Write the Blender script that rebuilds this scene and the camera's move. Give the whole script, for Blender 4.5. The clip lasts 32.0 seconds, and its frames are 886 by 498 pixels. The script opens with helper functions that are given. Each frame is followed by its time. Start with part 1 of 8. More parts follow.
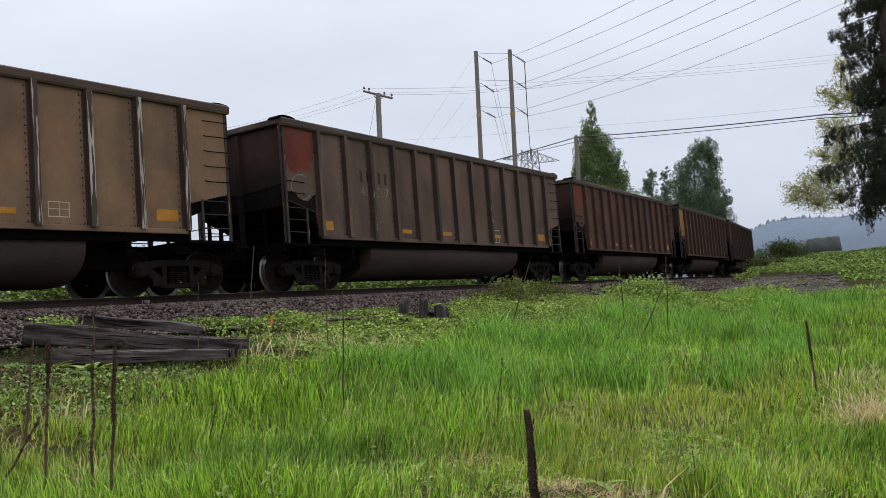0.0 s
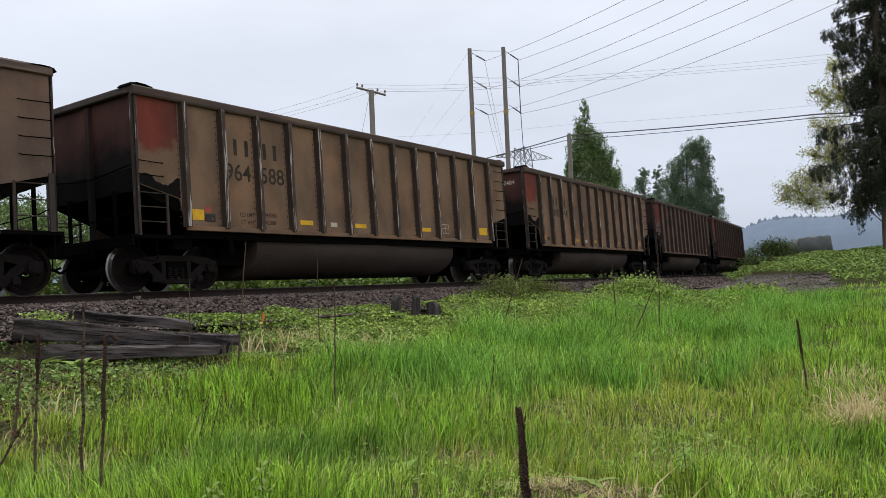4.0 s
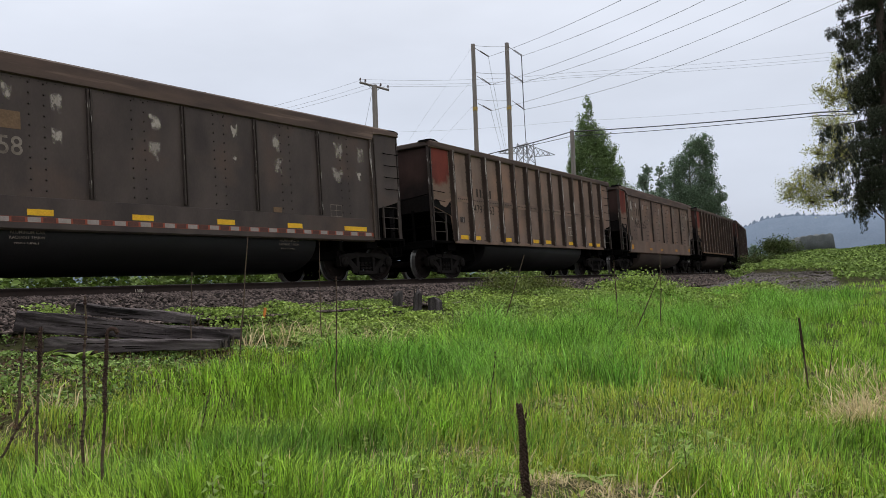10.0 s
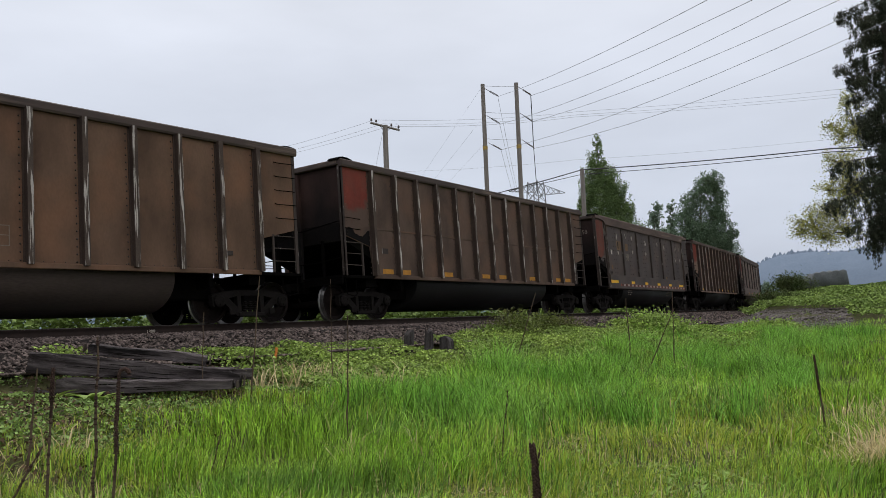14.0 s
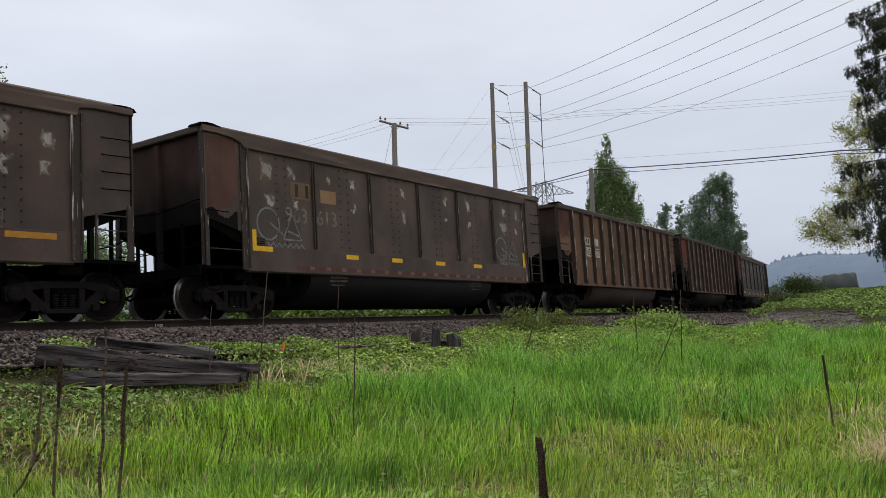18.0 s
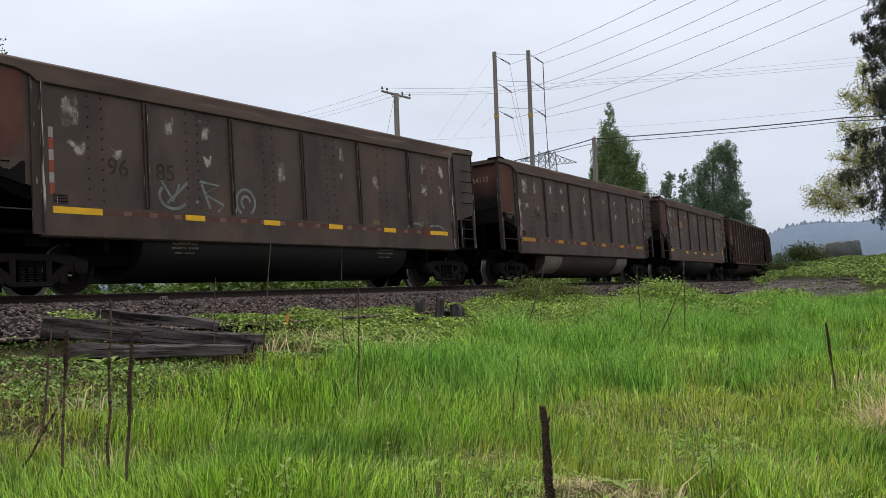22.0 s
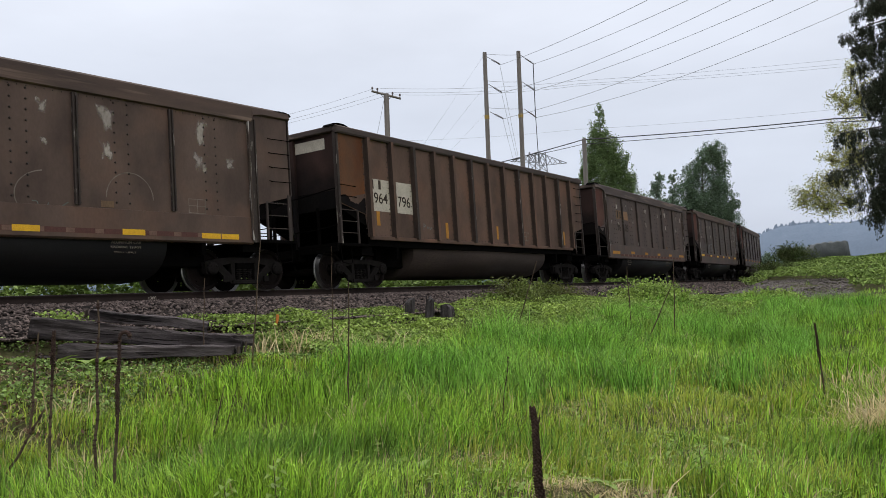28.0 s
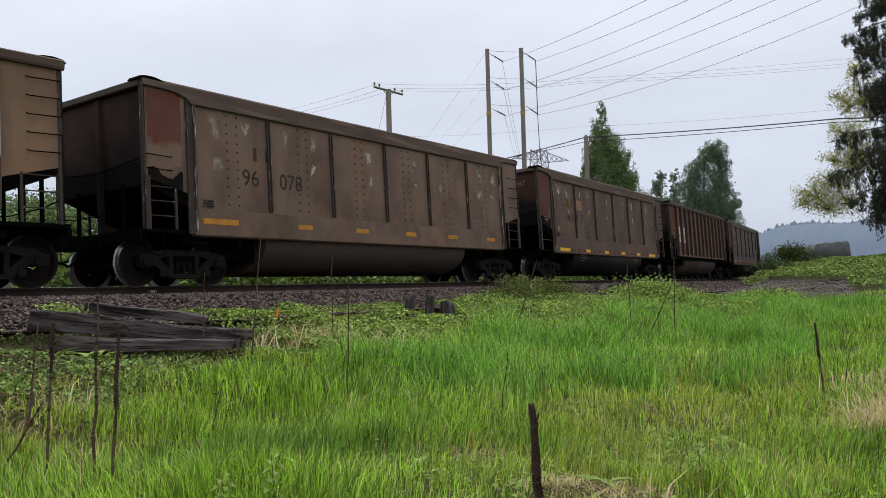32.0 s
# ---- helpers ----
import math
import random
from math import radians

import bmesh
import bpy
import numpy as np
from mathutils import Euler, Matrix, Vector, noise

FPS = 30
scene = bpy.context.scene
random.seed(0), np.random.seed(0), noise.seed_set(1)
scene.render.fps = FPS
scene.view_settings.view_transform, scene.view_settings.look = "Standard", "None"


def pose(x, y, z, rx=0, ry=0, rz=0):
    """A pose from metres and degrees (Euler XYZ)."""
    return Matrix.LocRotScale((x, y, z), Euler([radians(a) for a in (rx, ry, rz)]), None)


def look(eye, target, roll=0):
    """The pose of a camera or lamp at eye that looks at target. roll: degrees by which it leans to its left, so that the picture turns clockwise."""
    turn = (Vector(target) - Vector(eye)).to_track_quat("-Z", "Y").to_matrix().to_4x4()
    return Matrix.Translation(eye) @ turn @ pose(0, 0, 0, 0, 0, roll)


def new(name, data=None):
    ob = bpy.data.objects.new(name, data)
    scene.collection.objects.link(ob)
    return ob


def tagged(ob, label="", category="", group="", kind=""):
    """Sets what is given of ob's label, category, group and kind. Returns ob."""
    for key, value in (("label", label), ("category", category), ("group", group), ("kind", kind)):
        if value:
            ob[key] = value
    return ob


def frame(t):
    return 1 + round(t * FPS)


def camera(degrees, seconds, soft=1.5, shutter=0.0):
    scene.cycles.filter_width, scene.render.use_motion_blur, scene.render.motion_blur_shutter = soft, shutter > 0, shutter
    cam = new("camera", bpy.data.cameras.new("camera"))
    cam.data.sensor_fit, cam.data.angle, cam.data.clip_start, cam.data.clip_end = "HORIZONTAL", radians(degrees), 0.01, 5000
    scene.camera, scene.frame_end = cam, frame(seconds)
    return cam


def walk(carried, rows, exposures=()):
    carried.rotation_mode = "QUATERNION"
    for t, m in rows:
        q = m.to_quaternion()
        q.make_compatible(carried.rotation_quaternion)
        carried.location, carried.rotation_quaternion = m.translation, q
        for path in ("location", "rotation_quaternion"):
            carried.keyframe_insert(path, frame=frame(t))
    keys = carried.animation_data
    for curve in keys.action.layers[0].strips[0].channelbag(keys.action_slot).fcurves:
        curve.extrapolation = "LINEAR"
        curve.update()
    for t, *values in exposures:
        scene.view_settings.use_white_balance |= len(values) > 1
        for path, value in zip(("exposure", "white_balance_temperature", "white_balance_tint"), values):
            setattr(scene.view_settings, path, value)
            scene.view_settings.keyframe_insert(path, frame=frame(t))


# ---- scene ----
cam = camera(55.19, 32.0, 0.7)
PATH = [
    (0, look((0.000, 0.000, 1.600), (7.870, 6.150, 2.090), -2.57)),
    (0.5, look((0.002, 0.002, 1.600), (7.881, 6.140, 2.088), -2.60)),
    (1, look((0.005, 0.003, 1.600), (7.888, 6.136, 2.087), -2.61)),
    (1.5, look((0.004, 0.003, 1.600), (7.887, 6.137, 2.089), -2.57)),
    (2, look((0.004, 0.002, 1.600), (7.892, 6.129, 2.093), -2.54)),
    (2.5, look((0.005, 0.004, 1.599), (7.902, 6.119, 2.089), -2.51)),
    (3, look((0.005, 0.004, 1.600), (7.914, 6.105, 2.079), -2.45)),
    (3.5, look((0.008, 0.006, 1.599), (7.927, 6.094, 2.065), -2.36)),
    (5.5, look((0.012, 0.009, 1.597), (7.945, 6.084, 2.006), -2.09)),
    (6, look((0.010, 0.008, 1.598), (7.945, 6.082, 1.990), -1.95)),
    (6.5, look((0.005, 0.005, 1.598), (7.941, 6.078, 1.971), -1.95)),
    (7, look((0.002, 0.002, 1.599), (7.933, 6.081, 1.955), -1.94)),
    (7.5, look((-0.002, -0.000, 1.600), (7.935, 6.072, 1.942), -1.85)),
    (8, look((-0.002, -0.002, 1.600), (7.924, 6.086, 1.934), -1.81)),
    (8.5, look((-0.000, -0.001, 1.600), (7.923, 6.092, 1.921), -1.78)),
    (9, look((-0.000, 0.000, 1.599), (7.921, 6.095, 1.919), -1.82)),
    (9.5, look((0.003, 0.002, 1.600), (7.920, 6.102, 1.952), -1.89)),
    (10, look((0.012, 0.009, 1.600), (7.923, 6.113, 2.002), -1.87)),
    (10.5, look((0.006, 0.005, 1.599), (7.915, 6.106, 2.080), -1.86)),
    (11, look((0.006, 0.005, 1.600), (7.909, 6.105, 2.176), -1.89)),
    (11.5, look((0.008, 0.005, 1.599), (7.905, 6.103, 2.279), -1.93)),
    (12, look((0.006, 0.004, 1.599), (7.885, 6.113, 2.368), -1.99)),
    (12.5, look((0.004, 0.003, 1.600), (7.878, 6.112, 2.423), -2.09)),
    (13, look((0.004, 0.003, 1.600), (7.858, 6.133, 2.457), -2.17)),
    (13.5, look((0.003, 0.003, 1.600), (7.830, 6.166, 2.468), -2.18)),
    (14, look((0.004, 0.003, 1.600), (7.822, 6.179, 2.461), -2.18)),
    (14.5, look((0.002, 0.002, 1.601), (7.798, 6.207, 2.454), -2.18)),
    (16.5, look((0.009, 0.012, 1.562), (7.777, 6.251, 2.424), -1.81)),
    (17, look((0.011, 0.014, 1.561), (7.778, 6.252, 2.438), -1.63)),
    (17.5, look((0.011, 0.013, 1.562), (7.777, 6.251, 2.447), -1.51)),
    (18, look((0.014, 0.015, 1.561), (7.775, 6.263, 2.416), -1.60)),
    (18.5, look((0.016, 0.016, 1.560), (7.777, 6.266, 2.392), -1.67)),
    (19, look((0.017, 0.017, 1.560), (7.778, 6.273, 2.344), -1.75)),
    (19.5, look((0.016, 0.017, 1.560), (7.777, 6.282, 2.284), -1.84)),
    (20, look((0.012, 0.015, 1.560), (7.771, 6.288, 2.220), -1.91)),
    (20.5, look((0.017, 0.018, 1.560), (7.774, 6.300, 2.165), -1.90)),
    (21, look((0.019, 0.019, 1.560), (7.777, 6.304, 2.121), -1.84)),
    (21.5, look((0.020, 0.020, 1.559), (7.775, 6.313, 2.078), -1.89)),
    (22, look((0.019, 0.020, 1.560), (7.768, 6.320, 2.069), -1.96)),
    (22.5, look((0.019, 0.019, 1.560), (7.766, 6.323, 2.056), -2.00)),
    (23, look((0.016, 0.017, 1.561), (7.763, 6.321, 2.051), -1.97)),
    (23.5, look((0.020, 0.020, 1.559), (7.767, 6.325, 2.040), -1.91)),
    (24, look((0.024, 0.022, 1.560), (7.775, 6.322, 2.041), -1.86)),
    (24.5, look((0.027, 0.023, 1.559), (7.787, 6.312, 2.053), -1.87)),
    (25, look((0.027, 0.023, 1.560), (7.798, 6.295, 2.078), -1.88)),
    (25.5, look((0.030, 0.025, 1.560), (7.814, 6.281, 2.088), -1.88)),
    (27.5, look((0.028, 0.023, 1.560), (7.845, 6.238, 2.088), -2.01)),
    (28, look((0.030, 0.026, 1.559), (7.851, 6.237, 2.069), -1.98)),
    (28.5, look((0.028, 0.025, 1.559), (7.850, 6.237, 2.050), -1.91)),
    (29, look((0.027, 0.024, 1.559), (7.847, 6.239, 2.041), -1.87)),
    (29.5, look((0.029, 0.025, 1.559), (7.850, 6.239, 2.039), -1.74)),
    (30, look((0.030, 0.025, 1.559), (7.845, 6.246, 2.040), -1.67)),
    (30.5, look((0.032, 0.026, 1.559), (7.843, 6.252, 2.032), -1.56)),
    (31, look((0.036, 0.030, 1.558), (7.847, 6.256, 2.025), -1.45)),
    (31.5, look((0.038, 0.031, 1.558), (7.847, 6.260, 2.027), -1.47)),
    (32, look((0.040, 0.032, 1.558), (7.857, 6.251, 2.026), -1.42)),
]
walk(cam, PATH, [(0, 0.0), (7, 0.08), (9, 0.08), (10, -0.03), (12, -0.09), (14, -0.12), (17.5, -0.12), (20, 0.0), (23, 0.05), (32, 0.0)])

# ---- light: an overcast spring day ----
world = bpy.data.worlds.new("overcast_sky")
scene.world = world
world.use_nodes = True
wn, wl = world.node_tree.nodes, world.node_tree.links
wn.clear()
w_out = wn.new("ShaderNodeOutputWorld")
w_bg = wn.new("ShaderNodeBackground")
w_sky = wn.new("ShaderNodeTexSky")
w_sky.sky_type, w_sky.sun_disc = "NISHITA", False
w_sky.sun_elevation, w_sky.sun_rotation = radians(48), radians(200)
w_sky.air_density, w_sky.dust_density = 1.2, 3.0
w_geo = wn.new("ShaderNodeTexCoord")
w_sep = wn.new("ShaderNodeSeparateXYZ")
w_ramp = wn.new("ShaderNodeValToRGB")
w_ramp.color_ramp.elements[0].position, w_ramp.color_ramp.elements[0].color = 0.0, (0.52, 0.57, 0.70, 1)
w_ramp.color_ramp.elements[1].position, w_ramp.color_ramp.elements[1].color = 0.45, (0.84, 0.86, 0.92, 1)
w_mid = w_ramp.color_ramp.elements.new(0.14)
w_mid.color = (0.66, 0.70, 0.81, 1)
w_map = wn.new("ShaderNodeMapping")
w_map.inputs["Scale"].default_value = (1.6, 1.6, 5.0)
w_noise = wn.new("ShaderNodeTexNoise")
w_noise.inputs["Scale"].default_value, w_noise.inputs["Detail"].default_value = 1.7, 5.0
w_cl = wn.new("ShaderNodeMapRange")
w_cl.inputs["From Min"].default_value, w_cl.inputs["From Max"].default_value = 0.3, 0.75
w_cl.inputs["To Min"].default_value, w_cl.inputs["To Max"].default_value = 0.90, 1.10
w_mul = wn.new("ShaderNodeMix")
w_mul.data_type, w_mul.blend_type = "RGBA", "MULTIPLY"
w_mul.inputs["Factor"].default_value = 1.0
w_scale = wn.new("ShaderNodeMix")
w_scale.data_type = "RGBA"
w_scale.inputs["Factor"].default_value = 0.02
wl.new(w_geo.outputs["Generated"], w_sep.inputs[0])
wl.new(w_sep.outputs["Z"], w_ramp.inputs[0])
wl.new(w_geo.outputs["Generated"], w_map.inputs[0])
wl.new(w_map.outputs[0], w_noise.inputs["Vector"])
wl.new(w_noise.outputs["Fac"], w_cl.inputs["Value"])
wl.new(w_ramp.outputs[0], w_mul.inputs["A"])
wl.new(w_cl.outputs[0], w_mul.inputs["B"])
wl.new(w_mul.outputs["Result"], w_scale.inputs["A"])
wl.new(w_sky.outputs[0], w_scale.inputs["B"])
wl.new(w_scale.outputs["Result"], w_bg.inputs["Color"])
w_bg.inputs["Strength"].default_value = 1.0
wl.new(w_bg.outputs[0], w_out.inputs[0])

sun = new("sun", bpy.data.lights.new("sun", "SUN"))
sun.data.energy, sun.data.angle, sun.data.color = 1.5, radians(16), (1.0, 0.97, 0.92)
sun.matrix_world = look((25, 30, 70), (0, 0, 0))
scene.view_settings.exposure = 0.0


# ---- materials ----
def material(name, color, rough=0.8, metal=0.0, second=None, scale=3.0, stretch=(1, 1, 1), fine=60.0, bump=0.2, bump_dist=0.01,
             amount=0.6, spec=0.12, island=0.0, obj_rand=0.0, trans=0.0, third=None, third_scale=0.5, third_at=0.6, third_stretch=(1, 1, 1), grain_by=0.18, fade=None, third_soft=0.07):
    """A procedural surface: two colours mixed by noise at two scales, with bump."""
    m = bpy.data.materials.new(name)
    m.use_nodes = True
    nt, ln = m.node_tree.nodes, m.node_tree.links
    bsdf = nt["Principled BSDF"]
    second = second or tuple(c * 0.6 for c in color)
    tc = nt.new("ShaderNodeTexCoord")
    mp = nt.new("ShaderNodeMapping")
    mp.inputs["Scale"].default_value = stretch
    oi = nt.new("ShaderNodeObjectInfo")
    om = nt.new("ShaderNodeMath")
    om.operation, om.inputs[1].default_value = "MULTIPLY", 43.0
    ln.new(oi.outputs["Random"], om.inputs[0])
    va = nt.new("ShaderNodeVectorMath")
    ln.new(tc.outputs["Object"], va.inputs[0])
    ln.new(om.outputs[0], va.inputs[1])
    ln.new(va.outputs[0], mp.inputs[0])
    n1, n2 = nt.new("ShaderNodeTexNoise"), nt.new("ShaderNodeTexNoise")
    n1.inputs["Scale"].default_value, n1.inputs["Detail"].default_value = scale, 6.0
    n2.inputs["Scale"].default_value, n2.inputs["Detail"].default_value = fine, 4.0
    ln.new(mp.outputs[0], n1.inputs["Vector"])
    ln.new(mp.outputs[0], n2.inputs["Vector"])
    r1 = nt.new("ShaderNodeMapRange")
    r1.inputs["From Min"].default_value, r1.inputs["From Max"].default_value = 0.35, 0.68
    ln.new(n1.outputs["Fac"], r1.inputs["Value"])
    mix = nt.new("ShaderNodeMix")
    mix.data_type = "RGBA"
    mix.inputs["A"].default_value, mix.inputs["B"].default_value = (*color, 1), (*second, 1)
    am = nt.new("ShaderNodeMath")
    am.operation, am.inputs[1].default_value = "MULTIPLY", amount
    ln.new(r1.outputs[0], am.inputs[0])
    ln.new(am.outputs[0], mix.inputs["Factor"])
    out = mix.outputs["Result"]
    if third:
        n3 = nt.new("ShaderNodeTexNoise")
        n3.inputs["Scale"].default_value, n3.inputs["Detail"].default_value = third_scale, 3.0
        mp3 = nt.new("ShaderNodeMapping")
        mp3.inputs["Scale"].default_value = third_stretch
        ln.new(va.outputs[0], mp3.inputs[0])
        ln.new(mp3.outputs[0], n3.inputs["Vector"])
        r3 = nt.new("ShaderNodeMapRange")
        r3.inputs["From Min"].default_value, r3.inputs["From Max"].default_value = third_at - third_soft, third_at + third_soft
        ln.new(n3.outputs["Fac"], r3.inputs["Value"])
        mx3 = nt.new("ShaderNodeMix")
        mx3.data_type = "RGBA"
        mx3.inputs["B"].default_value = (*third, 1)
        ln.new(out, mx3.inputs["A"])
        ln.new(r3.outputs[0], mx3.inputs["Factor"])
        out = mx3.outputs["Result"]
    if fade:  # runs to a second colour below a height, unevenly
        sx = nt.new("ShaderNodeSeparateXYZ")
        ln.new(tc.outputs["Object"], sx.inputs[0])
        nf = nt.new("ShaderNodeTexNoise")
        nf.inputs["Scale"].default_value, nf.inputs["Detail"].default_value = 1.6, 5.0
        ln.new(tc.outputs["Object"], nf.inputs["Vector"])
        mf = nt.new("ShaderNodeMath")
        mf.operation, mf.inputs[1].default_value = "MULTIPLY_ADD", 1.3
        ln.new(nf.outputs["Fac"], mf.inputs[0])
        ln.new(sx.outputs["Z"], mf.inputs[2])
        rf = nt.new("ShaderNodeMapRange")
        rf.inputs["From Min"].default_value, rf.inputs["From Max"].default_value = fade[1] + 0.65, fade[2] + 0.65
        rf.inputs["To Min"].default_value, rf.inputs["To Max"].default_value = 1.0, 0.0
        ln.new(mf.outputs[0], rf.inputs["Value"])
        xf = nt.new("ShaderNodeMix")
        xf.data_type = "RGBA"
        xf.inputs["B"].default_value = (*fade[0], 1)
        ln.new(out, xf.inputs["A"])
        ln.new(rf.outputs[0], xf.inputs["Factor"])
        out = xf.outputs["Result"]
    grain = nt.new("ShaderNodeMapRange")
    grain.inputs["From Min"].default_value, grain.inputs["From Max"].default_value = 0.25, 0.75
    grain.inputs["To Min"].default_value, grain.inputs["To Max"].default_value = 1 - grain_by, 1 + grain_by
    ln.new(n2.outputs["Fac"], grain.inputs["Value"])
    value = grain.outputs[0]
    for on, node_type, socket in ((island, "ShaderNodeNewGeometry", "Random Per Island"), (obj_rand, "ShaderNodeObjectInfo", "Random")):
        if on:
            src = nt.new(node_type)
            rr = nt.new("ShaderNodeMapRange")
            rr.inputs["To Min"].default_value, rr.inputs["To Max"].default_value = 1 - on, 1 + on
            ln.new(src.outputs[socket], rr.inputs["Value"])
            mm = nt.new("ShaderNodeMath")
            mm.operation = "MULTIPLY"
            ln.new(value, mm.inputs[0])
            ln.new(rr.outputs[0], mm.inputs[1])
            value = mm.outputs[0]
    hsv = nt.new("ShaderNodeHueSaturation")
    ln.new(out, hsv.inputs["Color"])
    ln.new(value, hsv.inputs["Value"])
    ln.new(hsv.outputs[0], bsdf.inputs["Base Color"])
    bsdf.inputs["Roughness"].default_value, bsdf.inputs["Metallic"].default_value = rough, metal
    bsdf.inputs["Specular IOR Level"].default_value = spec
    if bump:
        bp = nt.new("ShaderNodeBump")
        bp.inputs["Strength"].default_value, bp.inputs["Distance"].default_value = bump, bump_dist
        ln.new(n2.outputs["Fac"], bp.inputs["Height"])
        ln.new(bp.outputs[0], bsdf.inputs["Normal"])
    if trans:
        tl = nt.new("ShaderNodeBsdfTranslucent")
        ln.new(hsv.outputs[0], tl.inputs["Color"])
        ms = nt.new("ShaderNodeMixShader")
        ms.inputs[0].default_value = trans
        ln.new(bsdf.outputs[0], ms.inputs[1])
        ln.new(tl.outputs[0], ms.inputs[2])
        ln.new(ms.outputs[0], nt["Material Output"].inputs["Surface"])
    return m


M_SOIL = material("soil_and_thatch", (0.050, 0.056, 0.018), 0.95, second=(0.105, 0.085, 0.042), scale=2.5, fine=25, bump=0.5, bump_dist=0.03)
M_BALLAST = material("ballast_bed", (0.024, 0.020, 0.018), 0.95, second=(0.028, 0.023, 0.020), scale=6, fine=18, bump=1.0, bump_dist=0.05)
M_STONE = material("crushed_stone", (0.165, 0.128, 0.112), 0.9, second=(0.030, 0.023, 0.021), scale=9, fine=50, island=0.9, bump=0.3)
M_GRAVEL = material("pale_gravel", (0.19, 0.165, 0.155), 0.95, second=(0.11, 0.095, 0.088), scale=5, fine=30, bump=0.8, bump_dist=0.03)
M_RAIL = material("rusty_rail", (0.034, 0.024, 0.020), 0.85, 0.0, second=(0.020, 0.015, 0.013), scale=4, fine=80)
M_RAILTOP = material("polished_rail_head", (0.45, 0.43, 0.42), 0.3, 0.9, second=(0.3, 0.28, 0.27), scale=8, fine=90, bump=0.05)
M_TIE = material("old_creosoted_timber", (0.036, 0.028, 0.027), 0.75, second=(0.30, 0.255, 0.255), scale=2.2, stretch=(0.45, 8, 8), fine=26, bump=0.9, bump_dist=0.03, obj_rand=0.3, third=(0.012, 0.010, 0.010), third_scale=1.6, third_at=0.60, third_stretch=(0.6, 5, 5))
M_TIECUT = material("weathered_timber_end", (0.10, 0.075, 0.06), 0.9, second=(0.05, 0.04, 0.035), scale=9, fine=40, bump=0.6)


# ---- mesh helpers ----
def finish(bm, name, mat, smooth=False):
    bmesh.ops.recalc_face_normals(bm, faces=bm.faces)
    me = bpy.data.meshes.new(name)
    bm.to_mesh(me)
    bm.free()
    for mm in (mat if isinstance(mat, (list, tuple)) else [mat]):
        me.materials.append(mm)
    if smooth:
        me.polygons.foreach_set("use_smooth", [True] * len(me.polygons))
    return me


def part(name, bm, mat, parent, label="", smooth=False):
    me = bm if isinstance(bm, bpy.types.Mesh) else finish(bm, name, mat, smooth)
    ob = new(name, me)
    ob.parent = parent
    if label:
        tagged(ob, label)
    return ob


def thing(name, me=None, label="", category="", group="", kind="", at=None):
    ob = new(name, me)
    if at is not None:
        ob.matrix_basis = at
    return tagged(ob, label, category, group, kind)


def box(bm, x0, x1, y0, y1, z0, z1, bevel=0.0):
    vs = [bm.verts.new((x, y, z)) for x in (x0, x1) for y in (y0, y1) for z in (z0, z1)]
    fs = [bm.faces.new([vs[i] for i in f]) for f in ((0, 1, 3, 2), (4, 6, 7, 5), (0, 4, 5, 1), (2, 3, 7, 6), (0, 2, 6, 4), (1, 5, 7, 3))]
    if bevel:
        es = list({e for f in fs for e in f.edges})
        bmesh.ops.bevel(bm, geom=es, offset=bevel, segments=1, affect="EDGES")
    return vs


def rod(bm, a, b, r0, r1=None, n=6, caps=True):
    a, b = Vector(a), Vector(b)
    r1 = r0 if r1 is None else r1
    q = (b - a).to_track_quat("Z", "Y")
    rings = []
    for c, r in ((a, r0), (b, r1)):
        rings.append([bm.verts.new(c + q @ Vector((r * math.cos(2 * math.pi * i / n), r * math.sin(2 * math.pi * i / n), 0))) for i in range(n)])
    for i in range(n):
        bm.faces.new((rings[0][i], rings[0][(i + 1) % n], rings[1][(i + 1) % n], rings[1][i]))
    if caps:
        bm.faces.new(rings[0][::-1])
        bm.faces.new(rings[1])


def tube(bm, pts, r, n=5):
    cord(bm, pts, r, r, n)


def cord(bm, pts, r0, r1=None, n=6):
    """One smooth skin along a line of points."""
    pts = [Vector(p) for p in pts]
    r1 = r0 if r1 is None else r1
    rings = []
    for i, p in enumerate(pts):
        v = (pts[min(i + 1, len(pts) - 1)] - pts[max(i - 1, 0)])
        q = v.to_track_quat("Z", "Y")
        r = r0 + (r1 - r0) * i / (len(pts) - 1)
        rings.append([bm.verts.new(p + q @ Vector((r * math.cos(2 * math.pi * k / n), r * math.sin(2 * math.pi * k / n), 0))) for k in range(n)])
    for a, b in zip(rings, rings[1:]):
        for k in range(n):
            bm.faces.new((a[k], a[(k + 1) % n], b[(k + 1) % n], b[k]))
    bm.faces.new(rings[0][::-1])
    bm.faces.new(rings[-1])


def prism(bm, outline, y0, y1, axis="y"):
    """An outline in x, z (or y, z for axis x) drawn out along the axis."""
    def at(u, v, w):
        return (u, w, v) if axis == "y" else (w, u, v)
    a = [bm.verts.new(at(u, v, y0)) for u, v in outline]
    b = [bm.verts.new(at(u, v, y1)) for u, v in outline]
    n = len(outline)
    for i in range(n):
        bm.faces.new((a[i], a[(i + 1) % n], b[(i + 1) % n], b[i]))
    bm.faces.new(a[::-1])
    bm.faces.new(b)


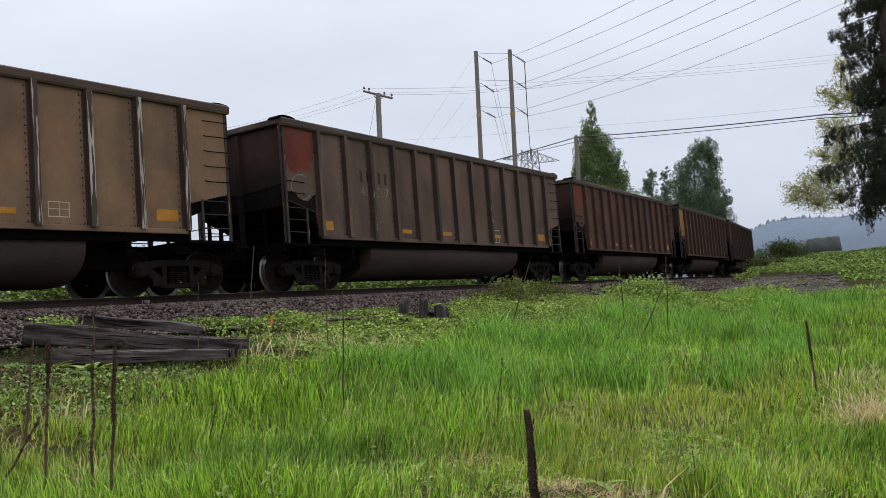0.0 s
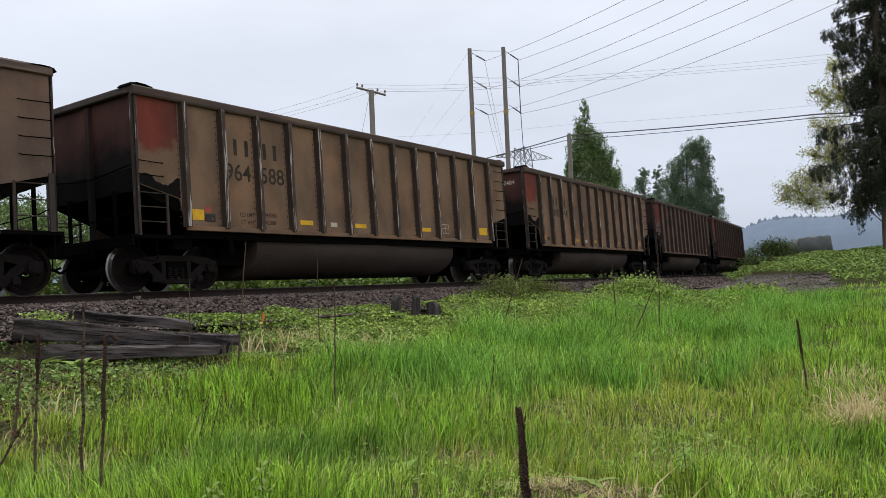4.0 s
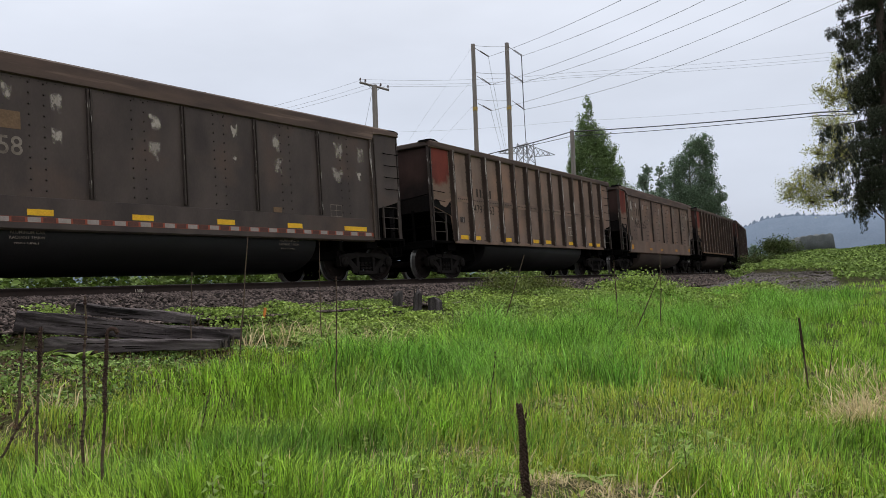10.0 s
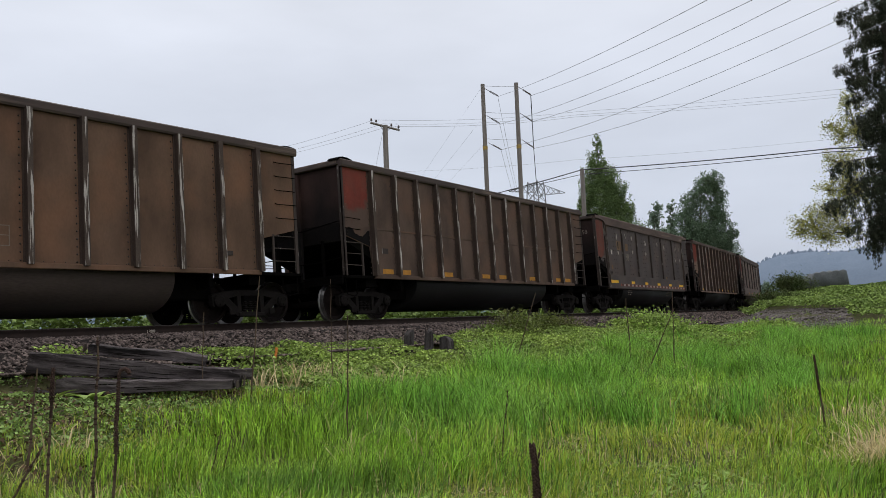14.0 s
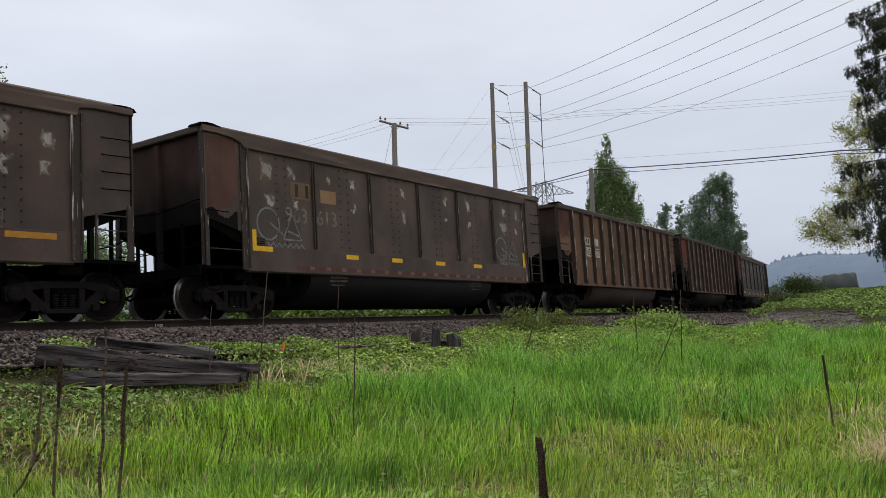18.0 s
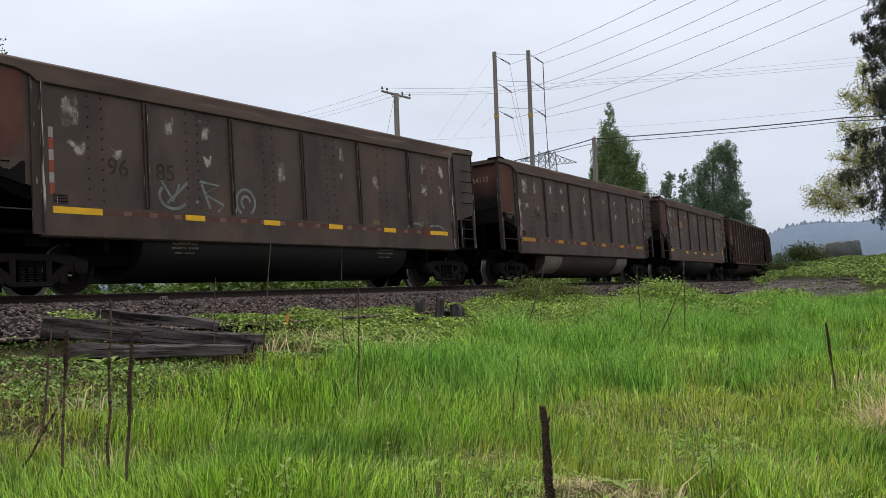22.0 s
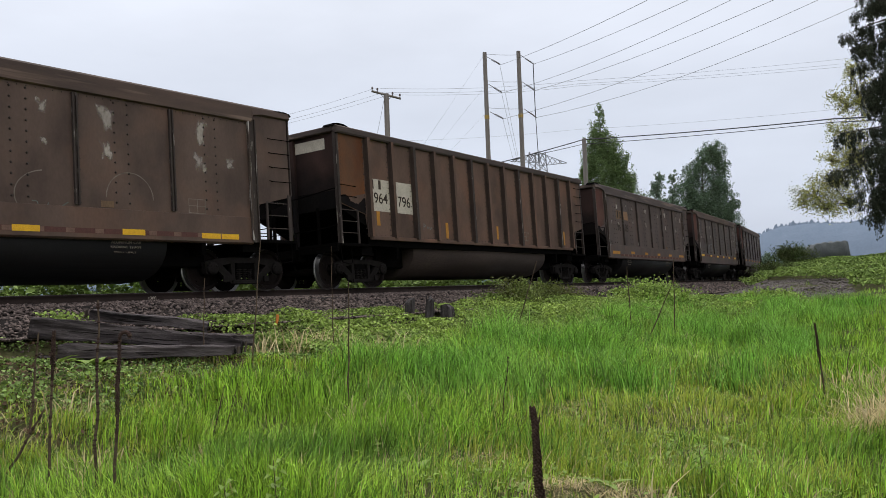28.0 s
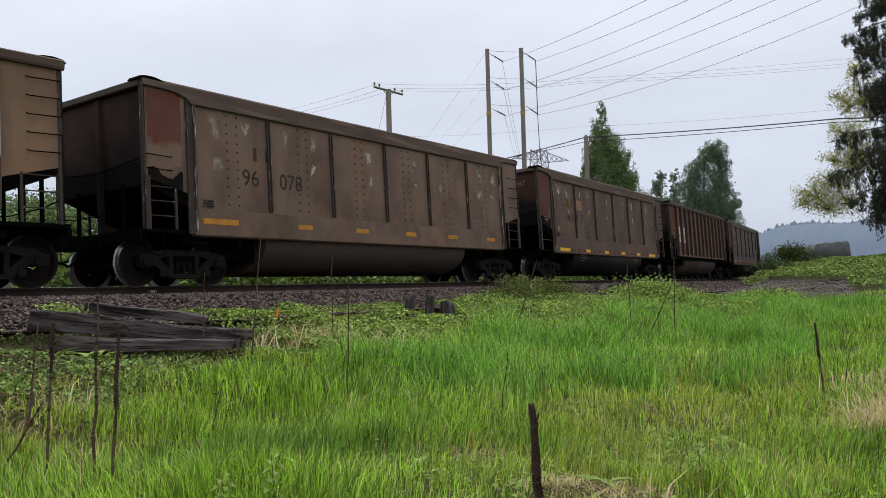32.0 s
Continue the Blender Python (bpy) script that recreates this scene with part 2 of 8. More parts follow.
def lathe(bm, profile, y0=0.0, n=24, caps=True):
    """Turn a profile of (radius, y) round the y axis."""
    rings = [[bm.verts.new((r * math.cos(2 * math.pi * i / n), y0 + y, r * math.sin(2 * math.pi * i / n))) for i in range(n)] for r, y in profile]
    for p, q in zip(rings, rings[1:]):
        for i in range(n):
            bm.faces.new((p[i], p[(i + 1) % n], q[(i + 1) % n], q[i]))
    if caps:
        bm.faces.new(rings[0][::-1])
        bm.faces.new(rings[-1])


def tri_mesh(name, verts, faces, mats, smooth=False, mat_index=None):
    """A mesh from numpy arrays of points and triangles."""
    me = bpy.data.meshes.new(name)
    me.vertices.add(len(verts))
    me.vertices.foreach_set("co", np.ascontiguousarray(verts, dtype=np.float32).ravel())
    me.loops.add(faces.size)
    me.loops.foreach_set("vertex_index", np.ascontiguousarray(faces, dtype=np.int32).ravel())
    me.polygons.add(len(faces))
    me.polygons.foreach_set("loop_start", np.arange(0, faces.size, faces.shape[1], dtype=np.int32))
    if mat_index is not None:
        me.polygons.foreach_set("material_index", mat_index.astype(np.int32))
    if smooth:
        me.polygons.foreach_set("use_smooth", np.ones(len(faces), dtype=bool))
    me.update(calc_edges=True)
    for mm in mats:
        me.materials.append(mm)
    return me


# ---- the line of the track and the lie of the land ----
RAIL_Z, TRACK_Y, CANT, CAR = 1.726, 15.738, 2.27, 16.18
DS = 0.25
line_s = np.arange(-200, 420, DS)


def bend(s):
    c = np.clip(s, -40, 62)
    return 0.005135 * c - 0.00003404 * c * np.abs(c) + 0.0095 * np.clip(s - 66.5, 0, 60)


line_th = bend(line_s + DS / 2)
line_x, line_y = np.cumsum(np.cos(line_th)) * DS, np.cumsum(np.sin(line_th)) * DS
zero_at = int(round(200 / DS)) - 1
line_x, line_y = line_x - line_x[zero_at], line_y - line_y[zero_at] + TRACK_Y
line_e = line_s + DS


def on_line(s):
    return float(np.interp(s, line_e, line_x)), float(np.interp(s, line_e, line_y))


def off_line(s, d, z=0.0):
    """A point d metres to the near side of the track at s."""
    x, y = on_line(s)
    a = float(bend(np.array(s)))
    return x + d * math.sin(a), y - d * math.cos(a), z


def near_distance(x, y):
    """How far a place lies on the near side of the track (negative: beyond it), and at which s."""
    x, y = np.asarray(x, float), np.asarray(y, float)
    s = x.copy()
    for _ in range(3):
        th = bend(s)
        lx, ly = np.interp(s, line_e, line_x), np.interp(s, line_e, line_y)
        s = s + (x - lx) * np.cos(th) + (y - ly) * np.sin(th)
    th = bend(s)
    lx, ly = np.interp(s, line_e, line_x), np.interp(s, line_e, line_y)
    return (x - lx) * np.sin(th) - (y - ly) * np.cos(th), s


def land(x, y):
    """The height of the ground."""
    x, y = np.asarray(x, float), np.asarray(y, float)
    d, s = near_distance(x, y)
    toe = np.interp(d, [-400, -14, -6, -3.6, -2.3, 2.3, 3.5, 4.5, 6.5, 9.0, 12, 400], [0.6, 0.7, 0.95, 1.0, 1.40, 1.40, 1.06, 0.78, 0.62, 0.15, 0.0, 0.0])
    und = 0.05 * np.sin(x * 1.3 + 0.4 * y) + 0.04 * np.sin(0.9 * y - 0.5 * x + 1) + 0.03 * np.sin(2.7 * x + 1.9 * y)
    edge = np.clip((np.abs(d) - 3.5) / 4, 0, 1)
    # the ground lifts to a bank with a road on it, far ahead on the near side of the track
    u = x * 0.97 - y * 0.05
    bank = np.interp(u, [17, 34, 50, 57, 64, 74, 95, 140], [0, 0.80, 1.55, 2.15, 2.5, 3.05, 3.1, 0.3])
    bank = bank * np.clip((d - 2.3) / 2.0, 0, 1) * np.clip((190 - np.abs(y)) / 60, 0, 1)
    return np.maximum(np.maximum(toe, bank), 0) + und * edge

# ---- ground, ballast, track ----
def axis_steps(fine, limit, grow):
    a, step = [0.0], fine
    while a[-1] < limit:
        a.append(a[-1] + step)
        if a[-1] > 30:
            step *= grow
    return np.array(a)


gx = np.concatenate([-axis_steps(0.8, 2600, 1.15)[:0:-1], axis_steps(0.5, 2600, 1.08)])
gy = np.concatenate([-axis_steps(0.8, 2600, 1.15)[:0:-1], axis_steps(0.5, 2600, 1.06)])
GX, GY = np.meshgrid(gx, gy, indexing="ij")
GZ = land(GX, GY)
far_r = np.hypot(GX, GY)
GZ = np.where(far_r > 190, 0.2, GZ)
idx = np.arange(GX.size).reshape(GX.shape)
quads = np.stack([idx[:-1, :-1], idx[1:, :-1], idx[1:, 1:], idx[:-1, 1:]], -1).reshape(-1, 4)
ground = thing("ground", tri_mesh("ground", np.stack([GX, GY, GZ], -1).reshape(-1, 3), quads, [M_SOIL], True),
               "rough spring meadow ground below the railway bank", "ground", kind="structure")

bed_prof = [(-3.7, 1.0), (-2.35, 1.47), (-1.4, 1.53), (1.4, 1.57), (2.4, 1.52), (3.0, 1.33), (3.6, 1.1)]
bs = np.arange(-60, 130, 0.8)
bv = np.array([[off_line(s, d, z + 0.03 * math.sin(s * 2.1 + d * 5) * (abs(d) > 2)) for d, z in bed_prof] for s in bs])
bi = np.arange(bv.shape[0] * bv.shape[1]).reshape(bv.shape[:2])
thing("ballast_bed", tri_mesh("ballast_bed", bv.reshape(-1, 3), np.stack([bi[:-1, :-1], bi[1:, :-1], bi[1:, 1:], bi[:-1, 1:]], -1).reshape(-1, 4), [M_BALLAST], True),
      "grey-brown crushed stone ballast bed", "ballast", kind="structure")

RAIL_SHAPE = [(-0.07, -0.17), (0.07, -0.17), (0.07, -0.155), (0.012, -0.135), (0.012, -0.05), (0.036, -0.035), (0.036, -0.006), (0.028, 0), (-0.028, 0), (-0.036, -0.006), (-0.036, -0.035), (-0.012, -0.05), (-0.012, -0.135), (-0.07, -0.155)]
track = thing("railway_track", None, "rusty steel rails on dark wooden sleepers in ballast", "railway track", kind="structure")
for name_y, dz in ((0.7175, 0.0285), (-0.7175, -0.0285)):
    rs = np.arange(-60, 150, 2.0)
    rv = np.array([[off_line(s, name_y + u, RAIL_Z + dz + w) for u, w in RAIL_SHAPE] for s in rs])
    n = len(RAIL_SHAPE)
    ri = np.arange(rv.shape[0] * n).reshape(-1, n)
    rf = np.stack([ri[:-1], np.roll(ri, -1, 1)[:-1], np.roll(ri, -1, 1)[1:], ri[1:]], -1).reshape(-1, 4)
    mi = np.tile(np.array([1 if k in (6, 7, 8) else 0 for k in range(n)]), len(rs) - 1)
    part("rail", tri_mesh("rail", rv.reshape(-1, 3), rf, [M_RAIL, M_RAILTOP], False, mi), None, track)
bm = bmesh.new()
box(bm, -1.3, 1.3, -0.115, 0.115, -0.18, 0, 0.008)
tie_mesh = finish(bm, "sleeper", M_TIE)
for i in range(150):
    s = -12 + i * 0.5
    x, y = on_line(s)
    o = part("sleeper", tie_mesh, None, track)
    o.matrix_basis = pose(x, y, RAIL_Z - 0.165, 0, 0, math.degrees(bend(np.array(s))) - 90) @ pose(0, 0, 0, 0, CANT, 0)

# ---- plants ----
rngp = np.random.default_rng(7)


def vnoise(x, y, size, seed=0):
    """Smooth value noise from 0 to 1."""
    u, v = np.asarray(x) / size + 1000.3, np.asarray(y) / size + 1000.7
    i, k = np.floor(u).astype(np.int64), np.floor(v).astype(np.int64)
    fu, fv = u - i, v - k
    fu, fv = fu * fu * (3 - 2 * fu), fv * fv * (3 - 2 * fv)

    def h(a, b):
        n = (a * 374761393 + b * 668265263 + seed * 974711) & 0x7FFFFFFF
        n = ((n ^ (n >> 13)) * 1274126177) & 0x7FFFFFFF
        return ((n ^ (n >> 16)) & 0xFFFF) / 65535.0
    return (h(i, k) * (1 - fu) + h(i + 1, k) * fu) * (1 - fv) + (h(i, k + 1) * (1 - fu) + h(i + 1, k + 1) * fu) * fv


def wedge(n, r0, r1, a0=3, a1=73):
    """Random places in a fan before the standpoint."""
    r = np.sqrt(rngp.uniform(r0 * r0, r1 * r1, n))
    a = np.radians(rngp.uniform(a0, a1, n))
    return r * np.cos(a), r * np.sin(a)


def blades(name, x, y, h, w, lean, mat, z=None, label="", curl=0.5, kinds=None, bent=True, comb=0.0):
    """Tapering blades of grass at the places given. bent: blades with a knee that hang over, else single slips.
    comb: how much they lean one way together; kinds: the material of each blade."""
    n = len(x)
    z = land(x, y) - 0.03 if z is None else z
    a = rngp.uniform(0, 2 * np.pi, n)
    if comb:
        common = 6.3 * vnoise(x, y, 1.9, 91) + 2.5 * vnoise(x, y, 0.45, 92)
        a = np.where(rngp.random(n) < comb, common + rngp.normal(0, 0.6, n), a)
    b = a + np.pi / 2 + rngp.normal(0, 0.7, n)
    dx, dy = np.cos(a), np.sin(a)
    wx, wy = np.cos(b) * w / 2, np.sin(b) * w / 2
    ln = lean * rngp.uniform(0.2, 1.7, n) * h
    tx, ty = x + dx * ln, y + dy * ln
    tz = z + h * (1 - curl * rngp.uniform(0, 0.6, n) * np.clip(ln / h, 0, 1))
    lo = [np.stack([x - wx, y - wy, z], -1), np.stack([x + wx, y + wy, z], -1)]
    tip = np.stack([tx, ty, tz], -1)
    if bent:
        mx, my, mz = x + dx * ln * 0.36, y + dy * ln * 0.36, z + h * 0.64
        v = np.stack(lo + [np.stack([mx - wx * 0.8, my - wy * 0.8, mz], -1), np.stack([mx + wx * 0.8, my + wy * 0.8, mz], -1), tip], 1)
        f = np.array([[0, 1, 3], [0, 3, 2], [2, 3, 4]])
    else:
        v, f = np.stack(lo + [tip], 1), np.array([[0, 1, 2]])
    F = (np.arange(n) * v.shape[1])[:, None, None] + f[None]
    mats = mat if isinstance(mat, (list, tuple)) else [mat]
    mi = None if kinds is None else np.repeat(kinds, len(f))
    return thing(name, tri_mesh(name, v.reshape(-1, 3), F.reshape(-1, 3), mats, False, mi), label, "grass", kind="stuff")


def leaves_mesh(name, c, size, mat, tilt=0.8, up=0.6, slim=0.6, hang=0.0):
    """Folded leaves: each is two triangles that meet at the midrib, set about the centres c. hang: how much they point down."""
    n = len(c)
    nor = rngp.normal(size=(n, 3)) * tilt
    nor[:, 2] += up
    nor /= np.linalg.norm(nor, axis=1)[:, None]
    t = rngp.normal(size=(n, 3))
    t[:, 2] -= hang
    t -= (t * nor).sum(1)[:, None] * nor
    t /= np.linalg.norm(t, axis=1)[:, None] + 1e-9
    s = np.cross(nor, t)
    L = (size * rngp.uniform(0.65, 1.3, n))[:, None] if np.isscalar(size) else (size * rngp.uniform(0.65, 1.3, n))[:, None]
    v = np.empty((n, 4, 3))
    v[:, 0] = c - t * L * 0.5
    v[:, 1] = c + s * L * slim * 0.5 + nor * L * 0.12
    v[:, 2] = c + t * L * 0.5 - nor * L * 0.10
    v[:, 3] = c - s * L * slim * 0.5 + nor * L * 0.12
    base = (np.arange(n) * 4)[:, None]
    return tri_mesh(name, v.reshape(-1, 3), np.concatenate([base + [0, 1, 2], base + [0, 2, 3]]), [mat])


M_GRASS = material("fresh_meadow_grass", (0.315, 0.520, 0.064), 0.40, second=(0.42, 0.57, 0.078), scale=0.55, fine=6, island=0.80, bump=0, trans=0.12, spec=0.20,
                   third=(0.195, 0.345, 0.055), third_scale=0.4, third_at=0.60)
M_YELLOWBLADE = material("yellowish_grass_blade", (0.435, 0.495, 0.074), 0.42, second=(0.34, 0.43, 0.064), scale=0.8, fine=6, island=0.5, bump=0, trans=0.15, spec=0.16)
M_DARKBLADE = material("deep_green_grass_blade", (0.09, 0.19, 0.030), 0.4, second=(0.13, 0.25, 0.040), scale=0.8, fine=6, island=0.5, bump=0, trans=0.15, spec=0.2)
M_TALL = material("tall_blue_green_grass", (0.205, 0.420, 0.066), 0.45, second=(0.30, 0.485, 0.076), scale=0.8, fine=6, island=0.75, bump=0, trans=0.2, spec=0.16)
M_DRY = material("dry_straw", (0.72, 0.60, 0.35), 0.8, second=(0.38, 0.29, 0.13), scale=2, fine=8, island=0.3, bump=0, trans=0.25)
M_BRAMBLE = material("bramble_leaf", (0.33, 0.44, 0.10), 0.5, second=(0.10, 0.17, 0.045), scale=0.9, fine=5, island=0.6, bump=0, trans=0.18, spec=0.1)
M_BEYOND = material("shaded_thicket_leaf", (0.26, 0.36, 0.09), 0.55, second=(0.09, 0.15, 0.045), scale=0.9, fine=5, island=0.6, bump=0, trans=0.15, spec=0.08)
M_DEADLEAF = material("brown_dead_leaf", (0.16, 0.105, 0.065), 0.8, second=(0.07, 0.048, 0.034), scale=2, fine=8, island=0.5, bump=0, spec=0.06)
M_CREEP = material("creeping_leaf", (0.22, 0.32, 0.085), 0.5, second=(0.09, 0.15, 0.045), scale=1.4, fine=6, island=0.6, bump=0, trans=0.15, spec=0.12)
M_DARKBUSH = material("dark_bush_leaf", (0.10, 0.145, 0.045), 0.55, second=(0.075, 0.062, 0.035), scale=1.2, fine=5, island=0.5, bump=0, trans=0.12, spec=0.06)
M_SHRUB = material("budding_shrub_leaf", (0.15, 0.20, 0.045), 0.55, second=(0.12, 0.095, 0.045), scale=1.2, fine=5, island=0.4, bump=0, trans=0.18)
M_DOCK = material("broad_dock_leaf", (0.22, 0.34, 0.055), 0.45, second=(0.29, 0.38, 0.08), scale=3, fine=9, island=0.25, bump=0, trans=0.2, spec=0.15)
M_STALK = material("dead_brown_stalk", (0.135, 0.095, 0.068), 0.9, second=(0.060, 0.042, 0.032), scale=12, fine=60, bump=0.4, island=0.2)
M_SEED = material("dark_seed_head", (0.050, 0.030, 0.026), 0.95, second=(0.10, 0.062, 0.048), scale=30, fine=90, bump=0.5, island=0.35)
M_CANE = material("grey_dead_cane", (0.17, 0.135, 0.105), 0.9, second=(0.09, 0.07, 0.055), scale=9, fine=50, bump=0.2)

def scatter_line(n, s0, s1, d0, d1):
    s, d = rngp.uniform(s0, s1, n), rngp.uniform(d0, d1, n)
    th = bend(s)
    lx, ly = np.interp(s, line_e, line_x), np.interp(s, line_e, line_y)
    return lx + d * np.sin(th), ly - d * np.cos(th), s, d


# places where the turf is worn and dead straw shows
WORN = [(6.04, 4.43), (5.46, 3.31), (8.78, 4.94), (6.71, 2.96), (8.03, 7.10), (9.72, 10.37), (5.33, 2.69), (9.10, 5.98)]


def worn(x, y):
    d = np.min([np.hypot(x - a, (y - b)) for a, b in WORN], 0)
    return d + 0.3 * vnoise(x, y, 0.3, 77) < 0.40


# the meadow in zones: thin yellowish turf round the worn places, fresh grass, deep green tussocks
THIN = [(5.9, 4.2, 0.9), (6.4, 3.2, 1.0), (7.7, 3.5, 1.3), (8.9, 4.4, 1.4), (10.6, 4.3, 1.5), (7.0, 2.3, 0.9), (12.5, 4.6, 1.6), (5.2, 3.0, 0.6), (9.5, 2.2, 0.6), (3.7, 7.3, 0.9), (4.6, 8.5, 0.8)]


def thin_turf(x, y):
    """How thin the turf is: 0 lush, 1 nearly bare."""
    t = np.max([np.exp(-((x - a) ** 2 + (y - b) ** 2) / (r * r)) for a, b, r in THIN], 0)
    return np.clip(1.25 * t * (0.45 + 0.9 * vnoise(x, y, 0.55, 81)), 0, 1)


def grass_edge(s):
    """How near to the track the meadow grass comes."""
    return np.interp(s, [1.5, 3.2, 3.9, 5.1, 6.5, 7.9, 10.3, 12.9], [8.2, 7.8, 7.4, 6.9, 6.6, 6.4, 6.1, 5.7])


M_MEADOW = [M_GRASS, M_YELLOWBLADE, M_TALL, M_DARKBLADE, M_DRY]
for name, lb, n, r0, r1, h0, w0, bent in (("meadow_grass", "fresh bright green meadow grass in spring", 92000, 4.5, 10, 0.30, 0.0075, True),
                                          ("meadow_grass_middle", "uneven green meadow grass below the bank", 104000, 10, 18, 0.31, 0.0115, True),
                                          ("meadow_grass_beyond", "green rough grass towards the crossing", 170000, 18, 36, 0.33, 0.022, False),
                                          ("meadow_grass_far", "pale green grass at the end of the meadow", 50000, 36, 56, 0.34, 0.028, False)):
    per = 14 if r0 < 18 else 6
    m = n // per
    x, y = wedge(m, r0, r1, 6, 69)
    spread = 0.05 + 0.003 * r0
    tuft = np.repeat(rngp.uniform(0.65, 1.3, m), per)
    shade = np.repeat(rngp.random(m), per)
    x = np.repeat(x, per) + rngp.normal(0, spread, m * per)
    y = np.repeat(y, per) + rngp.normal(0, spread, m * per)
    d, s = near_distance(x, y)
    clump, big, thin = vnoise(x, y, 0.7, 1), vnoise(x, y, 2.6, 2), thin_turf(x, y)
    keep = (d > grass_edge(s) + 0.9 * (vnoise(x, y, 0.8, 3) - 0.2)) & (clump + rngp.uniform(-0.4, 0.4, len(x)) > 0.20) & (rngp.random(len(x)) > 0.36 * thin)
    keep &= ~(worn(x, y) & (rngp.random(len(x)) < 0.8))
    u = x * 0.97 - y * 0.05
    keep &= ~((u > 32.5 + 2.5 * vnoise(x, y, 2.0, 8)) & (u < 51) & ((np.arctan2(y, x) > radians(12.6)) | (u > 37)) & (vnoise(x, y, 1.2, 9) < 0.9))
    x, y, clump, big, thin, tuft, shade, d, s = (q[keep] for q in (x, y, clump, big, thin, tuft, shade, d, s))
    n = len(x)
    lush = np.clip(1 - np.abs(d - 7.6) / 2.6, 0, 1) * np.clip((s - 8) / 3, 0, 1) * np.clip((32 - s) / 6, 0, 1)
    h = h0 * tuft * (0.45 + 0.65 * clump + 0.45 * big) * (1 - 0.38 * thin) * (1 + 0.25 * lush) * rngp.uniform(0.55, 1.2, n)
    h *= np.interp(x * 0.97 - y * 0.05, [24, 32], [1.0, 0.55]) * np.interp(d - grass_edge(s), [0, 1.2], [0.6, 1.0])
    p = rngp.random(n) * 0.55 + shade * 0.45
    yellow = np.clip(0.10 + 0.62 * thin + 0.30 * (vnoise(x, y, 3.1, 83) - 0.45) + 0.25 * np.clip(1 - (d - grass_edge(s)) / 1.5, 0, 1), 0.03, 0.8)
    blue = np.clip(0.13 + 0.48 * lush + 0.4 * (vnoise(x, y, 2.2, 84) - 0.55), 0.04, 0.75)
    kinds = np.where(p < yellow * 0.9, 1, np.where(p > 1 - blue * 0.85, 2, 0))
    odd = rngp.random(n)
    kinds = np.where(odd < 0.16, 3, np.where(odd > 0.985 - 0.05 * thin, 4, kinds))
    blades(name, x, y, h, w0 * rngp.uniform(0.6, 1.45, n), 0.42, M_MEADOW, None, lb, 0.7, kinds, bent, 0.6)

# thin low growth where the meadow gives way to leaves and stones
x, y, s, d = scatter_line(24000, 1.5, 12, 4.6, 9.8)
ok = (d > grass_edge(s) - 1.5) & (d < grass_edge(s) + 0.8) & (vnoise(x, y, 0.5, 86) + rngp.uniform(-0.3, 0.3, len(x)) > 0.30)
x, y = x[ok], y[ok]
blades("low_growth", x, y, rngp.uniform(0.06, 0.20, len(x)), 0.009 * rngp.uniform(0.6, 1.4, len(x)), 0.8, M_MEADOW, None, "thin yellowish low growth at the meadow's edge", 0.8, rngp.choice([0, 1, 1, 3, 4], len(x)))

# the same meadow goes on round the standpoint
x, y = np.concatenate([wedge(9000, 0.9, 4.6, 0, 360), wedge(16000, 4.6, 15, 70, 367)], 1)
d, s = near_distance(x, y)
ok = (d > 6.5) & (vnoise(x, y, 0.8, 1) + rngp.uniform(-0.35, 0.35, len(x)) > 0.3)
x, y = x[ok], y[ok]
blades("meadow_grass_around", x, y, 0.28 * (0.5 + vnoise(x, y, 0.8, 1)) * rngp.uniform(0.6, 1.25, len(x)), np.full(len(x), 0.016), 0.3, M_GRASS, label="fresh green meadow grass round the standpoint")

# litter between the blades: dead straw lying flat, and small leaves
x, y = wedge(9000, 4.6, 13)
wx, wy = np.repeat(np.array(WORN), 320, 0).T
x, y = np.concatenate([x, wx + rngp.normal(0, 0.2, len(wx))]), np.concatenate([y, wy + rngp.normal(0, 0.2, len(wx))])
d, s = near_distance(x, y)
x, y = x[d > 5], y[d > 5]
blades("straw_litter", x, y, rngp.uniform(0.02, 0.07, len(x)), np.full(len(x), 0.007), 3.2, M_DRY, land(x, y) + 0.005, "dead straw litter between the grass", curl=0.2)
x, y = wedge(16000, 4.6, 14)
d, s = near_distance(x, y)
ok = (d > 4.6) & (vnoise(x, y, 0.9, 71) > 0.55)
x, y = x[ok], y[ok]
thing("low_weeds", leaves_mesh("low_weeds", np.stack([x, y, land(x, y) + rngp.uniform(0.01, 0.12, len(x))], -1), 0.055, M_DOCK, 0.5, 0.9, 0.7), "small green weeds low in the grass", "undergrowth", kind="stuff")

# taller blue-green tussocks along the foot of the bank
xs, ys, hs = [], [], []
for k in range(120):
    s0 = rngp.uniform(8, 29)
    d0 = rngp.uniform(float(np.interp(s0, [8, 12, 15], [7.6, 6.8, 5.8])), 11.5)
    cx, cy, _ = off_line(s0, d0)
    n = int(rngp.uniform(130, 340))
    r = rngp.normal(0, 0.22, (n, 2))
    xs.append(cx + r[:, 0] * rngp.uniform(0.8, 2.2)), ys.append(cy + r[:, 1])
    hs.append(rngp.uniform(0.40, 0.78) * rngp.uniform(0.6, 1.15, n))
x, y = np.concatenate(xs), np.concatenate(ys)
blades("tall_grass", x, y, np.concatenate(hs), np.full(len(x), 0.011) * rngp.uniform(0.7, 1.4, len(x)), 0.55, M_TALL, label="tall blue-green grass tussocks at the bank's foot")

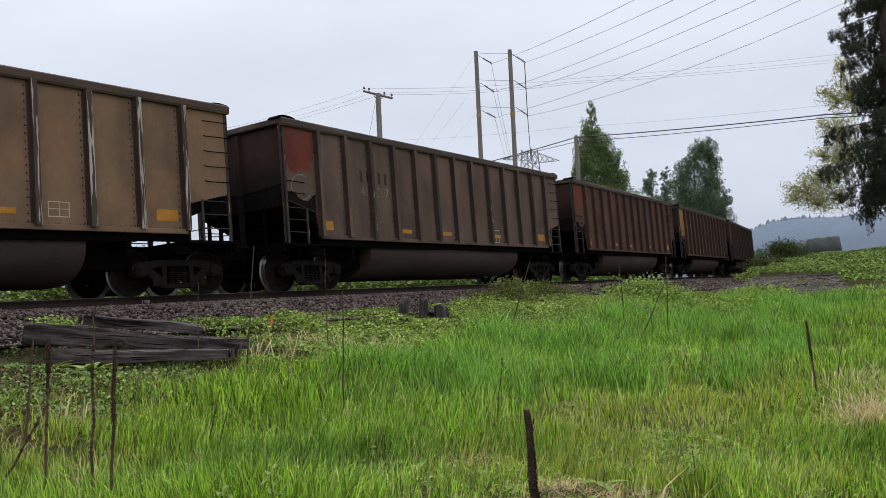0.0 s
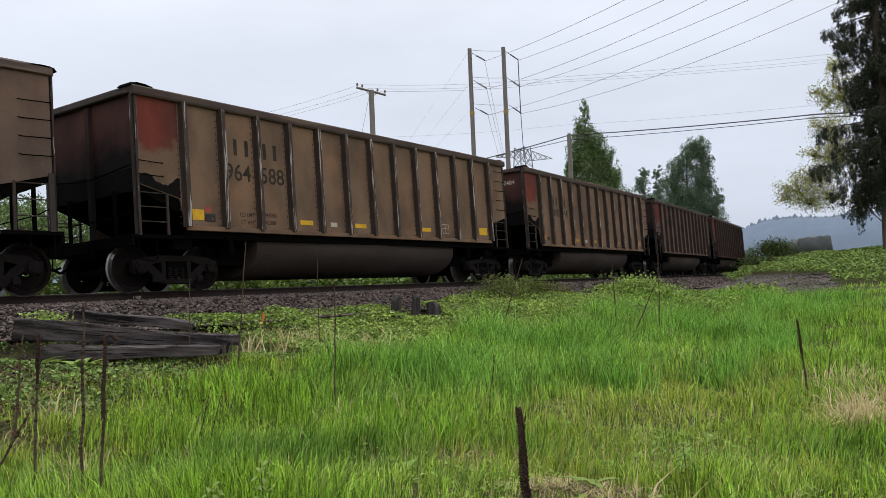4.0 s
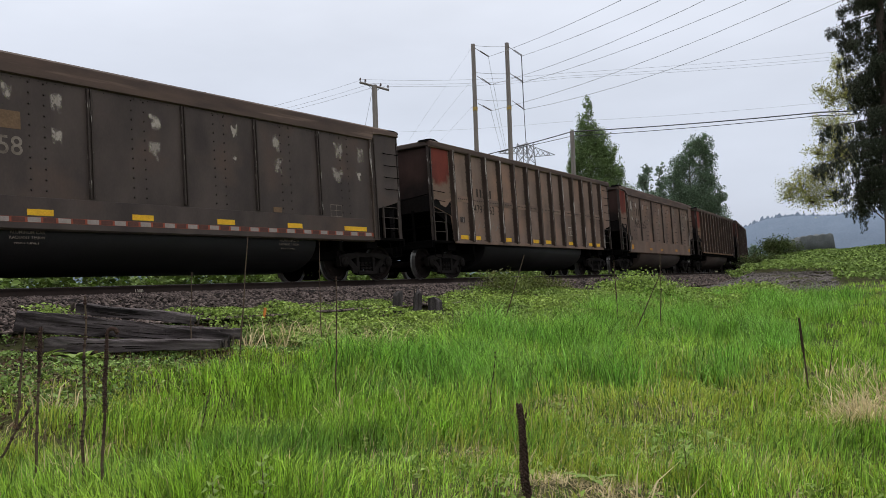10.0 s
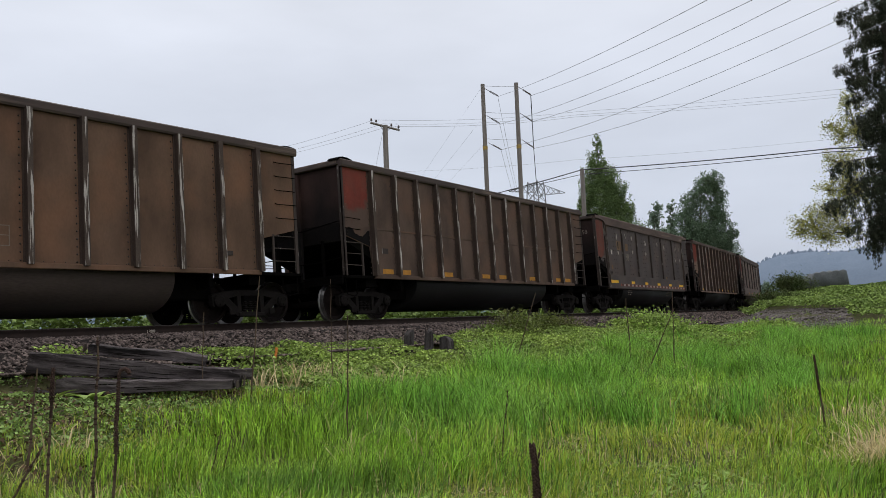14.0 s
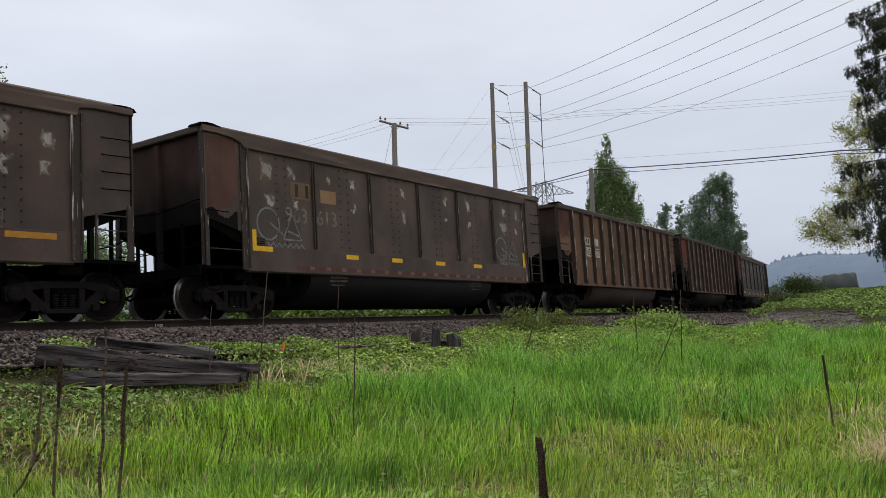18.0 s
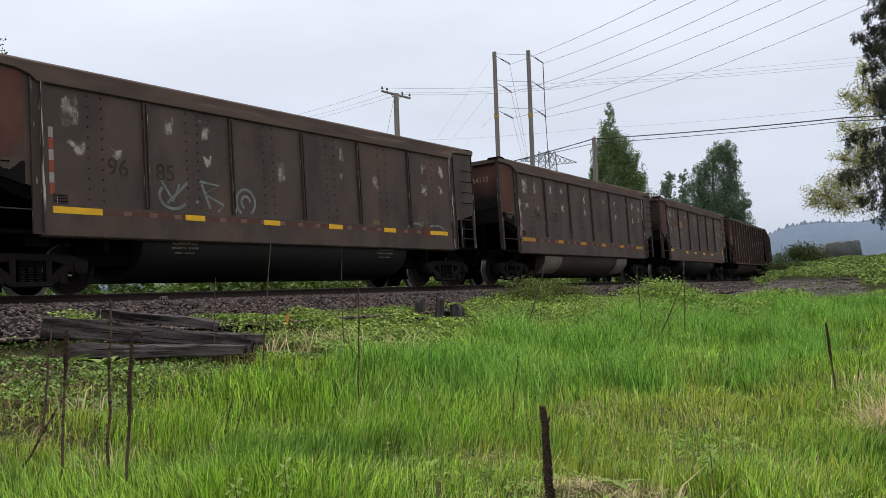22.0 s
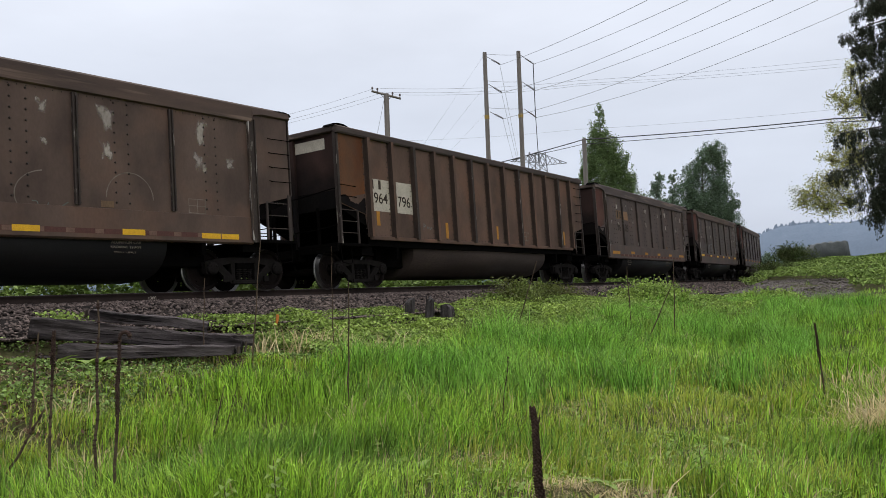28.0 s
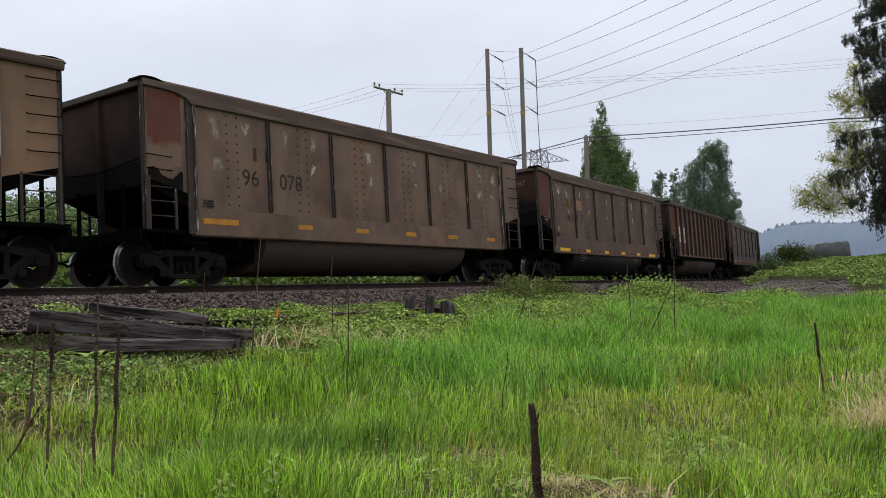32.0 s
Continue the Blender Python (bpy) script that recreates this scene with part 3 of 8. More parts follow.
# straw: a big clump to the near side of the meadow, and wisps in the grass
xs, ys, hs = [], [], []
for cx, cy, n, sp, h in ((9.05, 2.12, 130, 0.11, 0.34), (9.25, 1.88, 150, 0.13, 0.46), (9.75, 2.15, 110, 0.14, 0.50), (9.4, 1.62, 120, 0.14, 0.44), (9.15, 2.40, 50, 0.08, 0.24), (12.3, 2.75, 90, 0.20, 0.60), (10.4, 1.9, 90, 0.14, 0.5)):
    r = rngp.normal(0, sp, (n, 2))
    xs.append(cx + r[:, 0]), ys.append(cy + r[:, 1]), hs.append(h * rngp.uniform(0.5, 1.2, n))
for k in range(26):
    cx, cy = rngp.uniform(8.4, 10.8), rngp.uniform(8.9, 10.9)
    r = rngp.normal(0, 0.10, (9, 2))
    xs.append(cx + r[:, 0]), ys.append(cy + r[:, 1]), hs.append(rngp.uniform(0.35, 0.65) * rngp.uniform(0.6, 1.2, 9))
for k in range(46):
    cx, cy = wedge(1, 5, 20, 12, 66)
    n = int(rngp.uniform(8, 26))
    r = rngp.normal(0, 0.08, (n, 2))
    xs.append(cx + r[:, 0]), ys.append(cy + r[:, 1]), hs.append(rngp.uniform(0.22, 0.5) * rngp.uniform(0.6, 1.2, n))
x, y = np.concatenate(xs), np.concatenate(ys)
d, s = near_distance(x, y)
ok = (d > 5.4) & ~((s < 7.8) & (d < 7.6))
blades("dry_grass", x[ok], y[ok], np.concatenate(hs)[ok], rngp.uniform(0.008, 0.018, ok.sum()), 0.95, M_DRY, label="pale dry straw left among the new grass", curl=0.9)


# brambles and ivy: on the slope below the track, beyond the track, and on the far bank
def bramble_heap(s, d):
    """Height of the leafy cover over the ground."""
    x = s
    return 0.10 + 0.55 * np.clip(vnoise(x, d, 2.4, 11) - 0.40, 0, 1) + 0.16 * vnoise(x, d, 0.7, 12)


def bramble(name, n, s0, s1, d0, d1, size, keep, lift=1.0, label="", mat=None):
    x, y, s, d = scatter_line(n, s0, s1, d0, d1)
    ok = keep(s, d)
    x, y, s, d = x[ok], y[ok], s[ok], d[ok]
    top = bramble_heap(s, d) * lift
    z = land(x, y) + top * (1 - 0.55 * rngp.random(len(x)) ** 2)
    c = np.stack([x, y, z], -1)
    return thing(name, leaves_mesh(name, c, size, mat or M_BRAMBLE, 0.55, 0.9, 0.75), label, "undergrowth", kind="stuff")


bramble("bramble_cover", 88000, 3, 24, 3.2, 7.4, 0.066,
        lambda s, d: (vnoise(s, d, 1.3, 21) + rngp.uniform(-0.16, 0.16, len(s)) > np.where(s < 6.0, 0.78, np.where(s < 8.0, 0.55, 0.24)) + np.clip(3.9 - d, 0, 1) * 0.35 + np.clip(d - 6.4, 0, 1) * 0.3) & ~((s > 3.6) & (s < 8.6) & (d > 3.7) & (d < 7.4)), label="bright green bramble leaves on the railway bank")
bramble("bramble_slope", 34000, 24, 36, 3.0, 8.5, 0.11,
        lambda s, d: vnoise(s, d, 1.8, 22) + rngp.uniform(-0.16, 0.16, len(s)) > 0.42 + np.clip(4.2 - d, 0, 1) * 0.4 + np.clip((s - 30) / 6, 0, 1) * 0.5, label="light green bramble leaves along the bank")
bramble("bramble_beyond", 60000, -6, 62, -10.5, -3.8, 0.21, lambda s, d: vnoise(s, d, 1.8, 23) > 0.08, 3.7, mat=M_BEYOND, label="green undergrowth beyond the track")
bramble("creeping_leaves", 26000, 1, 12.5, 3.6, 9.4, 0.055, lambda s, d: (vnoise(s, d, 0.6, 24) > 0.36) & (d < grass_edge(s) + 0.7) & ~((s > 5.2) & (s < 6.6) & (d > 4.2) & (d < 5.5)), 0.45, mat=M_CREEP, label="small creeping leaves among the timbers and stones")
bramble("dead_leaves", 12000, 1, 12.5, 3.8, 9.4, 0.06, lambda s, d: (vnoise(s, d, 0.5, 27) > 0.42) & (d < grass_edge(s) + 0.9), 0.30, label="brown dead leaves and stems below the bank", mat=M_DEADLEAF)
n = 96000
x, y = rngp.uniform(40, 78, n), rngp.uniform(2, 32, n)
d, s = near_distance(x, y)
ok = (d > 3.2) & (vnoise(x, y, 3, 31) + rngp.uniform(-0.1, 0.1, n) > np.interp(x * 0.97 - y * 0.05 + np.clip((13.3 - np.degrees(np.arctan2(y, x))) / 0.7, 0, 1) * 13, [45.8, 47.3, 50.0, 76, 79, 93], [1.5, 0.5, 0.05, 0.05, 0.45, 0.6]))
x, y = x[ok], y[ok]
z = land(x, y) + (0.25 + 0.7 * np.clip(vnoise(x, y, 4, 32) - 0.3, 0, 1)) * (1 - 0.5 * rngp.random(len(x)) ** 2)
thing("bank_ivy", leaves_mesh("bank_ivy", np.stack([x, y, z], -1), 0.16, M_BEYOND, 0.55, 0.9, 0.75), "light green ivy and brambles over the far bank", "undergrowth", kind="stuff")


def shrub(x, y, w, h, n, size, mat, label, name="shrub"):
    """A bush of bent canes with leaves in uneven clumps."""
    z0 = float(land(x, y))
    base = thing(name, None, label, "shrub", at=pose(x, y, z0))
    tips = []
    for k in range(16):
        a, r = rngp.uniform(0, 6.28), rngp.uniform(0.2, 1.0) * w / 2
        p1 = (0.4 * r * math.cos(a), 0.4 * r * math.sin(a), h * rngp.uniform(0.4, 0.8))
        p2 = (r * math.cos(a), r * math.sin(a), h * rngp.uniform(0.45, 1.0) * (1 - 0.4 * (2 * r / w) ** 2))
        bm = bmesh.new()
        tube(bm, [(0.1 * math.cos(a), 0.1 * math.sin(a), -0.08), p1, p2], 0.012, 4)
        part("cane", bm, M_CANE, base)
        tips += [p1, p2]
    tips = np.array(tips)
    c = tips[rngp.integers(0, len(tips), n)] + rngp.normal(0, 1, (n, 3)) * (w * 0.13, w * 0.13, h * 0.16)
    c[:, 2] = np.clip(c[:, 2], 0.03, None)
    part("leaves", leaves_mesh("leaves", c, size, mat, 0.8, 0.6, 0.65), None, base)
    return base


for x, y, w, h, n, sz, mt, lb in ((19.4, 12.9, 1.9, 0.75, 3200, 0.07, M_SHRUB, "olive-brown budding bramble bush at the ballast edge"),
                                  (21.6, 13.3, 1.7, 0.65, 2600, 0.07, M_SHRUB, "olive budding bramble bush beside the ballast"),
                                  (24.8, 11.4, 2.4, 0.95, 3600, 0.09, M_BRAMBLE, "light green bramble bush on the bank"),
                                  (27.0, 12.2, 2.2, 0.80, 3000, 0.09, M_BRAMBLE, "light green bramble bush near the ballast"),
                                  (23.4, 9.2, 1.8, 0.6, 2400, 0.08, M_BRAMBLE, "low green bramble bush in the grass"),
                                  (29.5, 9.6, 2.6, 0.7, 2600, 0.10, M_BRAMBLE, "low green bush in the rough grass"),
                                  (66.6, 19.2, 3.2, 1.6, 6000, 0.12, M_DARKBUSH, "dark bush on the far bank"),
                                  (61.3, 18.8, 3.4, 1.0, 3800, 0.13, M_DARKBUSH, "green bush where the bank meets the track"),
                                  (72.0, 9.5, 5.5, 1.6, 2600, 0.24, M_BRAMBLE, "green bush on the far bank")):
    shrub(x, y, w, h, n, sz, mt, lb)


def dock(x, y, n, size):
    base = thing("dock_plant", None, "broad-leaved green dock plant in the grass", "plant", "dock plants", at=pose(x, y, float(land(x, y)) + 0.02))
    for k in range(n):
        a = 6.283 * k / n + rngp.uniform(-0.3, 0.3)
        L, w, lift = size * rngp.uniform(0.7, 1.1), size * 0.26, rngp.uniform(0.35, 0.9)
        bm = bmesh.new()
        rows = []
        for i in range(5):
            t = i / 4
            r, z = L * t * math.cos(lift * (1 - 0.5 * t)), L * (math.sin(lift) * t - 0.35 * t * t)
            half = w * (0.18, 0.75, 1.0, 0.7, 0.05)[i] / 2
            rows.append([bm.verts.new((r * math.cos(a) - q * half * math.sin(a), r * math.sin(a) + q * half * math.cos(a), z + (0.12 * half * abs(q) * 2))) for q in (-1, 0, 1)])
        for p, q in zip(rows, rows[1:]):
            for i in range(2):
                bm.faces.new((p[i], p[i + 1], q[i + 1], q[i]))
        part("leaf", bm, M_DOCK, base)


for x, y, n, s in ((5.79, 10.41, 24, 0.40), (7.0, 3.25, 8, 0.24), (6.6, 2.75, 7, 0.22), (6.3, 3.05, 6, 0.26), (5.2, 4.5, 6, 0.30), (5.6, 11.0, 9, 0.42), (5.55, 3.0, 6, 0.24), (6.1, 4.0, 6, 0.22), (8.2, 3.1, 6, 0.22), (7.95, 3.75, 8, 0.22), (7.6, 3.45, 7, 0.20), (8.3, 3.9, 6, 0.18), (6.1, 3.3, 7, 0.22)):
    dock(x, y, n, s)


def leafy_weed(x, y, h, label):
    base = thing("leafy_weed", None, label, "plant", "leafy weeds", at=pose(x, y, float(land(x, y)) - 0.03))
    bm = bmesh.new()
    cord(bm, [(0, 0, 0), (0.01, 0.01, h * 0.5), (0, 0.02, h)], 0.006, 0.003, 5)
    part("stem", bm, M_STALK, base)
    for k in range(14):
        t = 0.35 + 0.65 * k / 14
        a, L, w = k * 2.4, 0.11 * (1.25 - 0.6 * t), 0.035
        bm = bmesh.new()
        c, s = math.cos(a), math.sin(a)
        v = [bm.verts.new((r * c - q * s, r * s + q * c, h * t + z)) for r, q, z in ((0.0, 0, 0), (L * 0.5, w, 0.03), (L, 0, 0.0), (L * 0.5, -w, 0.03), (L * 0.5, 0, 0.015))]
        for f in ((0, 1, 4), (1, 2, 4), (2, 3, 4), (3, 0, 4)):
            bm.faces.new([v[i] for i in f])
        part("leaf", bm, M_DOCK, base)


for x, y, h in ((3.70, 4.40, 0.50), (3.50, 4.66, 0.38), (8.6, 7.9, 0.55), (10.3, 7.2, 0.5), (6.0, 2.45, 0.35), (9.0, 9.2, 0.6), (10.9, 5.5, 0.5)):
    leafy_weed(x, y, h, "young leafy green weed standing in the grass")


def stalk(top, foot, r, label, head=None, knobs=0, bendy=0.005, hook=0.0, group="dead stalks", name="dead_stalk"):
    """A dead weed stalk from foot to top, with a seed head or knots."""
    foot, top = Vector(foot), Vector(top)
    foot.z = float(land(foot.x, foot.y)) - 0.04
    ob = thing(name, None, label, "dead stalk", group, at=pose(*foot))
    v = top - foot
    n = 7
    pts = [v * (i / n) + Vector((rngp.normal(0, bendy), rngp.normal(0, bendy), 0)) * (i > 0) * (i < n) for i in range(n + 1)]
    bm = bmesh.new()
    cord(bm, pts, r, r * 0.5, 6)
    part("stem", bm, M_STALK, ob)
    if hook:
        bm = bmesh.new()
        side = Vector((0.77, -0.63, 0))
        cord(bm, [pts[-1] + side * hook * (1 - math.cos(a)) + Vector((0, 0, hook * math.sin(a))) for a in (0, 0.6, 1.2, 1.8, 2.4, 3.0, 3.5)], r * 0.9, r * 1.5, 7)
        part("curled_tip", bm, M_SEED, ob, "curled brown tip")
    if head:
        h0, hr = head
        bm = bmesh.new()
        cnt = int(220 * (1 - h0)) + 60
        for k in range(cnt):
            t = h0 + (1 - h0) * k / cnt
            i = min(int(t * n), n - 1)
            p = pts[i].lerp(pts[i + 1], t * n - i)
            a = k * 2.4
            rr = hr * (1.15 - 0.55 * (t - h0) / (1 - h0)) * rngp.uniform(0.75, 1.1)
            q = p + Vector((math.cos(a) * rr, math.sin(a) * rr, 0.012))
            s = hr * 0.55
            vs = [bm.verts.new(q + Vector(o) * s) for o in ((1, 0, 0), (-0.5, 0.86, 0), (-0.5, -0.86, 0), (0, 0, 0.9), (0, 0, -0.9))]
            for f in ((0, 1, 3), (1, 2, 3), (2, 0, 3), (1, 0, 4), (2, 1, 4), (0, 2, 4)):
                bm.faces.new([vs[j] for j in f])
        core = [pts[i] for i in range(int(h0 * n), n + 1)]
        for a, b in zip(core, core[1:]):
            rod(bm, a, b, hr * 0.75, hr * 0.6, 7)
        part("seed_head", bm, M_SEED, ob, "dark knobbly seed head")
    for k in range(knobs):
        t = rngp.uniform(0.2, 1)
        i = min(int(t * n), n - 1)
        p = pts[i].lerp(pts[i + 1], t * n - i)
        bm = bmesh.new()
        s = 0.008 + r * rngp.uniform(0.3, 0.8)
        vs = [bm.verts.new(p + Vector(o) * s) for o in ((1, 0, 0), (0, 1, 0), (-1, 0, 0), (0, -1, 0), (0, 0, 1.3), (0, 0, -1.3))]
        for f in ((0, 1, 4), (1, 2, 4), (2, 3, 4), (3, 0, 4), (1, 0, 5), (2, 1, 5), (3, 2, 5), (0, 3, 5)):
            bm.faces.new([vs[j] for j in f])
        part("seed_pod", bm, M_SEED, ob)
    return ob


stalk((4.50, 2.91, 0.82), (4.56, 2.89, 0), 0.013, "thick dead mullein stalk with a dark seed spike", (0.30, 0.024), 0)
stalk((3.31, 5.58, 1.32), (3.30, 5.68, 0), 0.013, "dead brown teasel stalk with a curled tip", (0.55, 0.015), 26, hook=0.035)
stalk((3.39, 6.01, 1.59), (3.41, 6.10, 0), 0.014, "tall dead brown dock stalk in the grass", None, 40)
stalk((3.19, 6.28, 1.36), (3.18, 6.39, 0), 0.013, "dead brown weed stalk with a blunt tip", (0.8, 0.016), 22)
stalk((3.79, 7.75, 1.32), (3.76, 7.88, 0), 0.014, "dead brown weed stalk near the timbers", None, 8)
stalk((3.24, 6.54, 0.77), (3.03, 6.86, 0), 0.012, "leaning dead twig in the meadow", None, 12)
stalk((7.66, 9.32, 2.34), (7.61, 9.50, 0), 0.012, "thin straight dead cane at the bank foot", None, 0)
stalk((7.00, 6.97, 1.72), (7.02, 7.05, 0), 0.011, "tall dead brown stalk in the grass", None, 16)
stalk((7.07, 9.79, 1.86), (7.08, 9.88, 0), 0.010, "short dead stalk beside the timbers", None, 2)
stalk((7.15, 4.89, 0.90), (7.10, 5.00, 0), 0.006, "thin beaded dead stem in the grass", None, 14)
stalk((6.93, 4.89, 0.35), (6.98, 4.85, 0), 0.005, "thin beaded dead stem low in the grass", None, 9)
stalk((11.15, 3.01, 1.01), (11.27, 2.95, 0), 0.014, "dark dead stalk with a narrow seed spike", (0.62, 0.016), 4)
stalk((18.03, 7.77, 2.13), (18.06, 7.84, 0), 0.016, "tall thin dead stalk among the brambles", None, 3)
stalk((18.32, 9.05, 2.01), (18.39, 9.04, 0), 0.018, "short dead stalk among the brambles", None, 2)
stalk((17.59, 7.56, 1.71), (17.19, 8.14, 0), 0.016, "leaning dead cane across the brambles", None, 0)
stalk((16.16, 10.17, 2.18), (15.87, 10.60, 0), 0.016, "leaning dead cane at the ballast edge", None, 0)
stalk((12.41, 2.89, 0.70), (12.36, 3.03, 0), 0.008, "thin dead stem in the rough grass", None, 4)
stalk((9.46, 9.78, 2.35), (9.48, 9.81, 0), 0.009, "thin dead cane at the ballast edge", None, 0)
stalk((5.01, 6.66, 0.76), (4.93, 6.81, 0), 0.006, "dark dead twig in the grass", None, 6)
stalk((5.09, 6.57, 0.76), (4.99, 6.73, 0), 0.005, "dark branching dead twig in the grass", None, 5)
stalk((5.39, 3.42, 0.65), (5.35, 3.50, 0), 0.005, "thin beaded dead stem beside the mullein", None, 12)

# ---- trees, poles, cables, distance ----
M_BARK = material("grey_brown_bark", (0.13, 0.105, 0.085), 0.95, second=(0.06, 0.05, 0.042), scale=4, stretch=(1, 1, 0.3), fine=20, bump=0.6, bump_dist=0.03)
M_FIR = material("dark_fir_needles", (0.050, 0.062, 0.040), 0.7, second=(0.088, 0.088, 0.060), scale=0.7, fine=4, island=0.5, bump=0, trans=0.15, spec=0.06)
M_BUD = material("yellow_green_buds", (0.50, 0.51, 0.125), 0.6, second=(0.33, 0.31, 0.13), scale=0.8, fine=4, island=0.35, bump=0, trans=0.15, spec=0.06)
M_POPLAR = material("poplar_leaves", (0.20, 0.28, 0.105), 0.6, second=(0.115, 0.175, 0.070), scale=0.5, fine=3, island=0.5, bump=0, trans=0.15, spec=0.06)
M_COTTON = material("cottonwood_leaves", (0.17, 0.24, 0.145), 0.6, second=(0.11, 0.165, 0.105), scale=0.4, fine=3, island=0.45, bump=0, trans=0.15, spec=0.06)
# the greyed leaf colour of the far trees has haze painted in
M_HAZY = material("far_leaves_painted_haze", (0.21, 0.28, 0.19), 0.7, second=(0.15, 0.21, 0.15), scale=0.4, fine=3, island=0.4, bump=0, trans=0.15, spec=0.06)
M_POLE = material("weathered_pole_wood", (0.27, 0.24, 0.215), 0.9, second=(0.17, 0.15, 0.135), scale=2, stretch=(3, 3, 0.2), fine=14, bump=0.3)
M_STEEL = material("galvanised_steel", (0.30, 0.31, 0.33), 0.55, 0.5, second=(0.22, 0.22, 0.24), scale=3, fine=30, bump=0.05)
M_WIRE = material("dark_cable", (0.07, 0.07, 0.075), 0.6, second=(0.11, 0.11, 0.115), scale=1, fine=10, bump=0)
M_WIREPALE = material("dull_aluminium_cable", (0.30, 0.31, 0.33), 0.5, 0.4, second=(0.22, 0.23, 0.25), scale=1, fine=10, bump=0)
M_PORCELAIN = material("brown_glazed_porcelain", (0.12, 0.09, 0.08), 0.25, second=(0.2, 0.17, 0.16), scale=9, fine=40, bump=0)
M_YTAG = material("yellow_pole_tag", (0.45, 0.31, 0.09), 0.6, second=(0.4, 0.25, 0.05), scale=5, fine=40, bump=0)
M_TARP = material("grey_green_tarpaulin", (0.105, 0.115, 0.115), 0.6, second=(0.18, 0.188, 0.192), scale=1.1, fine=12, bump=0.3, bump_dist=0.03)
M_ROAD = material("pale_worn_asphalt", (0.24, 0.235, 0.23), 0.9, second=(0.18, 0.175, 0.17), scale=1, fine=30, bump=0.2)
# distance haze is put into the base colours of both ridges
M_HILL = material("hill_with_painted_haze", (0.195, 0.240, 0.305), 1.0, second=(0.165, 0.210, 0.270), scale=0.05, fine=0.3, grain_by=0.05, bump=0, spec=0)
M_HILLNEAR = material("near_ridge_with_painted_haze", (0.155, 0.205, 0.235), 1.0, second=(0.12, 0.165, 0.19), scale=0.03, fine=0.2, bump=0, spec=0)


def leafy_tree(x, y, h, lobes, n, size, mat, label, trunk_r=0.3, name="tree", per=26, spread=0.5, slim=0.7, upright=1.0, twigs=170):
    """A tapered trunk, limbs to the lobes (side, side, height, radius, half height), twigs to clumps that fill them, and leaves round each clump."""
    z0 = float(land(x, y))
    ob = thing(name, None, label, "tree", at=pose(x, y, z0 - 0.1))
    bm = bmesh.new()
    cord(bm, [(0, 0, 0), (0.1, 0.05, h * 0.25), (-0.05, 0.1, h * 0.55), (0, 0, h * 0.86)], trunk_r, trunk_r * 0.10, 8)
    part("trunk", bm, M_BARK, ob)
    vol = np.array([l[3] * l[3] * l[4] for l in lobes])
    vol = vol ** 0.75 / (vol ** 0.75).sum()
    cnt = n // per
    pick = rngp.choice(len(lobes), cnt, p=vol)
    L = np.array(lobes)[pick]
    v = rngp.normal(size=(cnt, 3))
    v /= np.linalg.norm(v, axis=1)[:, None]
    v *= (rngp.random(cnt) ** 0.42 * rngp.uniform(0.75, 1.2, cnt))[:, None]
    C = L[:, :3] + v * L[:, [3, 3, 4]]
    bm = bmesh.new()
    order = sorted(range(len(lobes)), key=lambda q: math.hypot(lobes[q][0], lobes[q][1]))
    hub = [None] * len(lobes)
    for q in order:
        lx, ly, lz, lr, lh = lobes[q]
        c = Vector((lx, ly, lz - 0.3 * lh))
        root = Vector((0, 0, max(h * 0.10, lz - 0.45 * math.hypot(lx, ly) - lh * 0.8)))
        for other in hub:
            if other and other.z < c.z + 0.5 and (other - c).length < (root - c).length * 0.8:
                root = other
        bow = Vector((0, 0, 0.16 * (c - root).length))
        cord(bm, [root, root.lerp(c, 0.35) + bow * 0.8, root.lerp(c, 0.7) + bow * 0.7, c], trunk_r * 0.17, trunk_r * 0.08, 5)
        hub[q] = c
    for i in range(0, cnt, max(1, cnt // twigs)):
        a, c = hub[pick[i]], Vector(C[i])
        q = Vector(rngp.normal(size=3)) * 0.12 * (c - a).length
        cord(bm, [a, a.lerp(c, 0.5) + q + Vector((0, 0, 0.1)), c], trunk_r * 0.08, 0.008, 4)
    tagged(part("limb_frame", bm, M_BARK, ob), kind="stuff")
    rad = L[:, 3] * 0.10 + 0.11
    pts = np.repeat(C, per, 0) + rngp.normal(size=(cnt * per, 3)) * np.repeat(rad * spread * 1.5, per)[:, None] * (0.85, 0.85, upright)
    part("crown", leaves_mesh("crown", pts, size, mat, 0.9, 0.45, slim), None, ob)
    return ob


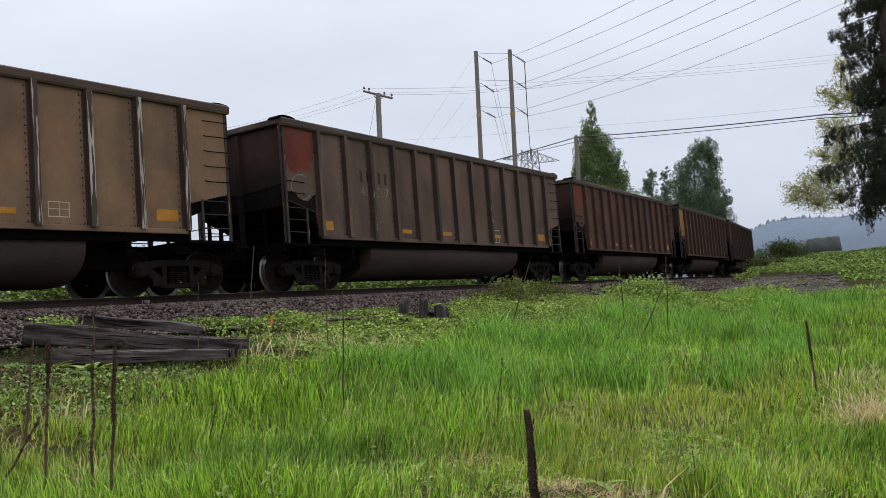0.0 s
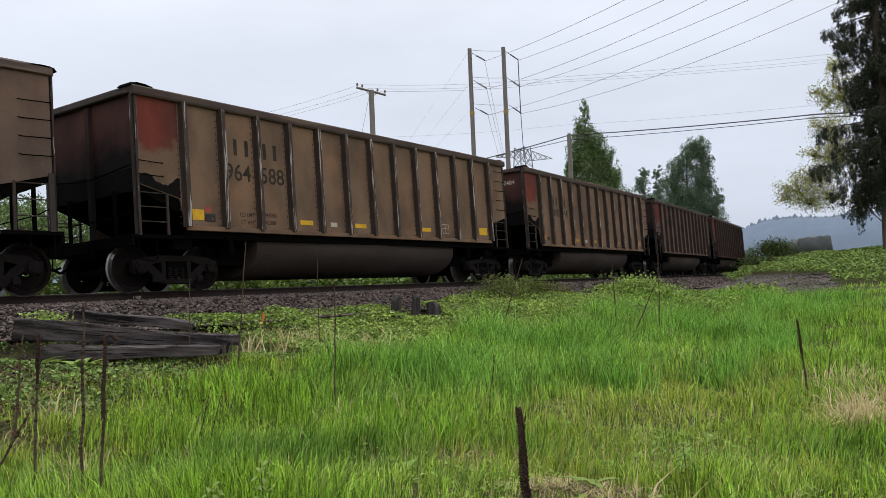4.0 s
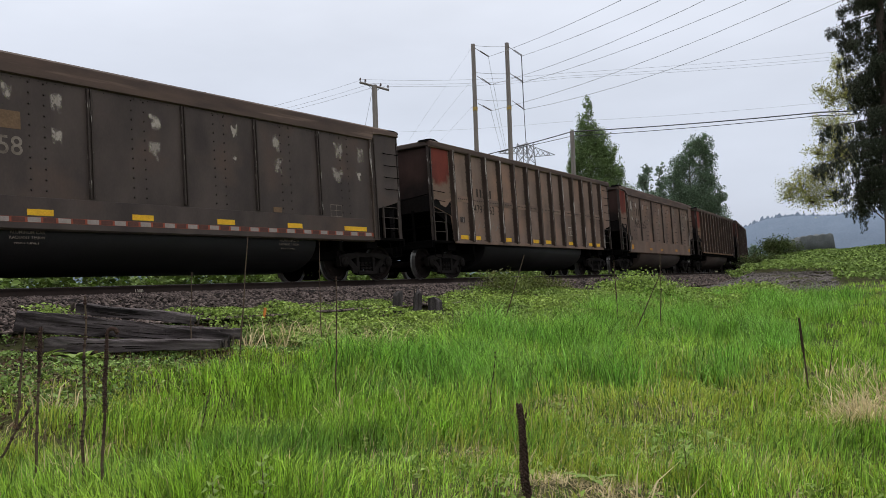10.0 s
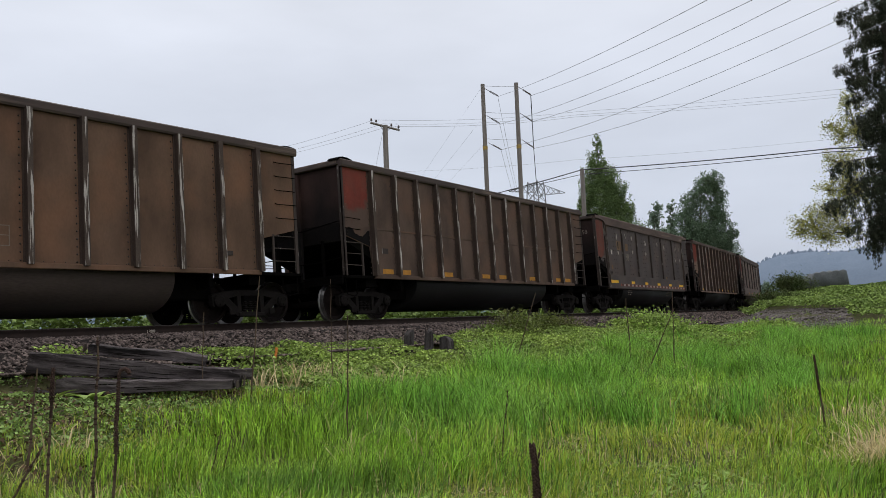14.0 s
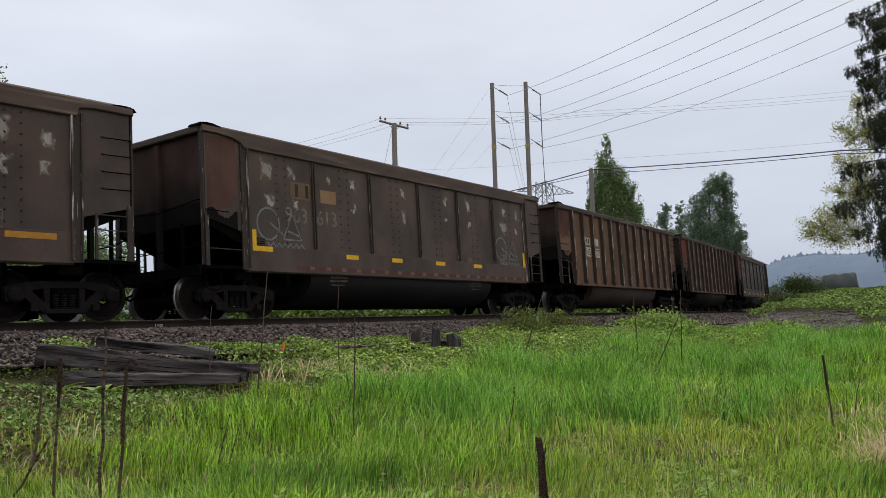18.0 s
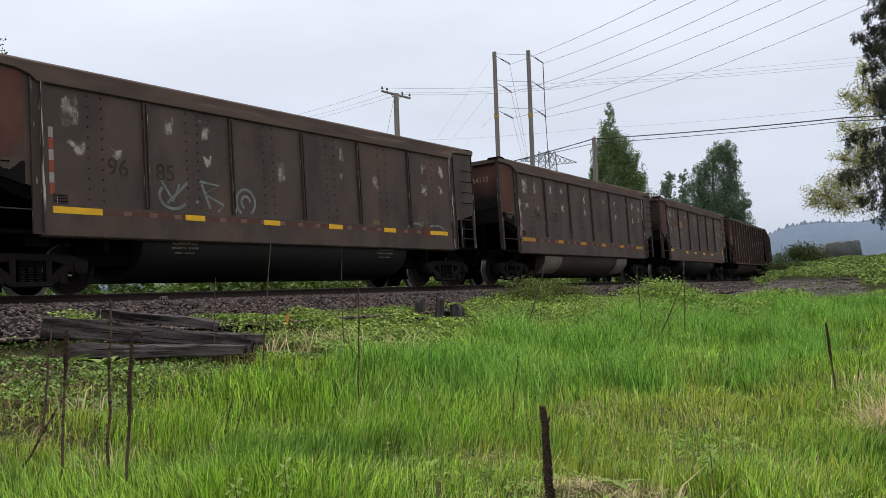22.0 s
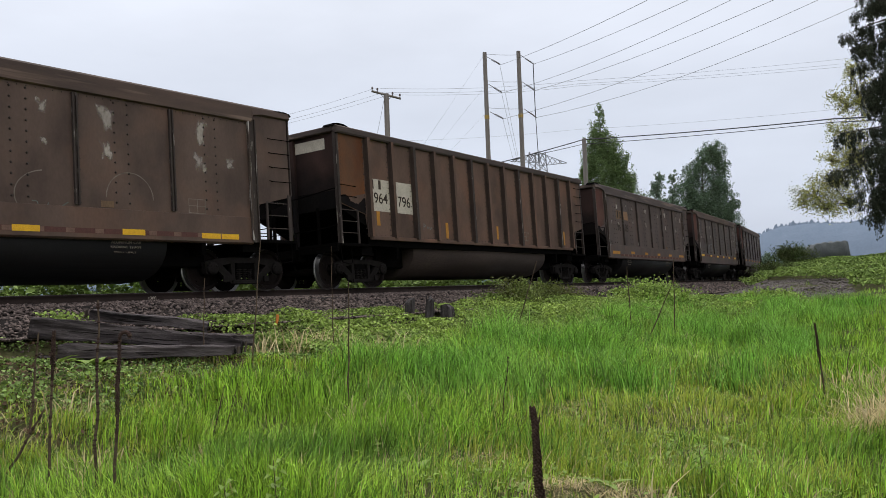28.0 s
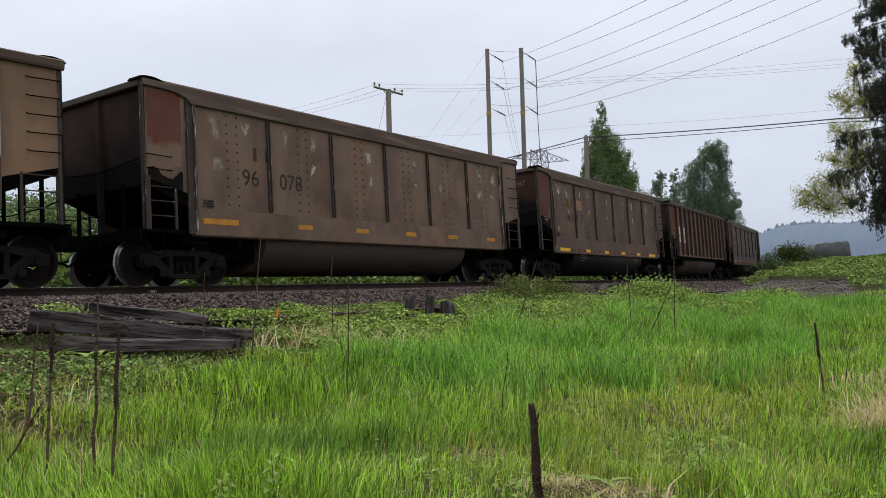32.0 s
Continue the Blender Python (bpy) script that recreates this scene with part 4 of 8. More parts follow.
def fir(x, y, h, r, label, n=165000):
    """A tall conifer: drooping boughs, each hung with strands of needle sprays."""
    z0 = float(land(x, y))
    ob = thing("fir_tree", None, label, "tree", at=pose(x, y, z0 - 0.1))
    bm = bmesh.new()
    cord(bm, [(0, 0, 0), (0.1, 0, h * 0.3), (0, 0.1, h * 0.6), (0, 0, h)], 0.50, 0.05, 10)
    part("trunk", bm, M_BARK, ob)
    bm = bmesh.new()
    P = []
    nb = 125
    for k in range(nb):
        t = ((k + rngp.random()) / nb) ** 1.15
        z = h * (0.105 + 0.88 * t)
        reach = r * (1 - t) ** 0.85 * rngp.choice([0.5, 0.75, 0.92, 1.02]) * rngp.uniform(0.88, 1.1) + 0.3
        a = k * 2.39996 + rngp.uniform(-0.5, 0.5)
        out = np.array([math.cos(a), math.sin(a), 0.0])
        side = np.array([-math.sin(a), math.cos(a), 0.0])
        droop = reach * rngp.uniform(0.12, 0.38)
        u = np.linspace(0, 1, 6)
        line = out * (reach * u)[:, None] + np.array([0, 0, 1.0]) * (z - droop * u ** 1.4 + 0.10 * reach * np.clip(u - 0.75, 0, 1))[:, None]
        cord(bm, [Vector(q) for q in line], 0.06 * (1 - t) + 0.02, 0.012, 4)
        strands = int(14 + 34 * reach / r)
        m = max(8, int(n / nb / strands * (0.45 + 0.85 * reach / r)))
        for q in range(strands):
            v = rngp.uniform(0.12, 1.02)
            root = np.array([np.interp(v, u, line[:, i]) for i in range(3)])
            swing = rngp.normal(0, 0.15) * reach * (0.4 + 0.6 * v)
            root = root + side * swing
            root[2] -= 0.22 * abs(swing)
            length = rngp.uniform(0.4, 1.35) * (0.6 + 0.6 * (1 - t))
            w = rngp.random(m) ** 0.8
            pts = root + np.array([0, 0, -1.0]) * (length * w)[:, None] + out * (0.18 * length * w * (1 - w))[:, None]
            P.append(pts + rngp.normal(0, 1, (m, 3)) * (0.13, 0.13, 0.07) * (1.15 - 0.7 * w)[:, None])
    tagged(part("bough_frame", bm, M_BARK, ob), kind="stuff")
    part("crown", leaves_mesh("crown", np.concatenate(P), 0.26, M_FIR, 1.0, 0.0, 0.17, 2.6), None, ob)
    return ob


leafy_tree(77.4, 40.4, 20.1, [(-0.05, 0.06, 18.35, 0.52, 1.49), (-0.23, 0.29, 16.23, 1.26, 1.49), (0.31, -0.40, 15.06, 1.49, 1.49), (-0.66, 0.86, 13.79, 1.15, 1.95), (0.91, -1.17, 13.14, 1.38, 1.95), (0.02, -0.02, 12.50, 2.06, 2.29), (1.39, -1.81, 11.28, 1.26, 1.72), (0.13, -0.18, 9.62, 2.75, 2.06), (-1.05, 1.37, 11.40, 0.80, 2.29), (-0.40, 0.50, 8.00, 3.00, 2.20), (1.40, -1.80, 8.40, 2.40, 2.20)], 76000, 0.17, M_POPLAR, "tall tapering green tree behind the train", 0.35, per=34, spread=0.40, slim=0.55, upright=1.6)
leafy_tree(108.8, 42.2, 20.0, [(0.90, -1.15, 17.55, 1.80, 1.40), (0.14, -0.18, 16.19, 1.49, 1.64), (1.41, -1.82, 15.68, 1.19, 1.79), (-0.67, 0.87, 14.52, 1.79, 1.94), (1.13, -1.46, 13.31, 1.79, 2.24), (-1.17, 1.52, 12.30, 1.64, 2.09), (0.62, -0.80, 10.72, 2.99, 2.39), (-0.99, 1.28, 10.06, 2.24, 1.79), (2.45, -3.17, 10.62, 0.90, 1.64), (1.50, -1.90, 9.16, 1.90, 1.34), (-0.40, 0.50, 8.00, 3.20, 2.20), (1.60, -2.00, 7.60, 2.20, 2.00), (0.80, -1.00, 6.00, 3.20, 2.00)], 66000, 0.20, M_COTTON, "broad dark green cottonwood tree beyond the line", 0.45, per=34, spread=0.46, slim=0.55, upright=1.15)
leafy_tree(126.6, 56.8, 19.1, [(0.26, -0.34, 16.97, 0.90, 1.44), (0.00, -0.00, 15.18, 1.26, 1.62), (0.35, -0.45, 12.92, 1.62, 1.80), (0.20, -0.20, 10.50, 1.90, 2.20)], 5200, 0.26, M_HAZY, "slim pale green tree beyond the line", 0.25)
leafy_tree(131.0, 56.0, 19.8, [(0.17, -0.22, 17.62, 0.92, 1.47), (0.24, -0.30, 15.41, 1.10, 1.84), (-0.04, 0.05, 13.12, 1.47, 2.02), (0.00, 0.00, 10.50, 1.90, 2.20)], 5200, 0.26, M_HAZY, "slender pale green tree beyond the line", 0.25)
leafy_tree(152.2, 48.2, 7.0, [(0.09, -0.12, 5.36, 1.10, 1.20), (-0.47, 0.61, 4.59, 1.00, 1.00)], 2600, 0.24, M_HAZY, "small tree past the end of the train, haze in its colour", 0.20)
leafy_tree(75.4, 12.6, 16.2, [(-2.33, 6.40, 5.72, 1.90, 1.30), (-2.56, 7.26, 5.04, 1.00, 0.90), (-2.03, 5.20, 6.65, 1.70, 1.30), (-2.15, 5.70, 4.60, 2.00, 1.00), (-1.80, 4.24, 5.18, 1.70, 1.70), (-1.74, 3.98, 8.29, 1.70, 1.50), (-2.01, 5.12, 8.41, 1.00, 0.80), (-1.77, 4.13, 10.48, 1.50, 1.20), (-1.98, 5.01, 10.91, 0.70, 0.50), (-1.68, 3.70, 12.75, 1.40, 1.10), (-1.87, 4.56, 13.65, 0.90, 0.70), (-1.57, 3.18, 15.22, 1.10, 1.00), (-1.54, 3.06, 8.75, 1.50, 3.00), (-1.50, 2.86, 13.33, 1.20, 2.50)], 15000, 0.145, M_BUD, "budding yellow-green tree with bare grey limbs", 0.30, per=14, spread=0.55, slim=0.6, twigs=420)
leafy_tree(14.9, 36.3, 12.8, [(-0.40, 0.52, 11.06, 1.36, 1.59), (-0.52, 0.68, 8.35, 2.04, 1.81), (-0.07, 0.10, 6.51, 1.81, 1.81), (2.03, -2.63, 4.14, 1.59, 1.13), (0.36, -0.47, 3.77, 2.49, 1.59), (-0.43, 0.56, 12.99, 0.82, 1.02)], 14000, 0.13, M_POPLAR, "leafy green tree beyond the track", 0.30)
leafy_tree(19.8, 36.5, 6.2, [(-0.13, 0.16, 4.65, 1.77, 1.01), (-0.92, 1.19, 3.68, 2.03, 1.01), (0.62, -0.81, 3.34, 1.27, 1.01), (-1.36, 1.76, 4.97, 1.27, 1.01)], 13000, 0.13, M_POPLAR, "green thicket tree beyond the track", 0.18)
leafy_tree(24.7, 40.0, 4.2, [(-0.18, 0.23, 3.28, 1.17, 0.88), (-0.80, 1.04, 3.46, 1.17, 1.06)], 3500, 0.17, M_POPLAR, "low green thicket beyond the track", 0.12)
fir(67.0, 11.45, 44.0, 4.5, "tall dark fir with drooping boughs beside the road")


def wooden_pole(p, r, label, tag=False):
    """An upright pole whose top is at p."""
    z0 = float(land(p[0], p[1])) - 0.3
    ob = thing("utility_pole", None, label, "utility pole", "poles of the power lines", at=pose(p[0], p[1], z0))
    bm = bmesh.new()
    cord(bm, [(0, 0, 0), (0, 0, (p[2] - z0) * 0.5), (0, 0, p[2] - z0)], r * 1.25, r, 10)
    part("shaft", bm, M_POLE, ob)
    if tag:
        bm = bmesh.new()
        rod(bm, (0, 0, tag - z0), (0, 0, tag - z0 + 0.3), r * 1.22, n=10)
        part("marker_band", bm, M_YTAG, ob, "yellow marker bands")
    return ob, z0


def insulator(ob, a, b, z0, p):
    """A string of discs from a to b, on the pole at p."""
    a, b = (Vector(q) - Vector((p[0], p[1], z0)) for q in (a, b))
    bm = bmesh.new()
    cord(bm, [a, b], 0.025, 0.025, 5)
    for k in range(8):
        c = a.lerp(b, 0.35 + 0.6 * k / 8)
        rod(bm, c, c + (b - a).normalized() * 0.06, 0.09, 0.05, 8)
    part("insulator", bm, M_PORCELAIN, ob)


pole_l, zl = wooden_pole((55.17, 38.85, 20.70), 0.17, "tall wooden transmission pole with slanted insulators", 15.3)
pole_r, zr = wooden_pole((56.83, 36.70, 20.70), 0.17, "tall wooden transmission pole with slanted insulators", 15.3)
pole_u, zu = wooden_pole((40.73, 36.62, 14.60), 0.17, "wooden utility pole with a crossarm")
pole_s, zs = wooden_pole((68.89, 37.71, 15.22), 0.20, "short grey utility pole before a green tree")
insulator(pole_l, (55.23, 38.80, 20.36), (55.93, 37.93, 19.65), zl, (55.12, 38.92, 20.78))
insulator(pole_l, (55.33, 38.79, 18.14), (56.03, 37.93, 17.38), zl, (55.12, 38.92, 20.78))
insulator(pole_l, (55.40, 38.82, 15.92), (56.09, 37.95, 15.29), zl, (55.12, 38.92, 20.78))
insulator(pole_r, (56.89, 36.64, 20.37), (57.56, 35.81, 19.61), zr, (56.78, 36.77, 20.78))
insulator(pole_r, (56.96, 36.66, 18.24), (57.63, 35.84, 17.48), zr, (56.78, 36.77, 20.78))
insulator(pole_r, (57.06, 36.65, 16.06), (57.70, 35.86, 15.30), zr, (56.78, 36.77, 20.78))

bm = bmesh.new()
arm_a, arm_b = Vector((40.14, 37.37, 14.81)) - Vector((40.73, 36.62, zu)), Vector((41.31, 35.88, 14.24)) - Vector((40.73, 36.62, zu))
cord(bm, [arm_a, arm_b], 0.075, 0.075, 4)
part("crossarm", bm, M_POLE, pole_u)
for k in (0.03, 0.20, 0.72, 0.97):
    c = arm_a.lerp(arm_b, k)
    bm = bmesh.new()
    rod(bm, c, c + Vector((0, 0, 0.18)), 0.02, n=6)
    rod(bm, c + Vector((0, 0, 0.16)), c + Vector((0, 0, 0.30)), 0.075, 0.045, 8)
    part("insulator", bm, M_PORCELAIN, pole_u)
for k in (0.3, 0.7):
    bm = bmesh.new()
    cord(bm, [arm_a.lerp(arm_b, k), Vector((0, 0, arm_a.z - 0.7))], 0.02, 0.02, 4)
    part("brace", bm, M_STEEL, pole_u)


def cable(pts, r, mat, label, sag=0.0, name="cable"):
    """A hanging cable; one object with its own span."""
    out = []
    for a, b in zip(pts, pts[1:]):
        a, b = Vector(a), Vector(b)
        for k in range(16):
            t = k / 16
            out.append(a.lerp(b, t) - Vector((0, 0, 4 * sag * t * (1 - t))))
    out.append(Vector(pts[-1]))
    bm = bmesh.new()
    cord(bm, out, r, r, 4)
    thing(name, finish(bm, name, mat), label, "cable", "overhead cables")


cable([(55.93, 37.93, 19.65), (17.03, -4.84, 11.2)], 0.014, M_WIREPALE, "thin overhead power cable", 0.7)
cable([(56.03, 37.93, 17.38), (22.37, -11.92, 15.5)], 0.014, M_WIREPALE, "thin overhead power cable", 1.6)
cable([(56.09, 37.95, 15.29), (28.33, -19.73, 19.2)], 0.014, M_WIREPALE, "thin overhead power cable", 2.2)
cable([(57.56, 35.81, 19.61), (17.83, -5.86, 11.0)], 0.014, M_WIREPALE, "thin overhead power cable", 0.6)
cable([(57.63, 35.84, 17.48), (23.46, -13.31, 14.8)], 0.014, M_WIREPALE, "thin overhead power cable", 1.3)
cable([(57.70, 35.86, 15.30), (29.78, -21.60, 20.5)], 0.014, M_WIREPALE, "thin overhead power cable", 2.9)
cable([(55.93, 37.93, 19.65), (83.70, 54.51, 16.48)], 0.012, M_WIREPALE, "thin power cable running on behind the train", 0.1)
cable([(56.03, 37.93, 17.38), (83.58, 54.66, 16.49)], 0.012, M_WIREPALE, "thin power cable running on behind the train", 0.1)
cable([(56.09, 37.95, 15.29), (83.33, 54.98, 16.50)], 0.012, M_WIREPALE, "thin power cable running on behind the train", 0.1)
cable([(57.56, 35.81, 19.61), (57.63, 35.84, 17.48), (57.70, 35.86, 15.30), (57.86, 35.84, 11.67)], 0.035, M_WIRE, "upright jumper cable beside the pole")
cable([(55.20, 38.82, 20.59), (56.84, 36.71, 20.42)], 0.015, M_WIREPALE, "thin tie wire between two poles", 0.05)
cable([(55.33, 38.78, 18.41), (56.91, 36.74, 18.24)], 0.015, M_WIREPALE, "thin tie wire between two poles", 0.05)
cable([(55.40, 38.80, 16.24), (57.00, 36.73, 16.06)], 0.015, M_WIREPALE, "thin tie wire between two poles", 0.05)
cable([(55.15, 38.90, 20.50), (55.16, 45.80, 13.87)], 0.006, M_WIREPALE, "thin guy wire from a transmission pole")
cable([(55.22, 38.94, 18.01), (55.69, 45.13, 13.37)], 0.006, M_WIREPALE, "thin guy wire from a transmission pole")
cable([(55.29, 38.96, 15.88), (56.42, 44.20, 13.09)], 0.006, M_WIREPALE, "thin guy wire from a transmission pole")
cable([(39.08, 53.55, 14.31), (40.28, 37.19, 14.99), (54.48, 30.12, 16.68), (91.11, 11.72, 22.90)], 0.008, M_WIREPALE, "thin distribution wire between poles", 0.25)
cable([(39.08, 53.57, 13.97), (40.64, 36.74, 14.71), (54.48, 30.13, 16.45), (91.12, 11.74, 22.39)], 0.008, M_WIREPALE, "thin distribution wire between poles", 0.25)
cable([(39.08, 53.58, 13.75), (40.86, 36.45, 14.53), (54.48, 30.14, 16.30), (91.12, 11.76, 22.07)], 0.008, M_WIREPALE, "thin distribution wire between poles", 0.25)
cable([(71.09, 54.61, 14.14), (68.89, 37.73, 15.15), (70.10, 16.53, 13.94), (71.14, 8.63, 13.62)], 0.046, M_WIRE, "thick black overhead cable", 0.12)
cable([(75.04, 57.63, 15.15), (68.89, 37.75, 14.73), (70.10, 16.54, 13.68), (71.15, 8.64, 13.29)], 0.028, M_WIRE, "thin black overhead cable", 0.12)
cable([(64.48, 63.01, 17.96), (70.33, 39.07, 16.47), (80.32, 9.70, 16.20)], 0.008, M_WIREPALE, "faint thin wire across the sky", 0.3)
cable([(40.64, 36.76, 14.17), (40.30, 37.36, 11.25)], 0.010, M_WIREPALE, "guy wire of a utility pole")

# a steel lattice pylon far behind the train
pyl = thing("lattice_pylon", None, "distant grey steel lattice pylon with wide arms", "pylon", at=pose(221.0, 137.3, 0))
top, tip_a, tip_b = 43.58, Vector((215.93, 143.89, 40.90)), Vector((226.51, 130.19, 39.83))
mid = Vector((221.01, 137.32, 0))
tip_a, tip_b = tip_a - mid, tip_b - mid
bm = bmesh.new()
legs = [(-3.2, -3.2), (3.2, -3.2), (3.2, 3.2), (-3.2, 3.2)]
for k in range(14):
    za, zb = top * k / 14, top * (k + 1) / 14
    fa, fb = 1.3 - 0.75 * k / 14, 1.3 - 0.75 * (k + 1) / 14
    for i in range(4):
        (ax, ay), (bx, by) = legs[i], legs[(i + 1) % 4]
        cord(bm, [(ax * fa, ay * fa, za), (ax * fb, ay * fb, zb)], 0.16, 0.16, 4)
        cord(bm, [(ax * fa, ay * fa, za), (bx * fb, by * fb, zb)], 0.09, 0.09, 4)
        cord(bm, [(bx * fa, by * fa, za), (ax * fb, ay * fb, zb)], 0.09, 0.09, 4)
part("tower", bm, M_STEEL, pyl)
for tip in (tip_a, tip_b):
    bm = bmesh.new()
    for k in range(6):
        t0, t1 = k / 6, (k + 1) / 6
        up0, up1 = Vector((0, 0, top)).lerp(tip, t0), Vector((0, 0, top)).lerp(tip, t1)
        lo0, lo1 = Vector((0, 0, tip.z - 0.6)).lerp(tip, t0), Vector((0, 0, tip.z - 0.6)).lerp(tip, t1)
        for a, b in ((up0, up1), (lo0, lo1), (up0, lo1), (lo0, up1)):
            cord(bm, [a, b], 0.10, 0.10, 4)
    tagged(part("crossarm", bm, M_STEEL, pyl), kind="stuff")


# a load under a tarpaulin beside the road
bm = bmesh.new()
nx, ny = 22, 14
grid = []
for i in range(nx + 1):
    row = []
    for k in range(ny + 1):
        u, v = 2 * i / nx - 1, 2 * k / ny - 1
        e = max(abs(u), abs(v))
        z = 1.60 * min(1, (1 - e ** 30) * 1.05) - 0.12 * (u - 0.4) ** 2 + 0.06 * math.sin(5 * u + 2 * v) + 0.05 * math.sin(11 * u - 7 * v)
        w = 1.0 + 0.05 * (1 - z / 1.6)
        row.append(bm.verts.new((1.46 * u * w - (0.55 * (1 - max(z, 0) / 1.60) if u < -0.7 else 0), 1.05 * v * w, max(z, 0.0) if e < 0.999 else -0.08)))
    grid.append(row)
for i in range(nx):
    for k in range(ny):
        bm.faces.new((grid[i][k], grid[i + 1][k], grid[i + 1][k + 1], grid[i][k + 1]))
bm.faces.new([grid[i][0] for i in range(nx + 1)][::-1] + [grid[0][k] for k in range(1, ny + 1)] + [grid[i][ny] for i in range(1, nx + 1)] + [grid[nx][k] for k in range(ny - 1, 0, -1)])
trailer = thing("covered_load", None, "load under a grey-green tarpaulin beside the road", "covered load", at=pose(77.22, 19.32, float(land(77.22, 19.32)) + 0.02, 0, 0, -52.4))
part("tarpaulin", bm, M_TARP, trailer, smooth=True)
rx = np.linspace(-60, 60, 80)
rv = np.array([[(u, w, 0) for u in (70.5, 78.5)] for w in rx])
ru = rv[..., 0]
rX, rY = ru + 0.05 * rv[..., 1], rv[..., 1] + 4
rZ = land(rX, rY) + 0.22
rv = np.stack([rX, rY, rZ], -1)
ri = np.arange(160).reshape(-1, 2)
dd, _ = near_distance(rX, rY)
okr = (dd.min(1) > 5)
okq = okr[:-1] & okr[1:]
thing("road", tri_mesh("road", rv.reshape(-1, 3), np.stack([ri[:-1, 0], ri[:-1, 1], ri[1:, 1], ri[1:, 0]], -1)[okq], [M_ROAD]), "pale asphalt road along the top of the bank", "road", kind="structure")


# a ridge of wooded hills round the horizon
def ridge(name, dist, base_h, rough, mat, seed, a0, a1, label):
    az = np.radians(np.arange(a0, a1, 0.04))
    deg = np.degrees(az)
    hgt = base_h * (0.80 + 0.34 * vnoise(deg, az * 0, 11, seed) - 0.22 * np.clip((deg - 16.6) / 3, 0, 1)) + 0.10 * base_h * vnoise(deg, az * 0, 1.7, seed + 1)
    spire = rough * vnoise(deg, az * 0, 0.11, seed + 2) ** 1.6 * (0.35 + vnoise(deg, az * 0, 0.7, seed + 3)) + 0.4 * rough * rngp.random(len(az)) ** 3
    rows = [np.stack([dist * rr * np.cos(az), dist * rr * np.sin(az), hgt * zz * rr - (8 if zz == 0 else 0)], -1) for rr, zz in ((1.0, 0.0), (1.03, 0.55), (1.08, 1.0), (1.3, 0.3))]
    v = np.stack(rows, 1)
    i = np.arange(v.shape[0] * 4).reshape(-1, 4)
    hill = thing(name, tri_mesh(name, v.reshape(-1, 3), np.stack([i[:-1, :-1], i[1:, :-1], i[1:, 1:], i[:-1, 1:]], -1).reshape(-1, 4), [mat], True), label, "hills", kind="structure")
    # the ragged tops of the trees along the crest
    v = np.stack([np.stack([dist * 1.079 * np.cos(az), dist * 1.079 * np.sin(az), hgt * 1.08 - 2.5], -1),
                  np.stack([dist * 1.085 * np.cos(az), dist * 1.085 * np.sin(az), hgt * 1.08 + spire], -1)], 1)
    i = np.arange(v.shape[0] * 2).reshape(-1, 2)
    part("treetop_line", tri_mesh("treetop_line", v.reshape(-1, 3), np.stack([i[:-1, 0], i[1:, 0], i[1:, 1], i[:-1, 1]], -1), [mat], True), None, hill)


ridge("backdrop_hills", 1500, 84, 10, M_HILL, 41, -30, 120, "forested hills coloured with pale blue haze")
ridge("backdrop_woods", 620, 11, 5, M_HILLNEAR, 51, -30, 120, "low woods across the fields, coloured with haze")

